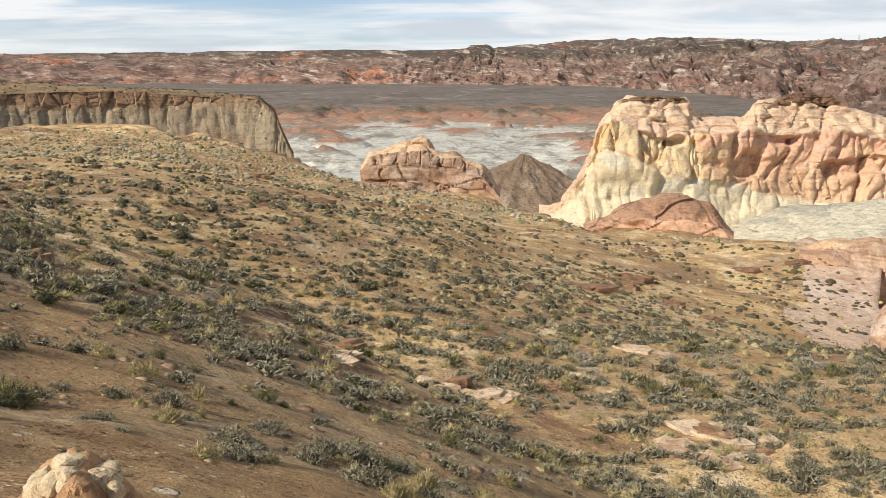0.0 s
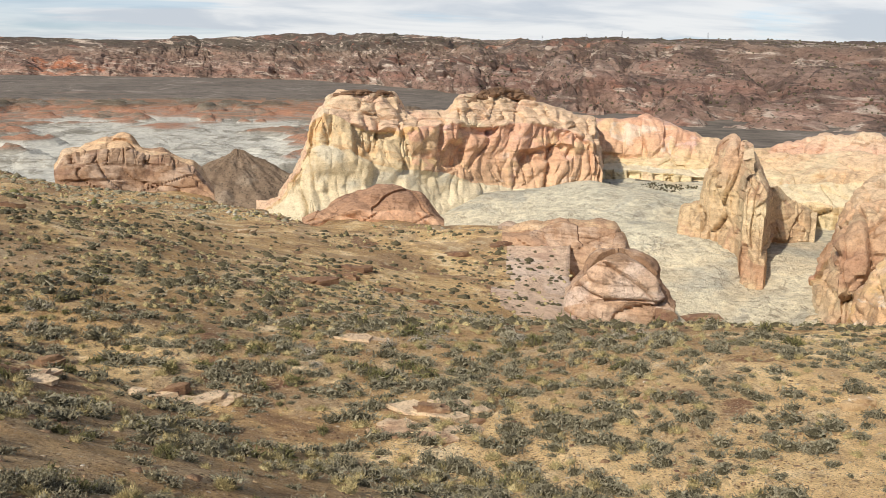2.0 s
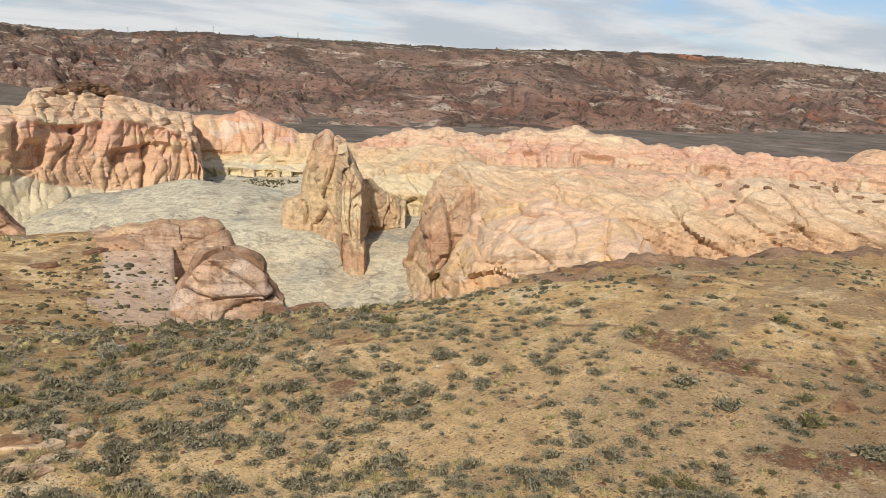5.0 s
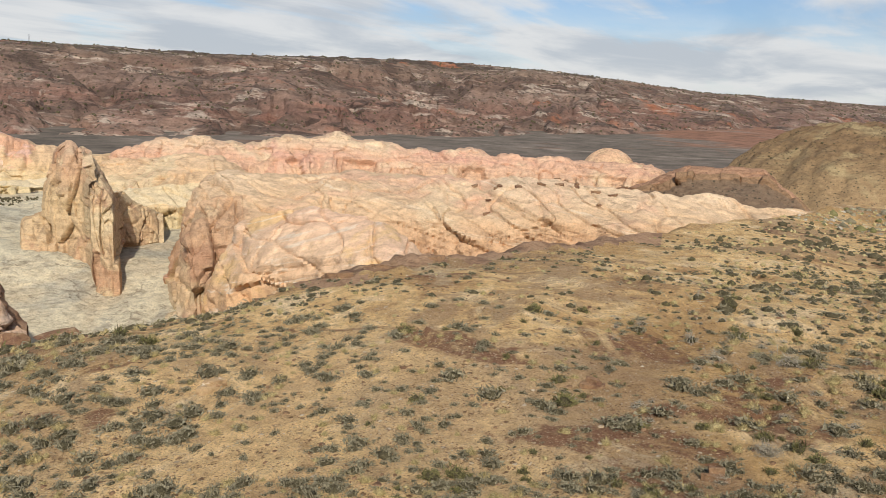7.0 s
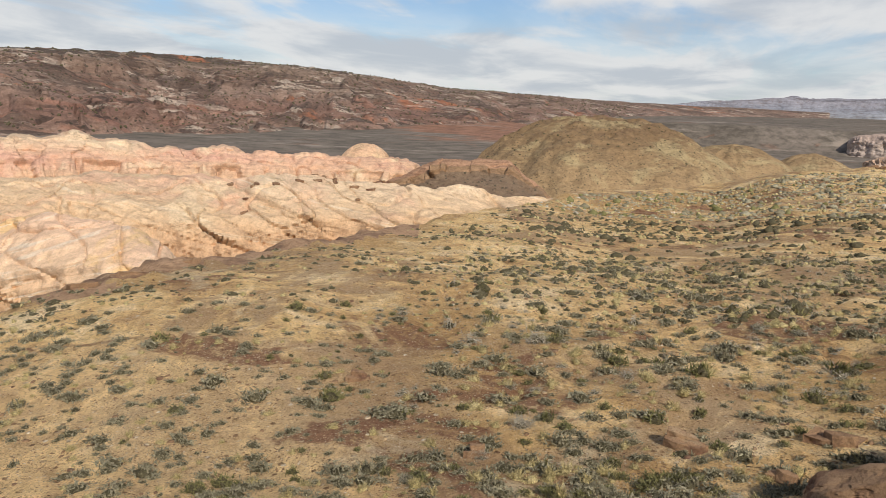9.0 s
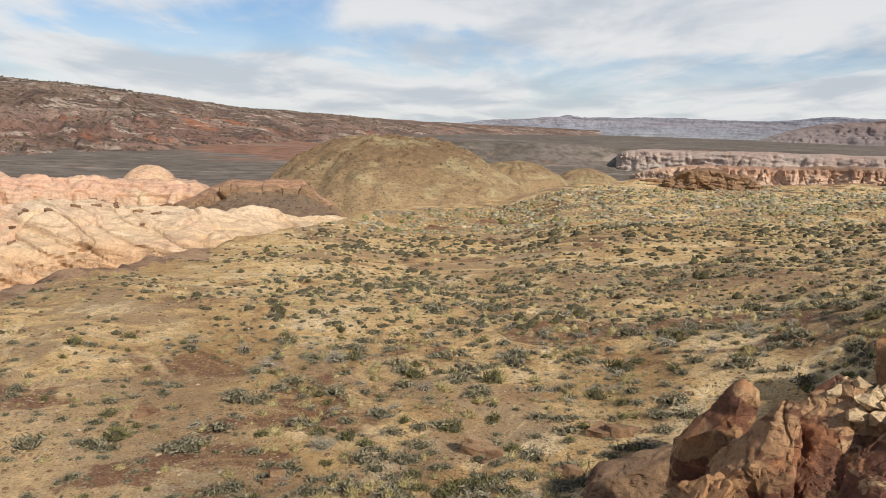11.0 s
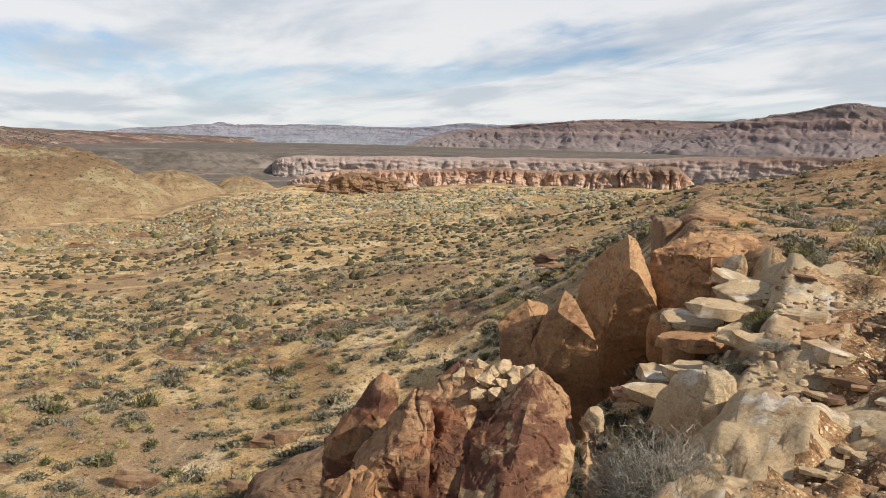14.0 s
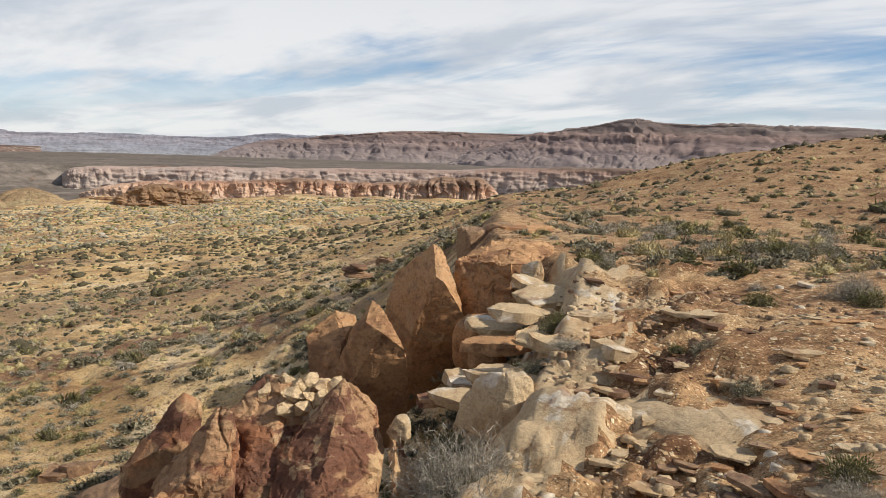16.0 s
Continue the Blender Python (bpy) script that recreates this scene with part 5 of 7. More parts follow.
massif("rock_outcrop", [(9, 106), (14, 104), (20, 105)], (0, 3, 5, 8),
       [(9.8, -24, -20.3, -20.2, -20.2), (11.6, -24, -19.4, -18.8, -18.7), (12.3, -24, -19, -17.6, -17.4), (13.5, -24, -18.4, -17, -16.6), (14.2, -24, -18.2, -16.5, -16.1), (16.4, -24, -18, -16.3, -16.1), (18.0, -24, -18.2, -16.9, -16.6), (18.7, -24, -18.6, -18.3, -18.1), (19.7, -24, -20.1, -20.2, -20.3)],
       ("slick", "top", "top"), (SALMON_WALL, CAP_BEDS, CAP_BEDS), "rounded orange rock knob with a brown cap", "rock outcrop", 10.0, 0.12, 34, 77, 0.1, 0.7, 0.3, None, -26.0)
massif("rock_outcrop", [(23, 92), (27, 90), (34, 89)], (0, 1.5, 3, 6),
       [(23.8, -26, -18.4, -18.3, -18.2), (26.3, -26, -18.4, -17.7, -17.5), (28.3, -27, -18.6, -16.9, -16.7), (30.3, -30, -18.7, -16.8, -16.5), (31.7, -32, -18.5, -16.9, -16.7), (32.3, -33, -19.0, -18.2, -18.1), (32.7, -34, -20, -19.8, -19.8)],
       ("slick", "top", "top"), (KNOB_ROCK, KNOB_ROCK, RUST_TOP), "upper block of rosy layered rock on the canyon rim", "rock outcrop", 9.0, 0.12, 34, 79, 0.05, 0.62, 0.25, None, -32.0)
massif("rock_outcrop", [(27, 70), (29, 66), (31, 64.5), (37, 66)], (0, 1.6, 3.2, 6),
       [(28.4, -23, -19.6, -19.3, -19.2), (29.5, -23, -18.4, -17.2, -17.0), (30.5, -25, -18.2, -15.3, -15.2), (31.6, -27, -18.2, -14.9, -14.8), (32.7, -29, -18.2, -15.1, -14.9), (33.9, -30, -18.2, -15.7, -15.4), (34.6, -31, -18.4, -16.4, -16.2), (35.2, -32, -18.9, -17.8, -17.8), (36.0, -33, -20.0, -19.4, -19.2)],
       ("slick", "slick", "top"), (KNOB_ROCK, ROSE_PALE, KNOB_ROCK), "rosy pink layered rock shoulder on the canyon rim", "rock outcrop", 9.0, 0.1, 40, 84, 0.08, 0.75, 0.3, None, -32.0)

ridge("rock_outcrop", [(108.4, 150, -10, -9.0, 1, 156, -10), (109.4, 149, -10, -7.4, 1, 158, -10), (110.4, 149, -10, -6.3, 1, 160, -10), (111.4, 150, -10, -6.7, 1, 160, -10), (112.8, 150, -10, -6.9, 1, 160, -10), (113.8, 151, -10, -7.6, 1, 158, -10), (114.6, 151, -10, -9.0, 1, 156, -10)],
      SLAB_CAP, "low dark brown rock shelf on the slope's far rim", "rock outcrop", 140, 50, 0.6, (0.4, 1.6), (0.4, 2), (0.35, 0.6), 0.3, 0.3, 85, 0.5, broken=[(2.2, 0.4, 0.35)])


def mound(name, cx, cy, rx, ry, z0, height, mat, label, category, turn=0.0, seed=1, sharp=1.3, top=0.0, n=80):
    """A clay hill or cone: a round heap with gullies down its sides."""
    a, q = np.meshgrid(np.linspace(0, 2 * math.pi, 2 * n, endpoint=False), np.linspace(0, 1, n), indexing="ij")
    ca, sa = np.cos(a), np.sin(a)
    wob = 1 + 0.12 * fbm(ca * 1.4, sa * 1.4, 0 * a + seed, 3, seed)
    lx, ly = q * rx * ca * wob, q * ry * sa * wob
    k = np.clip(q - top, 0, 1) / (1 - top)
    prof = 1 - k ** sharp
    bend = 0.35 * fbm(lx / 14, ly / 14, 0 * lx, 3, seed + 7)
    rill = 0.6 * np.abs(vnoise(ca * 5 + bend, sa * 5 + bend, q * 1.5, seed + 3)) + 0.4 * np.abs(vnoise(ca * 12 + 2 * bend, sa * 12, q * 3, seed + 4))
    z = z0 + height * prof + height * 0.055 * (rill - 0.4) * np.sin(np.pi * q) + 0.024 * height * fbm(lx / 6, ly / 6, 0 * lx, 5, seed + 5, 0.6)
    c, s = math.cos(radians(turn)), math.sin(radians(turn))
    verts = np.stack([cx + c * lx - s * ly, cy + s * lx + c * ly, z], -1).reshape(-1, 3)
    ob = sheet(name, verts, 2 * n, n, [mat], wrap=True)
    return tagged(ob, label, category)


mound("clay_hill", *polar(90.0, 265), 92, 56, -36, 31.0, HILL_SOIL, "big olive-brown clay hill with a rocky top", "hill", 0, 5, 2.2, 0.08, 130)
massif("rock_spur", [(74, 128), (80, 130), (88, 130)], (0, 9, 18, 20, 25),
       [(73.6, -26, -20, -19.5, -19.2, -19), (76.4, -26, -18.0, -15.8, -15.2, -15), (78.4, -26, -17.6, -14.2, -13.2, -12.6), (79.4, -26, -17.0, -13.2, -12.2, -11.5), (80.4, -26, -16.6, -13.0, -12.2, -11.5), (84.0, -26, -16.4, -13.0, -12.3, -11.7), (84.8, -26, -17.0, -14.2, -13.8, -13.4), (86.4, -26, -18.0, -16.8, -16.6, -16.4), (88.0, -26, -20, -19.6, -19.4, -19.3)],
       ("slick", "slick", "crag", "top"), (ROSE_PALE, SCREE, SLAB_CAP, CAP_BEDS), "brown ledges over rubble and pale pink rock at the hill's foot", "rock spur", 20.0, 0.2, 26, 83, 0.03, 0.6, 0.25, None, -28.0)
mound("clay_hill", *polar(98.6, 300), 46, 34, -32, 19.0, HILL_SOIL, "small pale clay knoll", "hill", 0, 12, 1.8, 0.05, 70)
mound("clay_hill", *polar(103.4, 330), 36, 26, -32, 15.6, HILL_SOIL, "small pale clay knoll", "hill", 0, 15, 1.8, 0.05, 60)
mound("slickrock_dome", *polar(74.1, 285), 12.5, 11, -27, 10.0, PINK_ROCK, "small cream slickrock dome on the ridge", "slickrock", 0, 18, 3.0, 0.0, 80)
mound("scree_cone", *polar(5.6, 300), 62, 52, -62, 34, SCREE, "dark conical scree hill in the canyon", "hill", 0, 19, 1.0, 0.02, 100)

# ---- boulders and slabs ----
VIEW = 130.0                       # bearing along which the bench boulders are described: right, away, up


def ball(level):
    bm = bmesh.new()
    bmesh.ops.create_icosphere(bm, subdivisions=level, radius=1.0)
    v = np.array([p.co[:] for p in bm.verts])
    f = [[p.index for p in q.verts] for q in bm.faces]
    bm.free()
    return v / np.linalg.norm(v, axis=1, keepdims=True), f


BALLS = {k: ball(k) for k in (1, 2, 3, 4, 5, 6)}


def facets(planes, size, level, rough=0.03, grain=0.25, seed=1, soft=26, chips_off=14):
    """A stone bounded by planes (nx, ny, nz, distance) in a unit box, scaled, weathered."""
    d, faces = BALLS[level]
    pl = np.array(planes, float)
    n = pl[:, :3] / np.linalg.norm(pl[:, :3], axis=1, keepdims=True)
    c = np.clip(d @ n.T, 1e-4, None) / pl[:, 3]
    r = (c ** soft).sum(1) ** (-1 / soft)
    v = d * r[:, None]
    # spall faces struck off the corners
    rng = np.random.default_rng(seed + 900)
    for k in range(chips_off):
        c = rng.normal(size=3)
        c /= np.linalg.norm(c)
        h = v @ c
        v = v - np.outer(np.clip(h - h.max() * rng.uniform(0.84, 0.97), 0, None), c)
    v = v * np.array(size)
    m = float(np.mean(size))
    q = v / (grain * m)
    bump = fbm(q[:, 0], q[:, 1], q[:, 2], 5, seed, 0.55)
    chip = np.abs(vnoise(q[:, 0] * 0.8, q[:, 1] * 0.8, q[:, 2] * 1.1, seed + 20))
    v = v * (1 + rough * bump - 1.2 * rough * np.exp(-(chip / 0.06) ** 2))[:, None]
    return v, faces


def random_planes(rng, sides=7, tilt=0.25, flat=True):
    pl = [(0, 0, 1, 0.45), (0, 0, -1, 0.5)] if flat else [(rng.uniform(-.3, .3), rng.uniform(-.3, .3), 1, 0.42), (0, 0, -1, 0.5)]
    a0 = rng.uniform(0, 6.28)
    for k in range(sides):
        a = a0 + 6.283 * (k + rng.uniform(-0.35, 0.35)) / sides
        pl.append((math.cos(a), math.sin(a), rng.uniform(-tilt, tilt), rng.uniform(0.36, 0.52)))
    if not flat:
        for k in range(3):
            a = rng.uniform(0, 6.28)
            pl.append((math.cos(a), math.sin(a), rng.uniform(0.5, 1.2), rng.uniform(0.36, 0.48)))
    return pl


def stone_mesh(name, v, faces, mat, flat=False):
    me = bpy.data.meshes.new(name)
    me.from_pydata(v.tolist(), [], faces)
    me.materials.append(mat)
    me.polygons.foreach_set("use_smooth", np.full(len(faces), not flat))
    me.update()
    me.set_sharp_from_angle(angle=radians(26))
    return me


def stone(name, az, r, size, planes, mat, label, z=None, turn=None, tilt=(0, 0), level=4, rough=0.03, seed=1, sink=0.12, category="boulder", soft=26, group="", grain=0.25):
    """A boulder that stands at a bearing and distance; size is right, away, up in metres."""
    v, faces = facets(planes, size, level, rough, grain, seed, soft)
    ob = new(name, stone_mesh(name, v, faces, mat))
    x, y = polar(az, r)
    base = float(land(np.array([x]), np.array([y]))[0]) if z is None else z
    ob.matrix_world = pose(x, y, base + size[2] * (0.5 - sink), tilt[0], tilt[1], -(VIEW if turn is None else turn))
    return tagged(ob, label, category, group)


def rock(name, x, y, ztop, size, planes, mat, label, turn=VIEW, tilt=(0, 0), level=5, rough=0.03, seed=1, category="boulder", soft=26, group="", grain=0.25, chips_off=14):
    """A stone whose top is at ztop; size is right, away, up in metres as seen along turn."""
    v, faces = facets(planes, size, level, rough, grain, seed, soft, chips_off)
    ob = new(name, stone_mesh(name, v, faces, mat))
    ob.matrix_world = pose(x, y, ztop - v[:, 2].max(), tilt[0], tilt[1], -turn)
    return tagged(ob, label, category, group)


def hull(name, x, y, z, points, mat, label, cell=0.09, rough=0.02, seed=1, turn=VIEW, category="boulder"):
    """A broken block: the hull of its corners (right, away, up in metres round x, y, z), split fine and weathered."""
    bm = bmesh.new()
    for p in points:
        bm.verts.new(p)
    bmesh.ops.convex_hull(bm, input=bm.verts)
    bmesh.ops.delete(bm, geom=[v for v in bm.verts if not v.link_faces], context="VERTS")
    for k in range(7):
        long = [e for e in bm.edges if e.calc_length() > cell]
        if not long:
            break
        bmesh.ops.subdivide_edges(bm, edges=long, cuts=1)
        bmesh.ops.triangulate(bm, faces=[f for f in bm.faces if len(f.verts) > 3])
    bm.normal_update()
    co = np.array([v.co[:] for v in bm.verts])
    no = np.array([v.normal[:] for v in bm.verts])
    q = co / 0.42
    d = rough * fbm(q[:, 0], q[:, 1], q[:, 2], 4, seed, 0.6)
    # shallow scars where plates have spalled off
    lump = fbm(q[:, 0] * 0.8, q[:, 1] * 0.8, q[:, 2] * 0.8 + 9, 3, seed + 30)
    d = d - 1.3 * rough * smooth((lump - 0.12) / 0.10)
    split = np.abs(vnoise(q[:, 0] * 0.6 + 0.5 * q[:, 2], q[:, 1] * 0.6, q[:, 2] * 0.35, seed + 50))
    d = d - 1.6 * rough * np.exp(-(split / 0.015) ** 2)
    # faces broken along joints
    for joint, share in ((1.15, 1.0), (0.45, 0.5)):
        w = co / (cell * 9 * joint) + 0.25 * fbm(q[:, 0], q[:, 1], q[:, 2], 2, seed + 60)[:, None]
        d1, d2, own, ox, oz = cells(w[:, 0], w[:, 1], w[:, 2], seed + 70)
        d = d + share * rough * (0.9 * own + 0.8 * own * ox - 1.1 * np.exp(-((d2 - d1) / 0.05) ** 2) * (own > 0))
    co = co + no * d[:, None]
    for v, c in zip(bm.verts, co):
        v.co = c
    for f in bm.faces:
        f.smooth = True
    bmesh.ops.recalc_face_normals(bm, faces=bm.faces)
    me = bpy.data.meshes.new(name)
    bm.to_mesh(me)
    bm.free()
    me.set_sharp_from_angle(angle=radians(38))
    me.materials.append(mat)
    ob = new(name, me)
    ob.matrix_world = pose(x, y, z, 0, 0, -turn)
    return tagged(ob, label, category)


def plate(name, x, y, z, w, d, h, mat, label, rng, category="rock slab", group="", tilt=(0, 0), turn=0.0, seed=1):
    """A broken flat slab with an angular outline; z is the height of its middle."""
    points = []
    n = rng.randint(6, 8)
    for k in range(n):
        a = 6.283 * (k + rng.uniform(-0.33, 0.33)) / n
        q = rng.uniform(0.72, 1.05)
        points.append((0.5 * w * q * math.cos(a), 0.5 * d * q * math.sin(a), h * rng.uniform(0.3, 0.55)))
        q *= rng.uniform(0.86, 1.08)
        points.append((0.5 * w * q * math.cos(a), 0.5 * d * q * math.sin(a), -h * rng.uniform(0.4, 0.6)))
    ob = hull(name, 0, 0, 0, points, mat, label, max(w / 12, 0.035), min(0.018 * w, 0.10 * h + 0.004), seed, category=category)
    ob.matrix_world = pose(x, y, z, tilt[0], tilt[1], turn)
    return tagged(ob, group=group)


def bench_boulders():
    # tall leaning pair at the edge, and a rounder one behind
    hull("boulder", 11.89, -10.17, -2.77, [(0.06, 0.68, 1.16), (0.20, 0.68, 1.08), (-0.19, 1.15, 0.85), (0.13, 0.01, 0.62), (0.28, -0.05, 0.54), (0.47, 0.31, 0.59), (0.68, 0.18, -0.13), (0.75, 0.30, -0.54), (0.36, 0.73, -1.34), (-0.28, 0.62, -1.34), (-0.17, 0.17, -0.18), (-0.27, 0.28, -0.41), (-0.83, 1.18, -0.11), (-0.87, 1.20, -0.97), (-0.68, 1.28, 0.48), (-0.34, 2.42, 0.57), (0.53, 2.22, -0.67), (-0.74, 2.08, -1.17), (0.39, 1.09, -2.25), (-0.41, 0.97, -2.26), (0.80, 1.09, -2.23), (-0.76, 1.23, -2.36), (-0.10, 1.75, -2.49)],
         TAN_BOULDER, "tall orange-tan pointed sandstone boulder at the ledge", 0.055, 0.015, 3)
    hull("boulder", 10.62, -8.03, -3.02, [(-0.03, 0.57, 0.74), (0.09, 0.46, 0.64), (0.16, 0.36, 0.60), (-0.10, 0.16, 0.46), (0.17, -0.00, 0.33), (0.41, 0.10, 0.27), (0.53, 0.06, 0.05), (0.59, 0.30, -0.61), (0.24, 0.50, -0.93), (-0.09, 0.50, -0.85), (-0.31, 0.25, -0.55), (-0.67, 0.52, -0.55), (-0.38, 0.74, 0.19), (-0.73, 0.59, -1.01), (-0.15, 1.47, 0.15), (0.48, 1.24, -0.94), (-0.58, 1.20, -0.79), (-0.03, 0.72, -1.78), (0.53, 0.76, -1.76), (-0.69, 0.74, -1.83), (-0.15, 1.09, -1.92)],
         TAN_BOULDER, "pointed orange-tan boulder with a dark shaded face", 0.05, 0.015, 5)
    hull("boulder", 11.2, -7.55, -2.94, [(0.04, 1.13, 0.37), (0.37, 1.15, 0.24), (-0.24, 1.04, 0.09), (-0.41, 0.87, -0.08), (-0.34, 0.58, -0.45), (-0.18, 0.45, -0.65), (0.23, 0.43, -0.13), (0.16, 0.29, -0.66), (0.46, 0.90, -0.43), (-0.16, 1.84, -0.07), (0.36, 1.82, -0.45), (-0.41, 1.62, -0.85), (-0.21, 0.40, -1.47), (0.43, 0.49, -1.46), (-0.06, 1.38, -1.78)],
         TAN_BOULDER, "rounded brown boulder behind the pointed one", 0.055, 0.017, 7)
    # front group, dark varnished, with pale broken rock on top
    hull("boulder", 6.95, -5.19, -2.81, [(-0.09, 0.57, 0.50), (-0.19, 0.68, 0.38), (-0.39, 0.72, 0.07), (0.08, 0.65, 0.34), (0.24, 0.67, 0.20), (0.35, 0.51, -0.14), (0.34, 0.06, -0.47), (0.23, -0.59, -0.90), (-0.20, -0.19, -0.16), (-0.36, -0.75, -0.83), (-0.05, 0.12, 0.07), (-0.71, 0.23, -0.22), (-0.75, -0.55, -0.95), (-0.23, 1.36, -0.30), (-0.84, 1.18, -0.52), (0.19, 1.00, -0.80), (-0.37, 0.68, -1.58)],
         BOULDER, "dark red-brown varnished boulder with a pointed crest", 0.036, 0.022, 9)
    hull("boulder", 7.67, -4.78, -2.85, [(-0.01, 0.69, 0.51), (-0.22, 0.73, 0.44), (-0.32, 0.62, 0.31), (0.18, 0.55, 0.27), (-0.57, 0.41, -0.01), (-0.95, 0.29, -0.32), (-0.28, -0.03, -0.20), (-0.04, 0.17, 0.03), (0.28, 0.32, -0.01), (-0.87, -0.50, -1.11), (-0.12, -0.68, -0.99), (0.45, -0.59, -1.03), (-0.13, 1.24, -0.07), (-0.71, 0.95, -0.52), (-0.88, 0.42, -1.59), (0.12, 0.62, -1.66)],
         BOULDER, "cracked red-brown boulder with a broken pale top", 0.038, 0.024, 11)
    hull("boulder", 7.80, -4.18, -2.97, [(0.05, 0.2, 0.5), (0.2, 0.15, 0.42), (-0.35, 0.2, 0.0), (-0.6, 0.1, -0.3), (0.25, -0.2, -0.1), (-0.1, -0.3, -0.1), (-0.5, -0.2, -0.5), (0.25, -0.25, -1.2), (-0.6, -0.1, -1.2), (0, 0.8, 0.2), (-0.4, 0.8, -0.2), (0.2, 0.8, -1.2)],
         BOULDER, "dark brown weathered boulder sloping to the ground", 0.04, 0.024, 13)
    hull("boulder", 7.55, -3.42, -3.27, [(0.0, 0.1, 0.14), (0.35, 0.1, 0.17), (-0.22, 0.1, -0.02), (0.38, -0.1, -1.0), (-0.34, 0, -1.0), (0.05, -0.25, -0.06), (0.3, -0.2, 0.04), (-0.2, -0.1, -0.3), (0, 0.5, 0), (0, 0.5, -1.0), (-0.2, -0.25, -1.0)],
         TAN_BOULDER, "low rust-brown boulder at the foot of the ledge", 0.04, 0.035, 15)
    hull("boulder", 6.45, -5.45, -2.85, [(-0.14, 0.99, 0.05), (0.01, 0.94, -0.14), (0.17, 0.84, -0.41), (0.22, 0.60, -0.74), (-0.11, 0.63, -0.10), (0.02, 0.42, -0.37), (-0.06, 0.02, -0.77), (0.26, 0.40, -0.94), (-0.10, 1.55, -0.50), (0.17, 1.33, -1.06)],
         BOULDER, "shaded brown boulder wedged beside the crest", 0.05, 0.025, 16)
    hull("rock_slab", 9.75, -4.38, -3.34, [(0.27, 0.2, 0.47), (0.5, 0.2, 0.35), (-0.5, 0.1, -0.43), (0, -0.1, -0.43), (0.35, -0.1, 0.2), (0.1, -0.2, -0.1), (-0.3, -0.1, -0.35), (0.3, 0.6, 0.2), (-0.3, 0.6, -0.5), (-0.5, 0.1, -1.5), (0.3, 0, -1.5), (0.3, 0.6, -1.5)],
         BOULDER, "dark tilted slab sliding down from the ledge", 0.06, 0.02, 17, category="rock slab")
    hull("rock_ledge", 11.49, -11.5, -2.31, [(-0.8, 0, 0.4), (-0.1, 0.6, 0.68), (0.6, 0.6, 0.70), (1.1, 0.3, 0.5), (-0.85, 0, -1.4), (0.2, -0.5, 0.45), (0.9, -0.3, 0.4), (0.2, -0.6, -1.4), (1.1, -0.3, -1.4), (0, 1.8, 0.6), (1.2, 1.8, 0.6), (0, 1.8, -1.4)],
         TAN_BOULDER, "blocky orange-buff sandstone ledge end with a worn top", 0.055, 0.032, 23, category="rock ledge")
    rock("rock_slab", 11.9, -4.3, -4.80, (1.7, 0.7, 0.45), [(-0.2, -0.2, 1, 0.36), (0, -1, 0.3, 0.44), (1, 0, 0.2, 0.46), (0, 1, 0.1, 0.5), (0, 0, -1, 0.5), (-1, 0, 0.3, 0.48)],
         SLAB_ROCK, "long dark slab bedded in the slope", 116, (4, -24), 5, 0.09, 18, "rock slab", soft=40)
    # pale broken pieces on the front boulders
    rng = random.Random(4)
    for k, (x, y, z) in enumerate(((8.13, -5.22, -2.40), (8.01, -5.29, -2.45), (8.04, -5.46, -2.42), (7.93, -5.53, -2.45), (7.81, -5.60, -2.48), (7.92, -5.18, -2.54), (7.85, -5.30, -2.54), (7.78, -5.41, -2.56), (7.66, -5.50, -2.57), (8.28, -5.13, -2.45), (7.81, -5.21, -2.65), (7.69, -5.30, -2.66), (7.93, -5.10, -2.66), (7.63, -5.41, -2.65), (8.25, -5.02, -2.53))):
        w = rng.uniform(0.09, 0.18)
        corners = []
        for q in range(16):
            v = Vector((rng.gauss(0, 1), rng.gauss(0, 1), rng.gauss(0, 1))).normalized()
            corners.append((1.25 * w * v.x * rng.uniform(0.7, 1.1), w * v.y * rng.uniform(0.7, 1.1), 0.8 * w * v.z * rng.uniform(0.6, 1.1)))
        chunk = hull("rock_chunk", x, y, z - 0.02, corners, CRUST, "pale cream broken sandstone chunk on the boulder", 0.035, 0.012, k, category="rock")
        chunk.matrix_world = chunk.matrix_world @ pose(0, 0, 0, rng.uniform(-30, 30), rng.uniform(-30, 30), rng.uniform(0, 90))
        chunk["group"] = "pale chunks on the boulder"
    # ledge end beyond the tall boulder
    rock("boulder", 10.35, -11.25, -1.72, (0.55, 0.7, 1.0), random_planes(random.Random(8), 6, 0.2, False), PALE_ROCK, "buff sandstone block on the ledge", level=5, rough=0.04, seed=24)
    rock("boulder", 9.75, -9.65, -2.45, (0.6, 0.6, 0.9), random_planes(random.Random(9), 6, 0.2, True), TAN_BOULDER, "small brown block under the ledge", level=4, rough=0.04, seed=25)
    rock("boulder", 10.6, -10.1, -2.62, (0.6, 0.8, 1.0), random_planes(random.Random(19), 6, 0.2, False), TAN_BOULDER, "small brown block at the tall boulder's foot", level=4, rough=0.04, seed=28)
    rock("boulder", 16.7, -15.6, -1.85, (1.1, 1.4, 1.4), random_planes(random.Random(10), 6, 0.2, True), SLAB_ROCK, "dark overhanging block at the ledge rim", level=4, rough=0.05, seed=26)
    rock("rock_slab", 15.9, -16.4, -1.72, (2.2, 1.6, 0.5), random_planes(random.Random(12), 7, 0.2, True), TAN_BOULDER, "flat reddish slab along the ledge rim", level=4, rough=0.04, seed=27, category="rock slab")
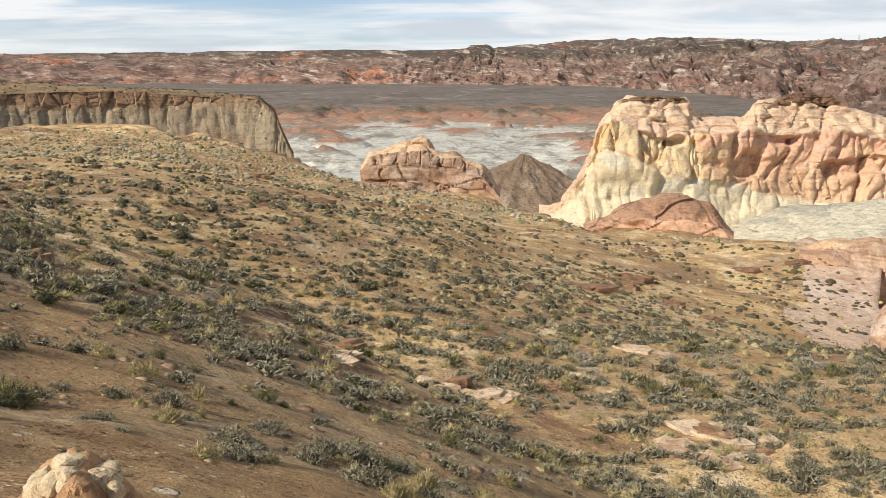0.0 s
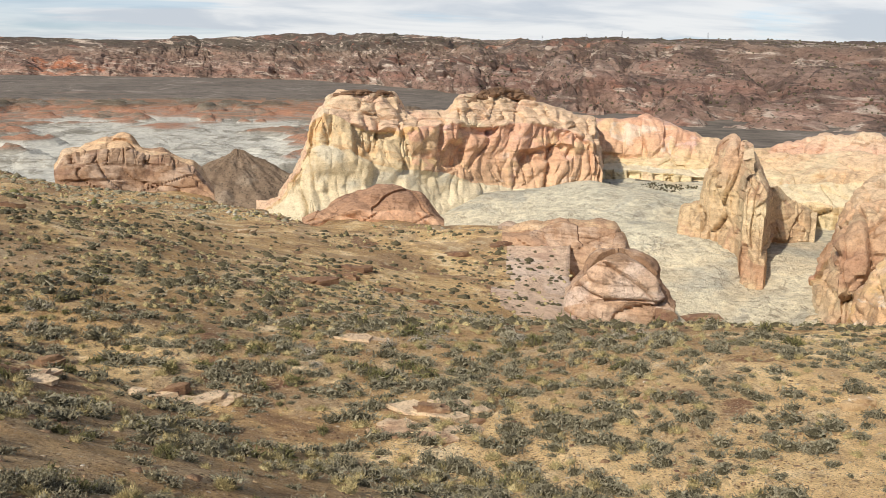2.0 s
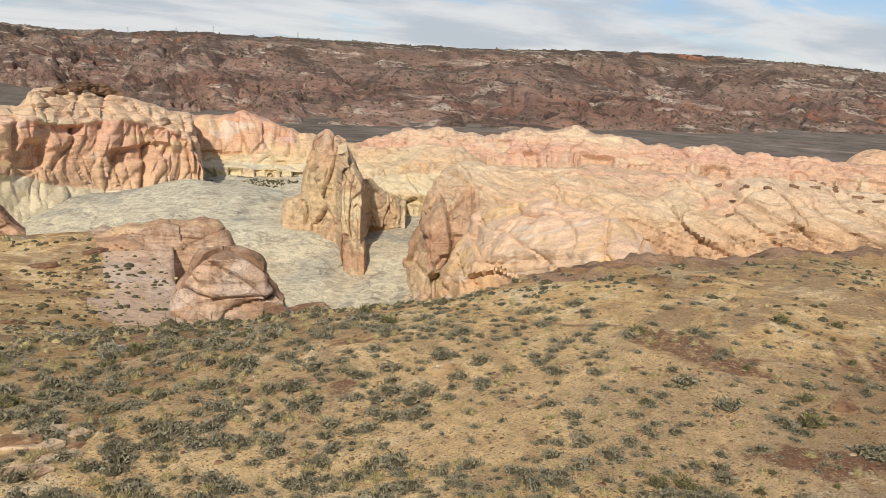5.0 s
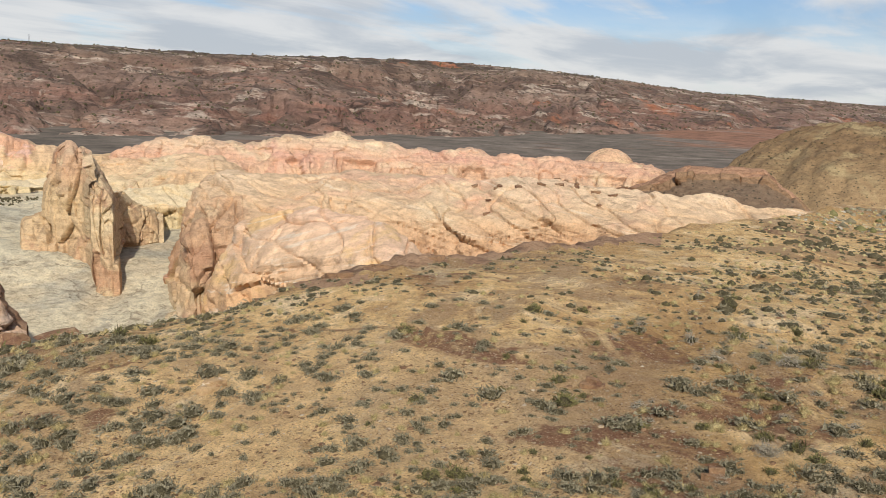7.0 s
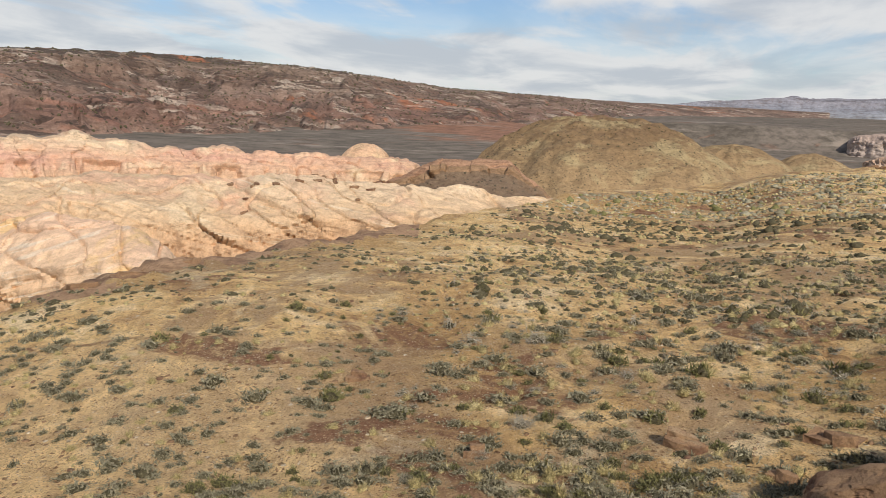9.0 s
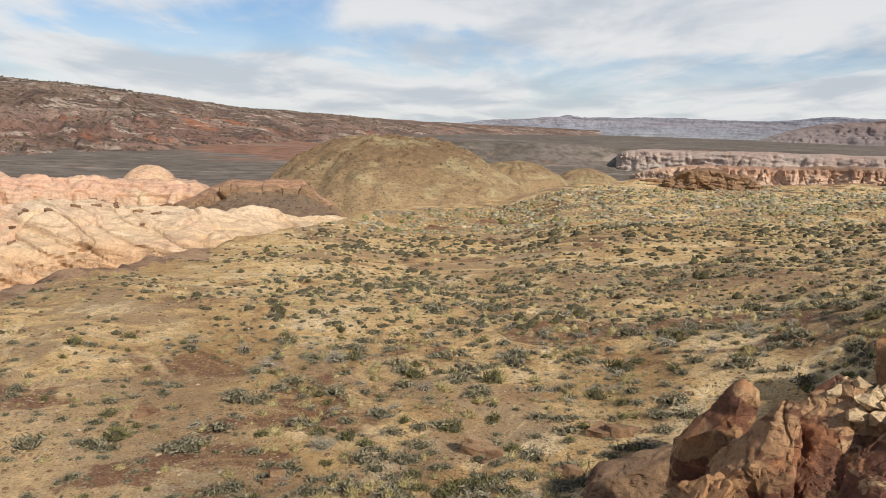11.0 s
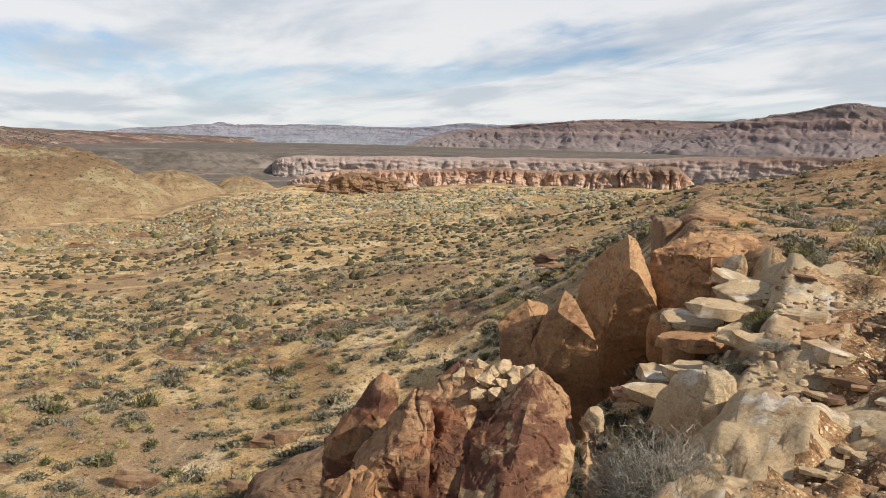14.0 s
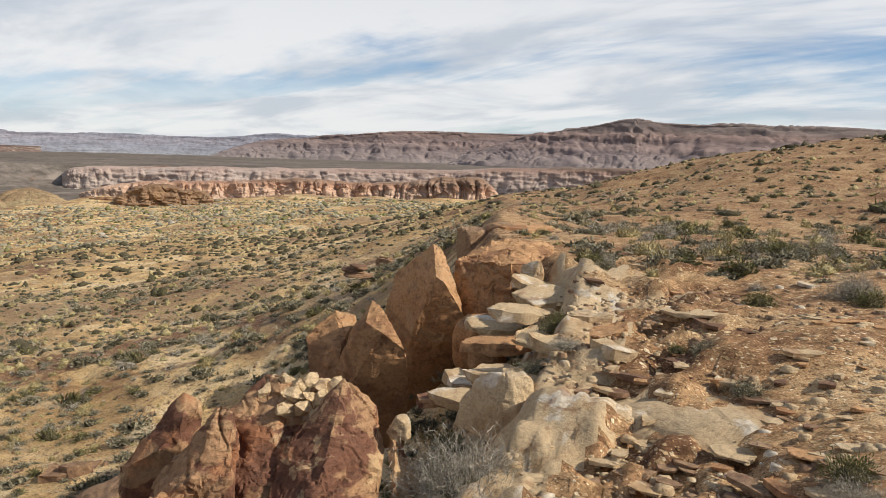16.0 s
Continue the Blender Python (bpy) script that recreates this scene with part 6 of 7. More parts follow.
    for k, (dx, dz, w) in enumerate(((0, 0, 1.1), (0.1, 0.16, 0.9), (-0.05, 0.30, 0.7))):
        rock("rock_slab", 25.1 + dx, -17.5, -4.25 + dz, (w, 0.7, 0.2), random_planes(random.Random(50 + k), 7, 0.3, True), SLAB_ROCK, "dark plate in a small stack on the slope", 120, (0, 4), 3, 0.05, 40 + k, "rock slab", group="stacked plates")
    # rounded pale rock of the bench
    rock("boulder", 4.02, -7.48, -2.10, (2.3, 1.5, 1.05), [(-0.8, -0.3, 0.5, 0.42), (0, -0.86, 0.5, 0.40), (0.1, 0.1, 1, 0.38), (1, 0, 0.4, 0.5), (0, 1, 0.2, 0.5), (0, 0, -1, 0.5), (-0.4, 0, 1, 0.40), (0.5, -0.3, 0.9, 0.42)],
         PALE_ROCK, "broad rounded pale sandstone hump with white crust", level=6, rough=0.022, seed=32, soft=9, chips_off=6, grain=0.4)
    rock("boulder", 6.19, -6.67, -2.12, (0.52, 0.5, 0.75), [(-0.7, -0.6, 0.4, 0.40), (0.4, -0.8, 0.4, 0.42), (0, 0.1, 1, 0.42), (1, 0, 0.2, 0.46), (0, 1, 0.2, 0.5), (0, 0, -1, 0.5)],
         PALE_ROCK, "rounded pale sandstone boulder split by cracks", level=5, rough=0.05, seed=33, soft=10)
    rock("boulder", 6.02, -7.2, -2.20, (0.46, 0.5, 0.5), random_planes(random.Random(14), 6, 0.2, False), PALE_ROCK, "smaller rounded pale sandstone boulder", level=5, rough=0.05, seed=35, soft=10)
    rock("boulder", 6.95, -5.85, -2.62, (0.22, 0.22, 0.24), random_planes(random.Random(15), 6, 0.2, False), PALE_ROCK, "small pale boulder beside the varnished crest", level=4, rough=0.05, seed=36)
    # layered steps between the boulders and the bench
    rng = random.Random(21)
    for x, y, z, w, mat in ((6.61, -7.3, -2.26, 0.5, PALE_ROCK), (6.58, -7.9, -2.20, 0.6, PALE_ROCK), (6.48, -8.56, -2.04, 0.6, TAN_BOULDER), (7.23, -8.2, -2.05, 0.75, PALE_ROCK), (6.95, -8.7, -2.0, 0.5, PALE_ROCK), (8.32, -9.0, -1.98, 0.9, PALE_ROCK), (8.17, -8.35, -2.3, 0.8, TAN_BOULDER), (5.44, -7.75, -2.18, 0.5, SLAB_ROCK), (7.0, -6.82, -2.5, 0.6, PALE_ROCK), (7.35, -6.71, -2.56, 0.5, BOULDER),
                            (7.26, -7.49, -2.38, 0.7, PALE_ROCK), (8.85, -9.9, -1.9, 0.9, PALE_ROCK), (7.8, -7.6, -2.6, 0.7, PALE_ROCK), (9.2, -9.2, -2.35, 0.7, PALE_ROCK), (5.9, -7.9, -2.1, 0.45, PALE_ROCK), (5.2, -8.2, -2.05, 0.4, SLAB_ROCK), (9.6, -10.6, -1.9, 0.8, PALE_ROCK), (4.2, -7.9, -2.1, 0.6, SLAB_ROCK)):
        z = max(z + 0.02, float(land(np.array([x]), np.array([y]))[0]) + rng.uniform(0.08, 0.18)) if mat is not SLAB_ROCK else float(land(np.array([x]), np.array([y]))[0]) + 0.1
        plate("rock_slab", x, y, z - 0.15, w * 1.5, w * rng.uniform(0.9, 1.25), rng.uniform(0.10, 0.17) * (0.5 if mat is SLAB_ROCK else 1.0), mat, "flat broken sandstone step on the ledge", rng, "rock slab", "ledge steps", (rng.uniform(-6, 6), rng.uniform(-6, 6)), rng.uniform(0, 360), int(x * 70))
    # thin plates lying about the bench
    for az, r, w in ((147.8, 11.2, 1.05), (148.9, 10.7, 0.6), (147.6, 9.0, 0.72), (145.6, 9.2, 0.36), (146.9, 9.6, 0.30), (141.5, 12.7, 0.40), (154.0, 9.5, 0.53), (154.0, 13.3, 0.36), (143.3, 8.5, 0.34), (150.8, 7.7, 0.42), (152.6, 8.3, 0.32), (146.0, 8.4, 0.4), (156.4, 10.8, 0.45), (148.3, 7.6, 0.36), (151.9, 7.0, 0.5), (145.2, 7.4, 0.35), (154.9, 7.4, 0.4), (149.2, 6.7, 0.5), (153.6, 6.9, 0.4)):
        x, y = polar(az, r)
        plate("stone_plate", x, y, float(land(np.array([x]), np.array([y]))[0]) + 0.02, w * 1.1, w * rng.uniform(0.5, 0.85), rng.uniform(0.035, 0.06), rng.choice([SLAB_ROCK, TAN_BOULDER, PALE_ROCK]), "thin flat sandstone plate lying on the gravel", rng, "stone", "stone plates on the bench", (rng.uniform(-3, 3), rng.uniform(-3, 3)), rng.uniform(0, 360), int(az * 5))
    for k in range(120):
        az, r = rng.uniform(139, 160), rng.uniform(5.4, 9.5) if k < 80 else rng.uniform(9, 15)
        x, y = polar(az, r)
        if edge_out(x, y)[0] > -0.3:
            continue
        w = rng.uniform(0.10, 0.34)
        plate("stone_plate", x, y, float(land(np.array([x]), np.array([y]))[0]) + 0.008, w, w * rng.uniform(0.5, 0.85), rng.uniform(0.02, 0.04), rng.choice([SLAB_ROCK, TAN_BOULDER, PALE_ROCK, PALE_ROCK]), "thin flat sandstone plate lying on the gravel", rng, "stone", "stone plates on the bench", (rng.uniform(-5, 5), rng.uniform(-5, 5)), rng.uniform(0, 360), k)
    # the rock at the ledge's other end
    rock("boulder", -1.2, 2.5, -1.24, (0.62, 0.5, 1.0), [(-0.62, -0.1, 0.75, 0.36), (0.66, -0.1, 0.72, 0.36), (0, -1, 0.2, 0.45), (1, 0, 0, 0.5), (-1, 0, 0, 0.5), (0, 1, 0.1, 0.5), (0, 0, -1, 0.5), (0, 0, 1, 0.46)],
         TAN_BOULDER, "orange boulder with a crusty pale top", -26, level=6, rough=0.05, seed=41, soft=12)
    rng = random.Random(6)
    for k in range(11):
        w = rng.uniform(0.06, 0.12)
        t = rng.uniform(-1, 1)
        rock("rock_chunk", -1.2 + 0.13 * t, 2.48 + 0.06 * t + rng.uniform(-0.05, 0.08), -1.20 - 0.08 * abs(t) + rng.uniform(-0.03, 0.015), (w, w, w * 0.9), random_planes(rng, 6, 0.3, False), CRUST, "knobbly ochre crust on the orange boulder", rng.uniform(0, 360), (0, 0), 3, 0.09, k + 60, "rock", group="cream crust on the boulder", soft=8)


bench_boulders()


PALE_BEDS = [(-0.3, 23.8, 2.6, 1.0), (19.0, 21.9, 2.4, 1.2), (-7.5, 22.7, 2.0, 0.8), (1.9, 24.0, 2.2, 0.9), (20.0, 23.0, 2.4, 1.1), (15.2, 31.6, 2.6, 1.2), (21.3, 21.5, 2.0, 1.0)]


def slope_slabs():
    rng = random.Random(31)
    note = "brown sandstone slab half buried in the slope"
    for az, r, w, d in ((10.6, 57, 5.5, 1.8), (-26.6, 20.7, 0.9, 0.7), (-7.0, 25, 1.3, 0.7), (0.6, 24.4, 1.4, 0.7), (19.3, 23.2, 1.5, 0.8), (22.4, 22.4, 1.0, 0.6), (107.3, 22, 1.6, 0.9), (98.2, 20.6, 1.3, 0.7), (104.5, 19.2, 0.9, 0.6), (37.7, 45, 2.6, 0.9), (39.0, 44, 3.4, 1.6), (36.2, 47, 1.6, 1.2), (43.0, 46, 3.0, 1.2), (34.0, 48, 3.2, 1.4),
                        (28.2, 41, 1.0, 0.5), (16.0, 60, 2.4, 1.2), (13.0, 66, 2.6, 1.4), (18.6, 58, 2.0, 1.2), (6.0, 84, 3.0, 1.4), (-8.6, 70, 3.0, 1.2), (-10.5, 62, 2.4, 1.0), (-13.0, 110, 5.0, 1.8), (-17.5, 120, 6.0, 2.0), (56.5, 40, 2.4, 1.2), (59.5, 41, 2.8, 1.3), (54.0, 43, 2.2, 1.2), (63.0, 44, 2.4, 1.2), (50.6, 46, 2.6, 1.4),
                        (93.4, 112, 4.0, 2.0), (95.0, 114, 3.6, 1.8), (92.2, 116, 3.0, 1.8), (97.0, 120, 4.2, 1.8), (127.0, 36, 1.3, 0.8), (75.0, 25, 0.9, 0.5), (48.0, 25.5, 1.2, 0.6), (84.0, 19.5, 0.8, 0.5), (13.5, 70, 3.6, 1.8), (20.5, 88, 4.0, 2.0), (24.0, 92, 4.2, 2.0), (66.0, 52, 2.2, 1.0), (72.0, 62, 2.6, 1.2), (108.0, 158, 6.0, 2.5), (112.0, 160, 5.0, 2.4), (107.0, 165, 4.0, 2.0)):
        x, y = polar(az, r)
        z = float(land(np.array([x]), np.array([y]))[0])
        mat = SLAB_ROCK if rng.random() < 0.85 else PALE_ROCK
        for k, (dx, dz, q) in enumerate(((0, 0.05, 1.0), (rng.uniform(-0.25, 0.25), 0.30, rng.uniform(0.5, 0.8)))):
            h = 0.22 + 0.05 * w
            plate("rock_slab", x + dx * w, y + 0.2 * dx * w, z + dz * h * 1.6, w * q, d * q, h, mat, note, rng, "rock slab", "slabs on the slope", (rng.uniform(-9, 5), rng.uniform(-8, 8)), -az + rng.uniform(-25, 25), int(r * 9 + az + k))
    # pale bedrock that shows through the sand
    for az, r, w, d in PALE_BEDS:
        x, y = polar(az, r)
        for k in range(3):
            dx, dy = rng.uniform(-0.5, 0.5) * w, rng.uniform(-0.5, 0.5) * d
            z = float(land(np.array([x + dx]), np.array([y + dy]))[0])
            plate("rock_slab", x + dx, y + dy, z - 0.02, w * rng.uniform(0.6, 1.0), d * rng.uniform(0.7, 1.0), 0.18, PALE_BED, "pale flat bedrock showing through the sand", rng, "rock slab", "pale bedrock on the slope", (rng.uniform(-5, 5), rng.uniform(-5, 5)), -az + rng.uniform(-25, 25), int(r * 7 + az + k))
    # the dark slab that juts over the canyon rim
    stone("rock_slab", 37.9, 58.5, (3.4, 1.2, 0.45), random_planes(random.Random(3), 8, 0.3, True), SLAB_ROCK, "dark flat slab jutting over the canyon rim", -16.9, 36, (0, -8), 4, 0.04, 5, 0.0, "rock slab")
    stone("boulder", 35.4, 58.8, (1.6, 1.2, 1.3), random_planes(random.Random(5), 6, 0.3, False), SLAB_ROCK, "dark block beside the jutting slab", -17.6, 36, level=4, rough=0.05, seed=9, sink=0.0)
    # dark plates fallen on the pale ridge
    rng = random.Random(77)
    shelf = bpy.data.objects["sandstone_ridge.001"]
    for k in range(22):
        az, r, w = rng.uniform(65, 76), rng.uniform(112, 130), rng.uniform(0.7, 2.0)
        x, y = polar(az, r)
        hit, place, normal, index = shelf.ray_cast(Vector((x, y, 50)), Vector((0, 0, -1)))
        if hit:
            plate("rock_slab", x, y, place.z + 0.08, w, w * rng.uniform(0.5, 0.8), rng.uniform(0.3, 0.5), SLAB_ROCK, "dark brown fallen slab on pale slickrock", rng, "rock slab", "fallen slabs on the pale ridge", (rng.uniform(-15, 15), rng.uniform(-15, 15)), rng.uniform(0, 360), k)


slope_slabs()

# ---- plants ----


def tufts(rng, count, spread, height, length, width, lift, inner, wild, leaf):
    """Small leaves or stems set over a low dome, pointing outwards: vertex and face arrays. leaf: four corners each, else three."""
    a = rng.uniform(0, 2 * math.pi, count)
    el = np.arcsin(np.clip(rng.uniform(lift, 1.0, count), -1, 1))
    d = np.stack([np.cos(a) * np.cos(el), np.sin(a) * np.cos(el), np.sin(el)], -1)
    lobes = 1 + 0.20 * np.sin(3 * a + rng.uniform(0, 6)) * np.cos(el) + 0.14 * np.sin(7 * a + 5 * el + rng.uniform(0, 6))
    tip = d * np.array([spread, spread, height]) * (lobes * rng.uniform(inner, 1.08, count))[:, None]
    way = d + wild * rng.normal(size=(count, 3)) + np.array([0, 0, 0.25])
    way *= (length * rng.uniform(0.7, 1.3, count) / np.linalg.norm(way, axis=1))[:, None]
    root = tip - way
    root[:, 2] = np.maximum(root[:, 2], -0.01)
    side = np.cross(way, rng.normal(size=(count, 3)))
    side /= np.linalg.norm(side, axis=1, keepdims=True) + 1e-9
    w = width * rng.uniform(0.6, 1.4, count)[:, None]
    if leaf:
        mid = root + (tip - root) * 0.55
        v = np.stack([root, mid - side * w, tip, mid + side * w], 1).reshape(-1, 3)
    else:
        v = np.stack([root - side * w, root + side * w, tip], 1).reshape(-1, 3)
    v[:, 2] = np.maximum(v[:, 2], -0.03)
    k = 4 if leaf else 3
    return v, np.arange(count * k).reshape(-1, k)


def dome(rng, spread, height, level=2):
    """The dense heart of a shrub: a lumpy half ball."""
    d, faces = BALLS[level]
    keep = d[:, 2] > -0.6
    o = rng.uniform(0, 50)
    lump = 0.22 * vnoise(d[:, 0] * 2.2 + o, d[:, 1] * 2.2, d[:, 2] * 2.2, 7) + (0.16 * vnoise(d[:, 0] * 6 + o, d[:, 1] * 6, d[:, 2] * 6, 8) if level > 1 else 0.1 * rng.normal(size=len(d)))
    v = d * np.array([spread, spread, height]) * (1 + lump)[:, None]
    v[:, 2] = np.maximum(v[:, 2], -0.05)
    return v, [f for f in faces if level == 1 or keep[f].all()]


def plant_kind(kind, rng, n, leaf=False):
    """Foliage of one plant, one unit (a metre) across."""
    size = min(2.4 / n ** 0.5, 0.24)
    if kind == "sagebrush":
        return tufts(rng, n, 0.55, 0.36, size, 0.19 * size, -0.05, 0.70, 0.60, leaf)
    if kind == "green_brush":
        return tufts(rng, n, 0.48, 0.50, 1.3 * size, 0.15 * size, 0.0, 0.66, 0.40, leaf)
    if kind == "dry_brush":
        return tufts(rng, n, 0.52, 0.46, min(0.4, 3.2 * size), 0.06 * size, 0.0, 0.5, 0.6, leaf)
    return tufts(rng, n, 0.44, 0.52, min(0.42, 2.4 * size), 0.11 * size, 0.05, 0.76, 0.22, leaf)


HEART = {"sagebrush": (0.45, 0.31), "green_brush": (0.38, 0.40), "dry_brush": (0.28, 0.26), "grass_clump": (0.33, 0.42)}
LEAVES = {"sagebrush": SAGE, "green_brush": GREEN, "dry_brush": GREY_TWIG, "grass_clump": STRAW}
NOTES = {"sagebrush": "low grey-green sagebrush on the sand", "green_brush": "upright green desert shrub", "dry_brush": "dry grey leafless desert shrub", "grass_clump": "straw-coloured dry bunch grass"}
SORT = {"sagebrush": "shrub", "green_brush": "shrub", "dry_brush": "shrub", "grass_clump": "grass"}


def plain_mesh(name, v, f, *mats, pick=None):
    """A mesh of triangles or quads from arrays; pick gives each face its material's place."""
    v = np.asarray(v, np.float32)
    counts = np.array([len(q) for q in f], np.int32)
    corners = np.concatenate([np.asarray(q, np.int32) for q in f]) if len(set(counts.tolist())) > 1 else np.asarray(f, np.int32).ravel()
    me = bpy.data.meshes.new(name)
    me.vertices.add(len(v))
    me.vertices.foreach_set("co", v.ravel())
    me.loops.add(len(corners))
    me.loops.foreach_set("vertex_index", corners)
    me.polygons.add(len(counts))
    me.polygons.foreach_set("loop_start", np.concatenate([[0], np.cumsum(counts)[:-1]]).astype(np.int32))
    if pick is not None:
        me.polygons.foreach_set("material_index", np.asarray(pick, np.int32))
    for mat in mats:
        me.materials.append(mat)
    me.update(calc_edges=True)
    return me


def plant_model(kind, n, seed):
    """The meshes of a plant: foliage and a core dome, in shrubs painted dark as their shaded inside."""
    rng = np.random.default_rng(seed)
    leaf = plain_mesh("foliage", *plant_kind(kind, rng, n, n > 900), LEAVES[kind])
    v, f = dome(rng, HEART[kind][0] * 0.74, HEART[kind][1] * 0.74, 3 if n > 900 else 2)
    # shrub cores are coloured dark for the shade inside, grass stays straw
    core = plain_mesh("inner_growth", v, f, STRAW if kind == "grass_clump" else BRUSH_SHADE)
    return leaf, core


def put_plant(kind, model, x, y, z, size, turn, tall=1.0, label=""):
    root = new(kind)
    root.empty_display_size = 0.1
    root.matrix_world = pose(x, y, z, 0, 0, turn) @ Matrix.Diagonal((size, size, size * tall, 1))
    for name, me in zip(("foliage", "inner_growth"), model):
        part = new(name, me)
        part.parent = root
    return tagged(root, label or NOTES[kind], SORT[kind], {"sagebrush": "sagebrush on the slope", "green_brush": "green shrubs on the slope", "dry_brush": "dry shrubs on the slope", "grass_clump": "bunch grass on the slope"}[kind])


def scatter():
    rng = np.random.default_rng(12)
    n = 112000
    az = rng.uniform(-34, 160, n)
    r = np.where(rng.random(n) < 0.22, np.sqrt(rng.uniform(5.5 ** 2, 62 ** 2, n)), np.sqrt(rng.uniform(62 ** 2, 185 ** 2, n)))
    close = rng.random(n) < 0.035
    r = np.where(close, np.sqrt(rng.uniform(5.5 ** 2, 19 ** 2, n)), r)
    x, y = r * np.sin(np.radians(az)), r * np.cos(np.radians(az))
    e, w = edge_out(x, y)
    ok = (r < rim_at(az) * 0.97) & (e > 0.7)
    # plants gather in bands and thin out on bare sand
    dens = 0.44 + 0.62 * fbm(x / 11, y / 11, 0 * x, 3, 91) + 0.35 * vnoise(x / 3.5, y / 3.5, 0 * x, 93)
    dens = dens + 1.0 * np.exp(-((x - 10) ** 2 / 260 + (y - 30) ** 2 / 300)) - 0.25 * np.exp(-((x - 15) ** 2 / 200 + (y - 13) ** 2 / 120))
    dens = dens + 0.35 * smooth((8 - az) / 12) * smooth((r - 30) / 30) + 0.2 * smooth((12 - az) / 12) + 0.45 * smooth((az - 74) / 20) + 0.2 * smooth((az - 38) / 8) * smooth((82 - az) / 8) - 0.06 * smooth((30 - az) / 10)
    ok &= rng.random(n) < np.clip(dens, 0.08, 1.0)
    bench = (e < -0.5) & (r > 13) & (r < 90) & (rng.random(n) < 0.36)
    ok |= bench & (az > 130)
    x, y, r, az = x[ok], y[ok], r[ok], az[ok]
    z = land(x, y)
    m = len(x)
    pick = rng.random(m) + 0.25 * vnoise(x / 18, y / 18, 0 * x, 95)
    kinds = np.where(pick < 0.52, 0, np.where(pick < 0.82, 3, np.where(pick < 0.93, 1, 2)))
    size = np.clip(np.exp(rng.normal(-1.0, 0.46, m)), 0.13, 1.15) * (1.12 + 0.4 * np.exp(-((x - 10) ** 2 / 260 + (y - 30) ** 2 / 300)) + 0.15 * smooth((r - 50) / 40))
    size = np.where(kinds == 3, np.minimum(size * 0.85, 0.62), size)
    size = size * (1 - 0.2 * smooth((az - 36) / 10) + 0.28 * smooth((az - 76) / 12)) * (1 - 0.35 * smooth((17 - r) / 6))
    size = np.minimum(size, 0.26 + 0.028 * r)
    turn = rng.uniform(0, 360, m)
    names = ["sagebrush", "green_brush", "dry_brush", "grass_clump"]
    order = np.argsort(r)
    limits = {0: 298, 3: 260, 1: 140, 2: 90}
    near = np.zeros(m, bool)
    for k, lim in limits.items():
        idx = [i for i in order if kinds[i] == k][:lim]
        near[idx] = True
        models = [plant_model(names[k], 620, 100 + 10 * k + j) for j in range(4)]
        for i in idx:
            put_plant(names[k], models[int(rng.integers(4))], x[i], y[i], z[i] - 0.02, size[i], turn[i], rng.uniform(0.75, 1.2))
    # the rest of the slope's plants, too many to count
    for k in range(4):
        far = np.nonzero((kinds == k) & ~near)[0]
        vs, fs, who, base = [], [], [], 0
        grades = []
        for blades, level, fill in ((120, 1, 0.72), (36, 1, 0.80), (8, 1, 0.95), (0, 1, 1.1)):
            shapes = []
            for j in range(6):
                g = np.random.default_rng(300 + 10 * k + j)
                v2, f2 = dome(g, HEART[names[k]][0] * fill, HEART[names[k]][1] * fill, level)
                if not blades:
                    shapes.append((v2, np.array(f2), np.zeros(len(f2))))
                    continue
                v1, f1 = plant_kind(names[k], g, blades)
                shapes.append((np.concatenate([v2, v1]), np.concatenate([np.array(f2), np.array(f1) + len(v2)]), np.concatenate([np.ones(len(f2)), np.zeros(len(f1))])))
            grades.append(shapes)
        for i in far:
            v1, f1, w1 = grades[0 if r[i] < 34 else 1 if r[i] < 62 else 2 if r[i] < 100 else 3][int(rng.integers(6))]
            c, s = math.cos(turn[i]), math.sin(turn[i])
            q = v1 * size[i] * np.array([1.15, rng.uniform(0.7, 1.1), rng.uniform(0.7, 1.1)])
            vs.append(np.stack([x[i] + c * q[:, 0] - s * q[:, 1], y[i] + s * q[:, 0] + c * q[:, 1], z[i] - 0.02 + q[:, 2]], -1))
            fs.append(f1 + base)
            who.append(w1)
            base += len(v1)
        if vs:
            # shrub cores take the painted inner shade, grass cores straw
            ob = new("desert_shrubs", plain_mesh("desert_shrubs", np.concatenate(vs), np.concatenate(fs), LEAVES[names[k]], STRAW if k == 3 else BRUSH_SHADE, pick=np.concatenate(who)))
            tagged(ob, "many small " + {0: "grey-green sagebrush", 1: "green shrubs", 2: "dry grey shrubs", 3: "straw-coloured grass clumps"}[k] + " dotting the slopes", "shrubs", kind="stuff")


scatter()


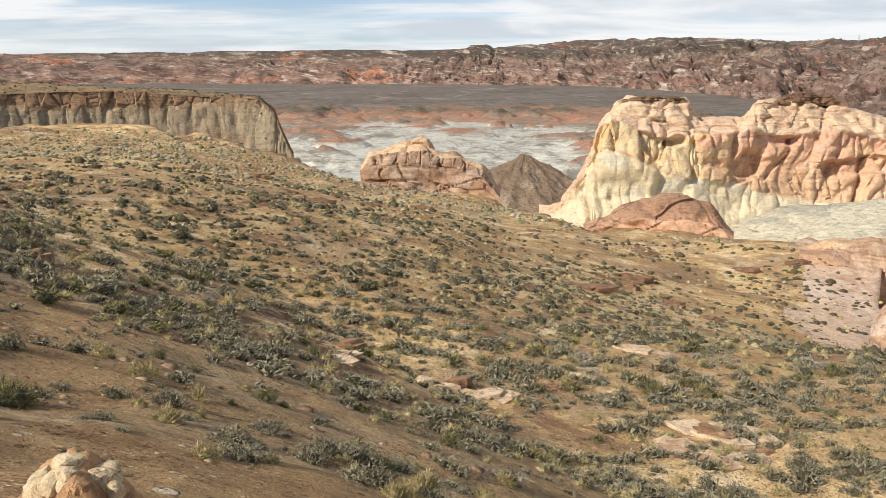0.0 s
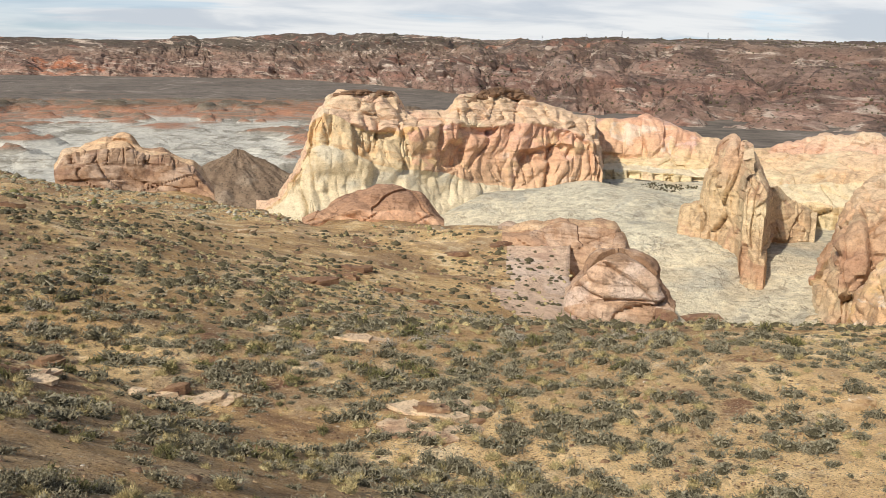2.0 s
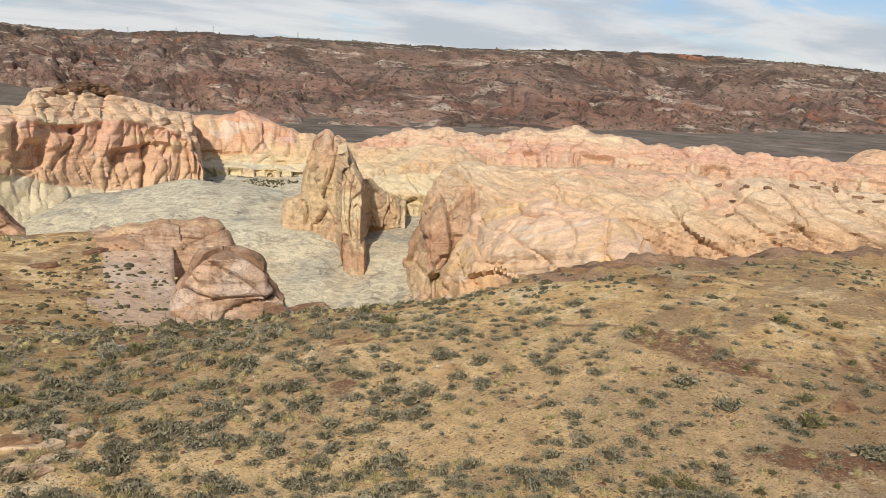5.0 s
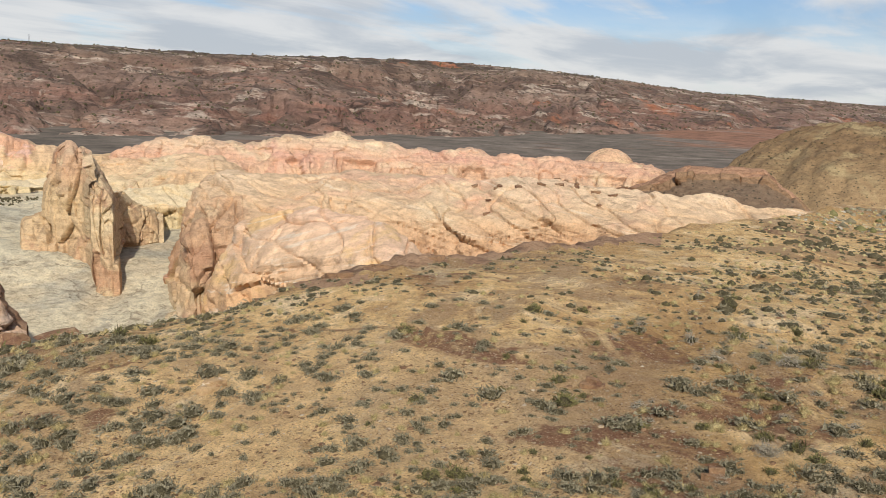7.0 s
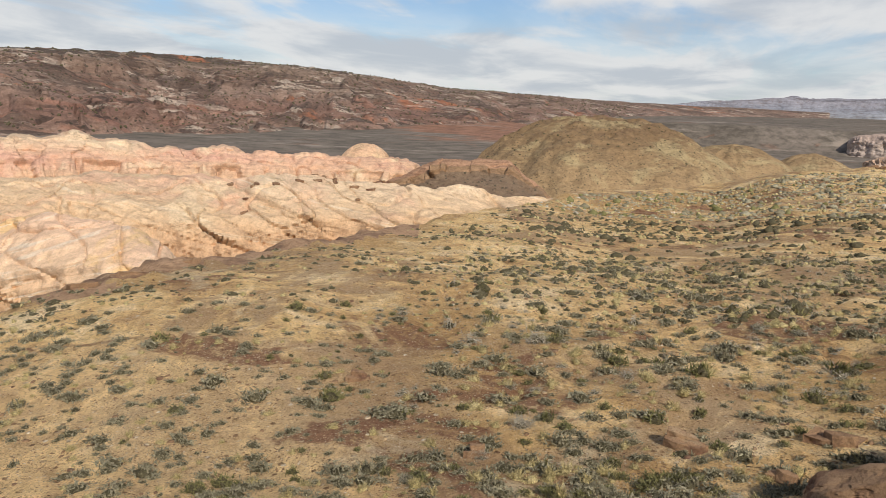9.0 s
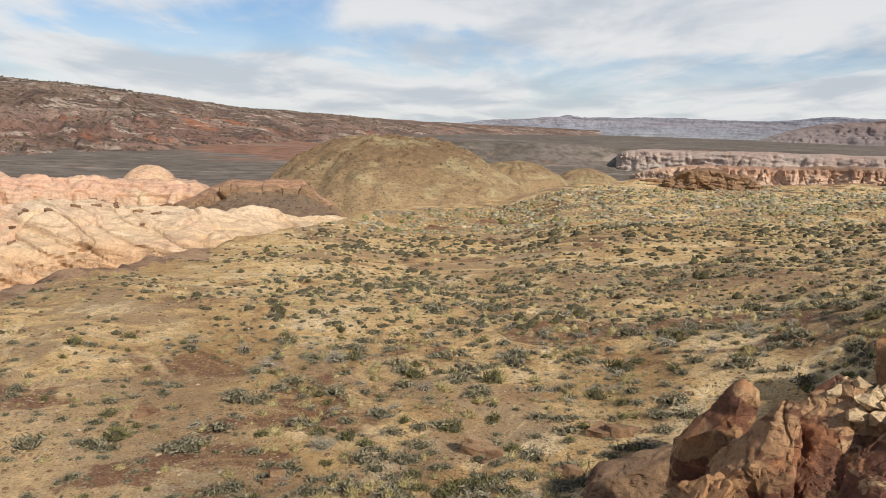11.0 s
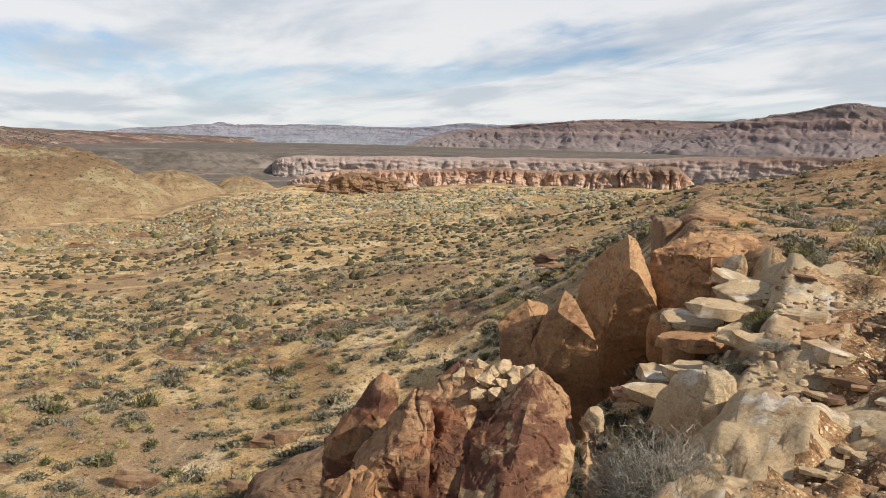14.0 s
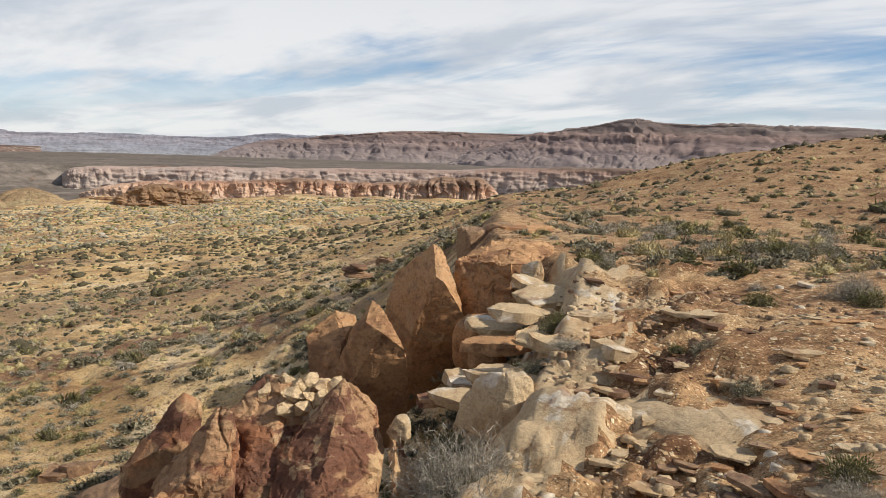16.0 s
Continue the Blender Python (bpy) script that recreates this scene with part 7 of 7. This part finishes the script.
def bench_plants():
    """The plants on the bench, near enough to tell leaf from leaf."""
    models = {k: [plant_model(k, n, 500 + j) for j in range(2)] for k, n in (("sagebrush", 1800), ("green_brush", 1800), ("dry_brush", 4600), ("grass_clump", 1200))}
    rng = random.Random(41)
    for kind, az, r, size, tall in (("dry_brush", 134.9, 7.3, 1.05, 1.15), ("sagebrush", 132.4, 8.3, 0.50, 0.9), ("green_brush", 139.6, 11.0, 0.48, 1.0), ("green_brush", 141.3, 14.4, 0.42, 1.0), ("sagebrush", 142.1, 14.2, 0.36, 1.0), ("green_brush", 137.6, 20.5, 0.58, 0.9), ("dry_brush", 135.0, 22.5, 0.9, 0.6),
                                    ("sagebrush", 141.2, 22.3, 0.75, 0.7), ("green_brush", 144.2, 27.5, 0.8, 0.7), ("sagebrush", 145.4, 26, 0.8, 0.7), ("green_brush", 147.4, 27, 0.95, 0.7), ("sagebrush", 148.6, 24, 0.8, 0.8), ("sagebrush", 151.0, 17.6, 0.9, 0.9), ("green_brush", 152.3, 17.2, 0.9, 0.9), ("green_brush", 153.8, 17.4, 0.9, 0.9), ("sagebrush", 155.0, 18, 0.8, 0.9),
                                    ("green_brush", 151.5, 11.6, 0.46, 0.8), ("dry_brush", 156.5, 12.6, 0.7, 1.0), ("green_brush", 157.4, 12.2, 0.45, 1.0), ("sagebrush", 149.0, 9.8, 0.40, 0.9), ("sagebrush", 150.6, 9.7, 0.36, 0.8), ("green_brush", 147.0, 9.9, 0.22, 0.8), ("sagebrush", 151.3, 8.9, 0.38, 0.8), ("green_brush", 157.0, 6.9, 0.42, 1.0), ("dry_brush", 157.4, 6.5, 0.48, 0.9),
                                    ("sagebrush", 138.6, 10.0, 0.5, 0.5), ("dry_brush", 140.2, 10.1, 0.5, 0.4), ("sagebrush", 143.6, 25.5, 0.7, 0.6), ("grass_clump", 145.3, 33, 0.9, 0.8), ("sagebrush", 157.0, 34, 1.2, 0.8), ("green_brush", 157.7, 21.1, 0.6, 0.8), ("sagebrush", 149.6, 14.8, 0.3, 0.7)):
        x, y = polar(az, r)
        if r > 15:
            size, kind = size * 0.66, "sagebrush" if rng.random() < 0.6 else kind
        z = float(land(np.array([x]), np.array([y]))[0])
        ob = put_plant(kind, rng.choice(models[kind]), x, y, z - 0.02, size, rng.uniform(0, 360), tall, {"dry_brush": "dry grey twiggy shrub on the rocky bench", "sagebrush": "grey-green sagebrush on the rocky bench", "green_brush": "small green leafy shrub on the rocky bench", "grass_clump": "straw-coloured grass tuft on the bench"}[kind])
        ob["group"] = "shrubs on the bench"


bench_plants()


def chips():
    """Loose stones: chips on the bench, rubble on the slope."""
    for label, count, seed, lo, hi, az0, az1, mn, mx, mat, on_bench in (("countless flat sandstone chips on the bench", 7000, 5, 3.0, 28.0, 118, 162, 0.012, 0.10, SLAB_ROCK, True), ("pale sandstone chips on the bench", 3500, 6, 3.0, 18.0, 120, 162, 0.015, 0.10, PALE_ROCK, True),
                                                                        ("brown stones strewn over the slope", 9000, 7, 5.5, 60.0, -34, 150, 0.025, 0.16, SLAB_ROCK, False), ("pale stones strewn over the slope", 6500, 8, 5.5, 60.0, -34, 130, 0.025, 0.13, PALE_ROCK, False)):
        rng = np.random.default_rng(seed)
        az = rng.uniform(az0, az1, count)
        r = np.sqrt(rng.uniform(lo ** 2, hi ** 2, count)) if not on_bench else rng.uniform(lo ** 0.7, hi ** 0.7, count) ** (1 / 0.7)
        x, y = r * np.sin(np.radians(az)), r * np.cos(np.radians(az))
        e, w = edge_out(x, y)
        ok = (e < 0.4) if on_bench else ((e > 0.6) & (r < rim_at(az)))
        ok &= fbm(x / 3, y / 3, 0 * x, 3, 120 + seed) > -0.35
        x, y, r = x[ok], y[ok], r[ok]
        z = land(x, y)
        m = len(x)
        size = mn * (mx / mn) ** (rng.random(m) ** 1.6)
        # a flattened six-cornered chip
        k = np.arange(6)
        ang = k * math.pi / 3 + rng.uniform(-0.35, 0.35, (m, 6)) + rng.uniform(0, 6, (m, 1))
        rad = rng.uniform(0.65, 1.1, (m, 6))
        asp = rng.uniform(0.55, 1.0, (m, 1))
        px, py = rad * np.cos(ang), rad * np.sin(ang) * asp
        hgt = rng.uniform(0.08, 0.32, (m, 1))
        low = np.stack([px, py, 0 * px - 0.25], -1)
        top = np.stack([px * 0.82, py * 0.82, hgt + rng.uniform(-0.1, 0.1, (m, 6))], -1)
        v = np.concatenate([low, top], 1) * size[:, None, None] + np.stack([x, y, z], -1)[:, None, :]
        quads = [[a, (a + 1) % 6, 6 + (a + 1) % 6, 6 + a] for a in range(6)]
        faces = []
        for i in range(m):
            b = 12 * i
            faces += [[b + q for q in f] for f in quads] + [[b + 6, b + 7, b + 8, b + 9, b + 10, b + 11]]
        tagged(new("loose_stones", plain_mesh("loose_stones", v.reshape(-1, 3), faces, mat)), label, "stones", kind="stuff")


chips()


def far_scrub():
    """Junipers and brush that speckle the plateau and the mesa tops, and stones along the rims."""
    rng = np.random.default_rng(77)
    bpy.context.view_layer.update()
    deps = bpy.context.evaluated_depsgraph_get()
    ball_v, ball_f = BALLS[1]
    vs, fs, base = [], [], 0
    for name, count, lo, hi, a0, a1, size in (("plateau", 6500, 780, 3000, 14, 92, (1.6, 4.0)), ("mesa", 900, 262, 400, -34, -12, (0.3, 0.8)), ("clay_hill", 260, 215, 315, 82, 98, (0.2, 0.6))):
        ob = bpy.data.objects[name]
        for k in range(count):
            az = rng.uniform(a0, a1)
            r = rng.uniform(lo, hi)
            x, y = polar(az, r)
            hit, place, normal, index = ob.ray_cast(Vector((x, y, 400)), Vector((0, 0, -1)))
            if not hit or place.z < -44:
                continue
            s = rng.uniform(*size) * (0.6 + 0.4 * r / 1500 if name == "plateau" else 1.0)
            vs.append(ball_v * np.array([s * 0.6, s * 0.6, s * 0.5]) * (1 + 0.15 * rng.normal(size=(12, 1))) + np.array([place.x, place.y, place.z + 0.2 * s]))
            fs += [[q + base for q in t] for t in ball_f]
            base += 12
    # brush on the benches of the canyon floor
    for k in range(1500):
        az, r = rng.uniform(26, 37), rng.uniform(198, 224)
        x, y = polar(az, r)
        if vnoise(x / 14, y / 14, 0.0, 131) + 0.5 * vnoise(x / 4, y / 4, 0.0, 132) < 0.45:
            continue
        s = rng.uniform(0.25, 0.6)
        vs.append(ball_v * np.array([s * 0.6, s * 0.6, s * 0.5]) * (1 + 0.15 * rng.normal(size=(12, 1))) + np.array([x, y, float(land(np.array([x]), np.array([y]))[0]) + 0.2 * s]))
        fs += [[q + base for q in t] for t in ball_f]
        base += 12
    tagged(new("far_shrubs", plain_mesh("far_shrubs", np.concatenate(vs), fs, BRUSH_SHADE)), "dark junipers and brush speckling the far slopes", "shrubs", kind="stuff")


far_scrub()


def pylon(az, r, z, height):
    """A lattice power pylon: four legs, braces, three cross arms."""
    root = new("power_pylon")
    root.matrix_world = pose(*polar(az, r), z, 0, 0, -az)
    steel, n, p = material("galvanised_steel")
    finish(n, (0.30, 0.31, 0.33, 1), 0.5)

    def bar(name, a, b, w):
        bm = bmesh.new()
        a, b = Vector(a), Vector(b)
        m = Matrix.Translation((a + b) / 2) @ (b - a).to_track_quat("Z", "Y").to_matrix().to_4x4() @ Matrix.Diagonal((w, w, (b - a).length, 1))
        bmesh.ops.create_cube(bm, size=1.0, matrix=m)
        me = bpy.data.meshes.new(name)
        bm.to_mesh(me)
        bm.free()
        me.materials.append(steel)
        new(name, me).parent = root

    w = height * 0.11
    for sx, sy in ((-1, -1), (1, -1), (1, 1), (-1, 1)):
        bar("leg", (sx * w, sy * w, -1), (sx * w * 0.2, sy * w * 0.2, height), 0.35)
        bar("brace", (sx * w * 0.9, sy * w * 0.9, height * 0.12), (-sx * w * 0.55, sy * w * 0.55, height * 0.55), 0.2)
    for k in (0.70, 0.82, 0.95):
        bar("cross_arm", (-height * 0.16, 0, height * k), (height * 0.16, 0, height * k), 0.3)
    tagged(root, "grey steel lattice power pylon on the plateau rim", "pylon", "power pylons")


for az, r in ((26.0, 2050), (28.9, 1960), (31.2, 1950), (36.6, 1920)):
    hit, place, normal, index = bpy.data.objects["plateau"].ray_cast(Vector((*polar(az, r), 400)), Vector((0, 0, -1)))
    pylon(az, r, place.z if hit else 70.0, 16.0)
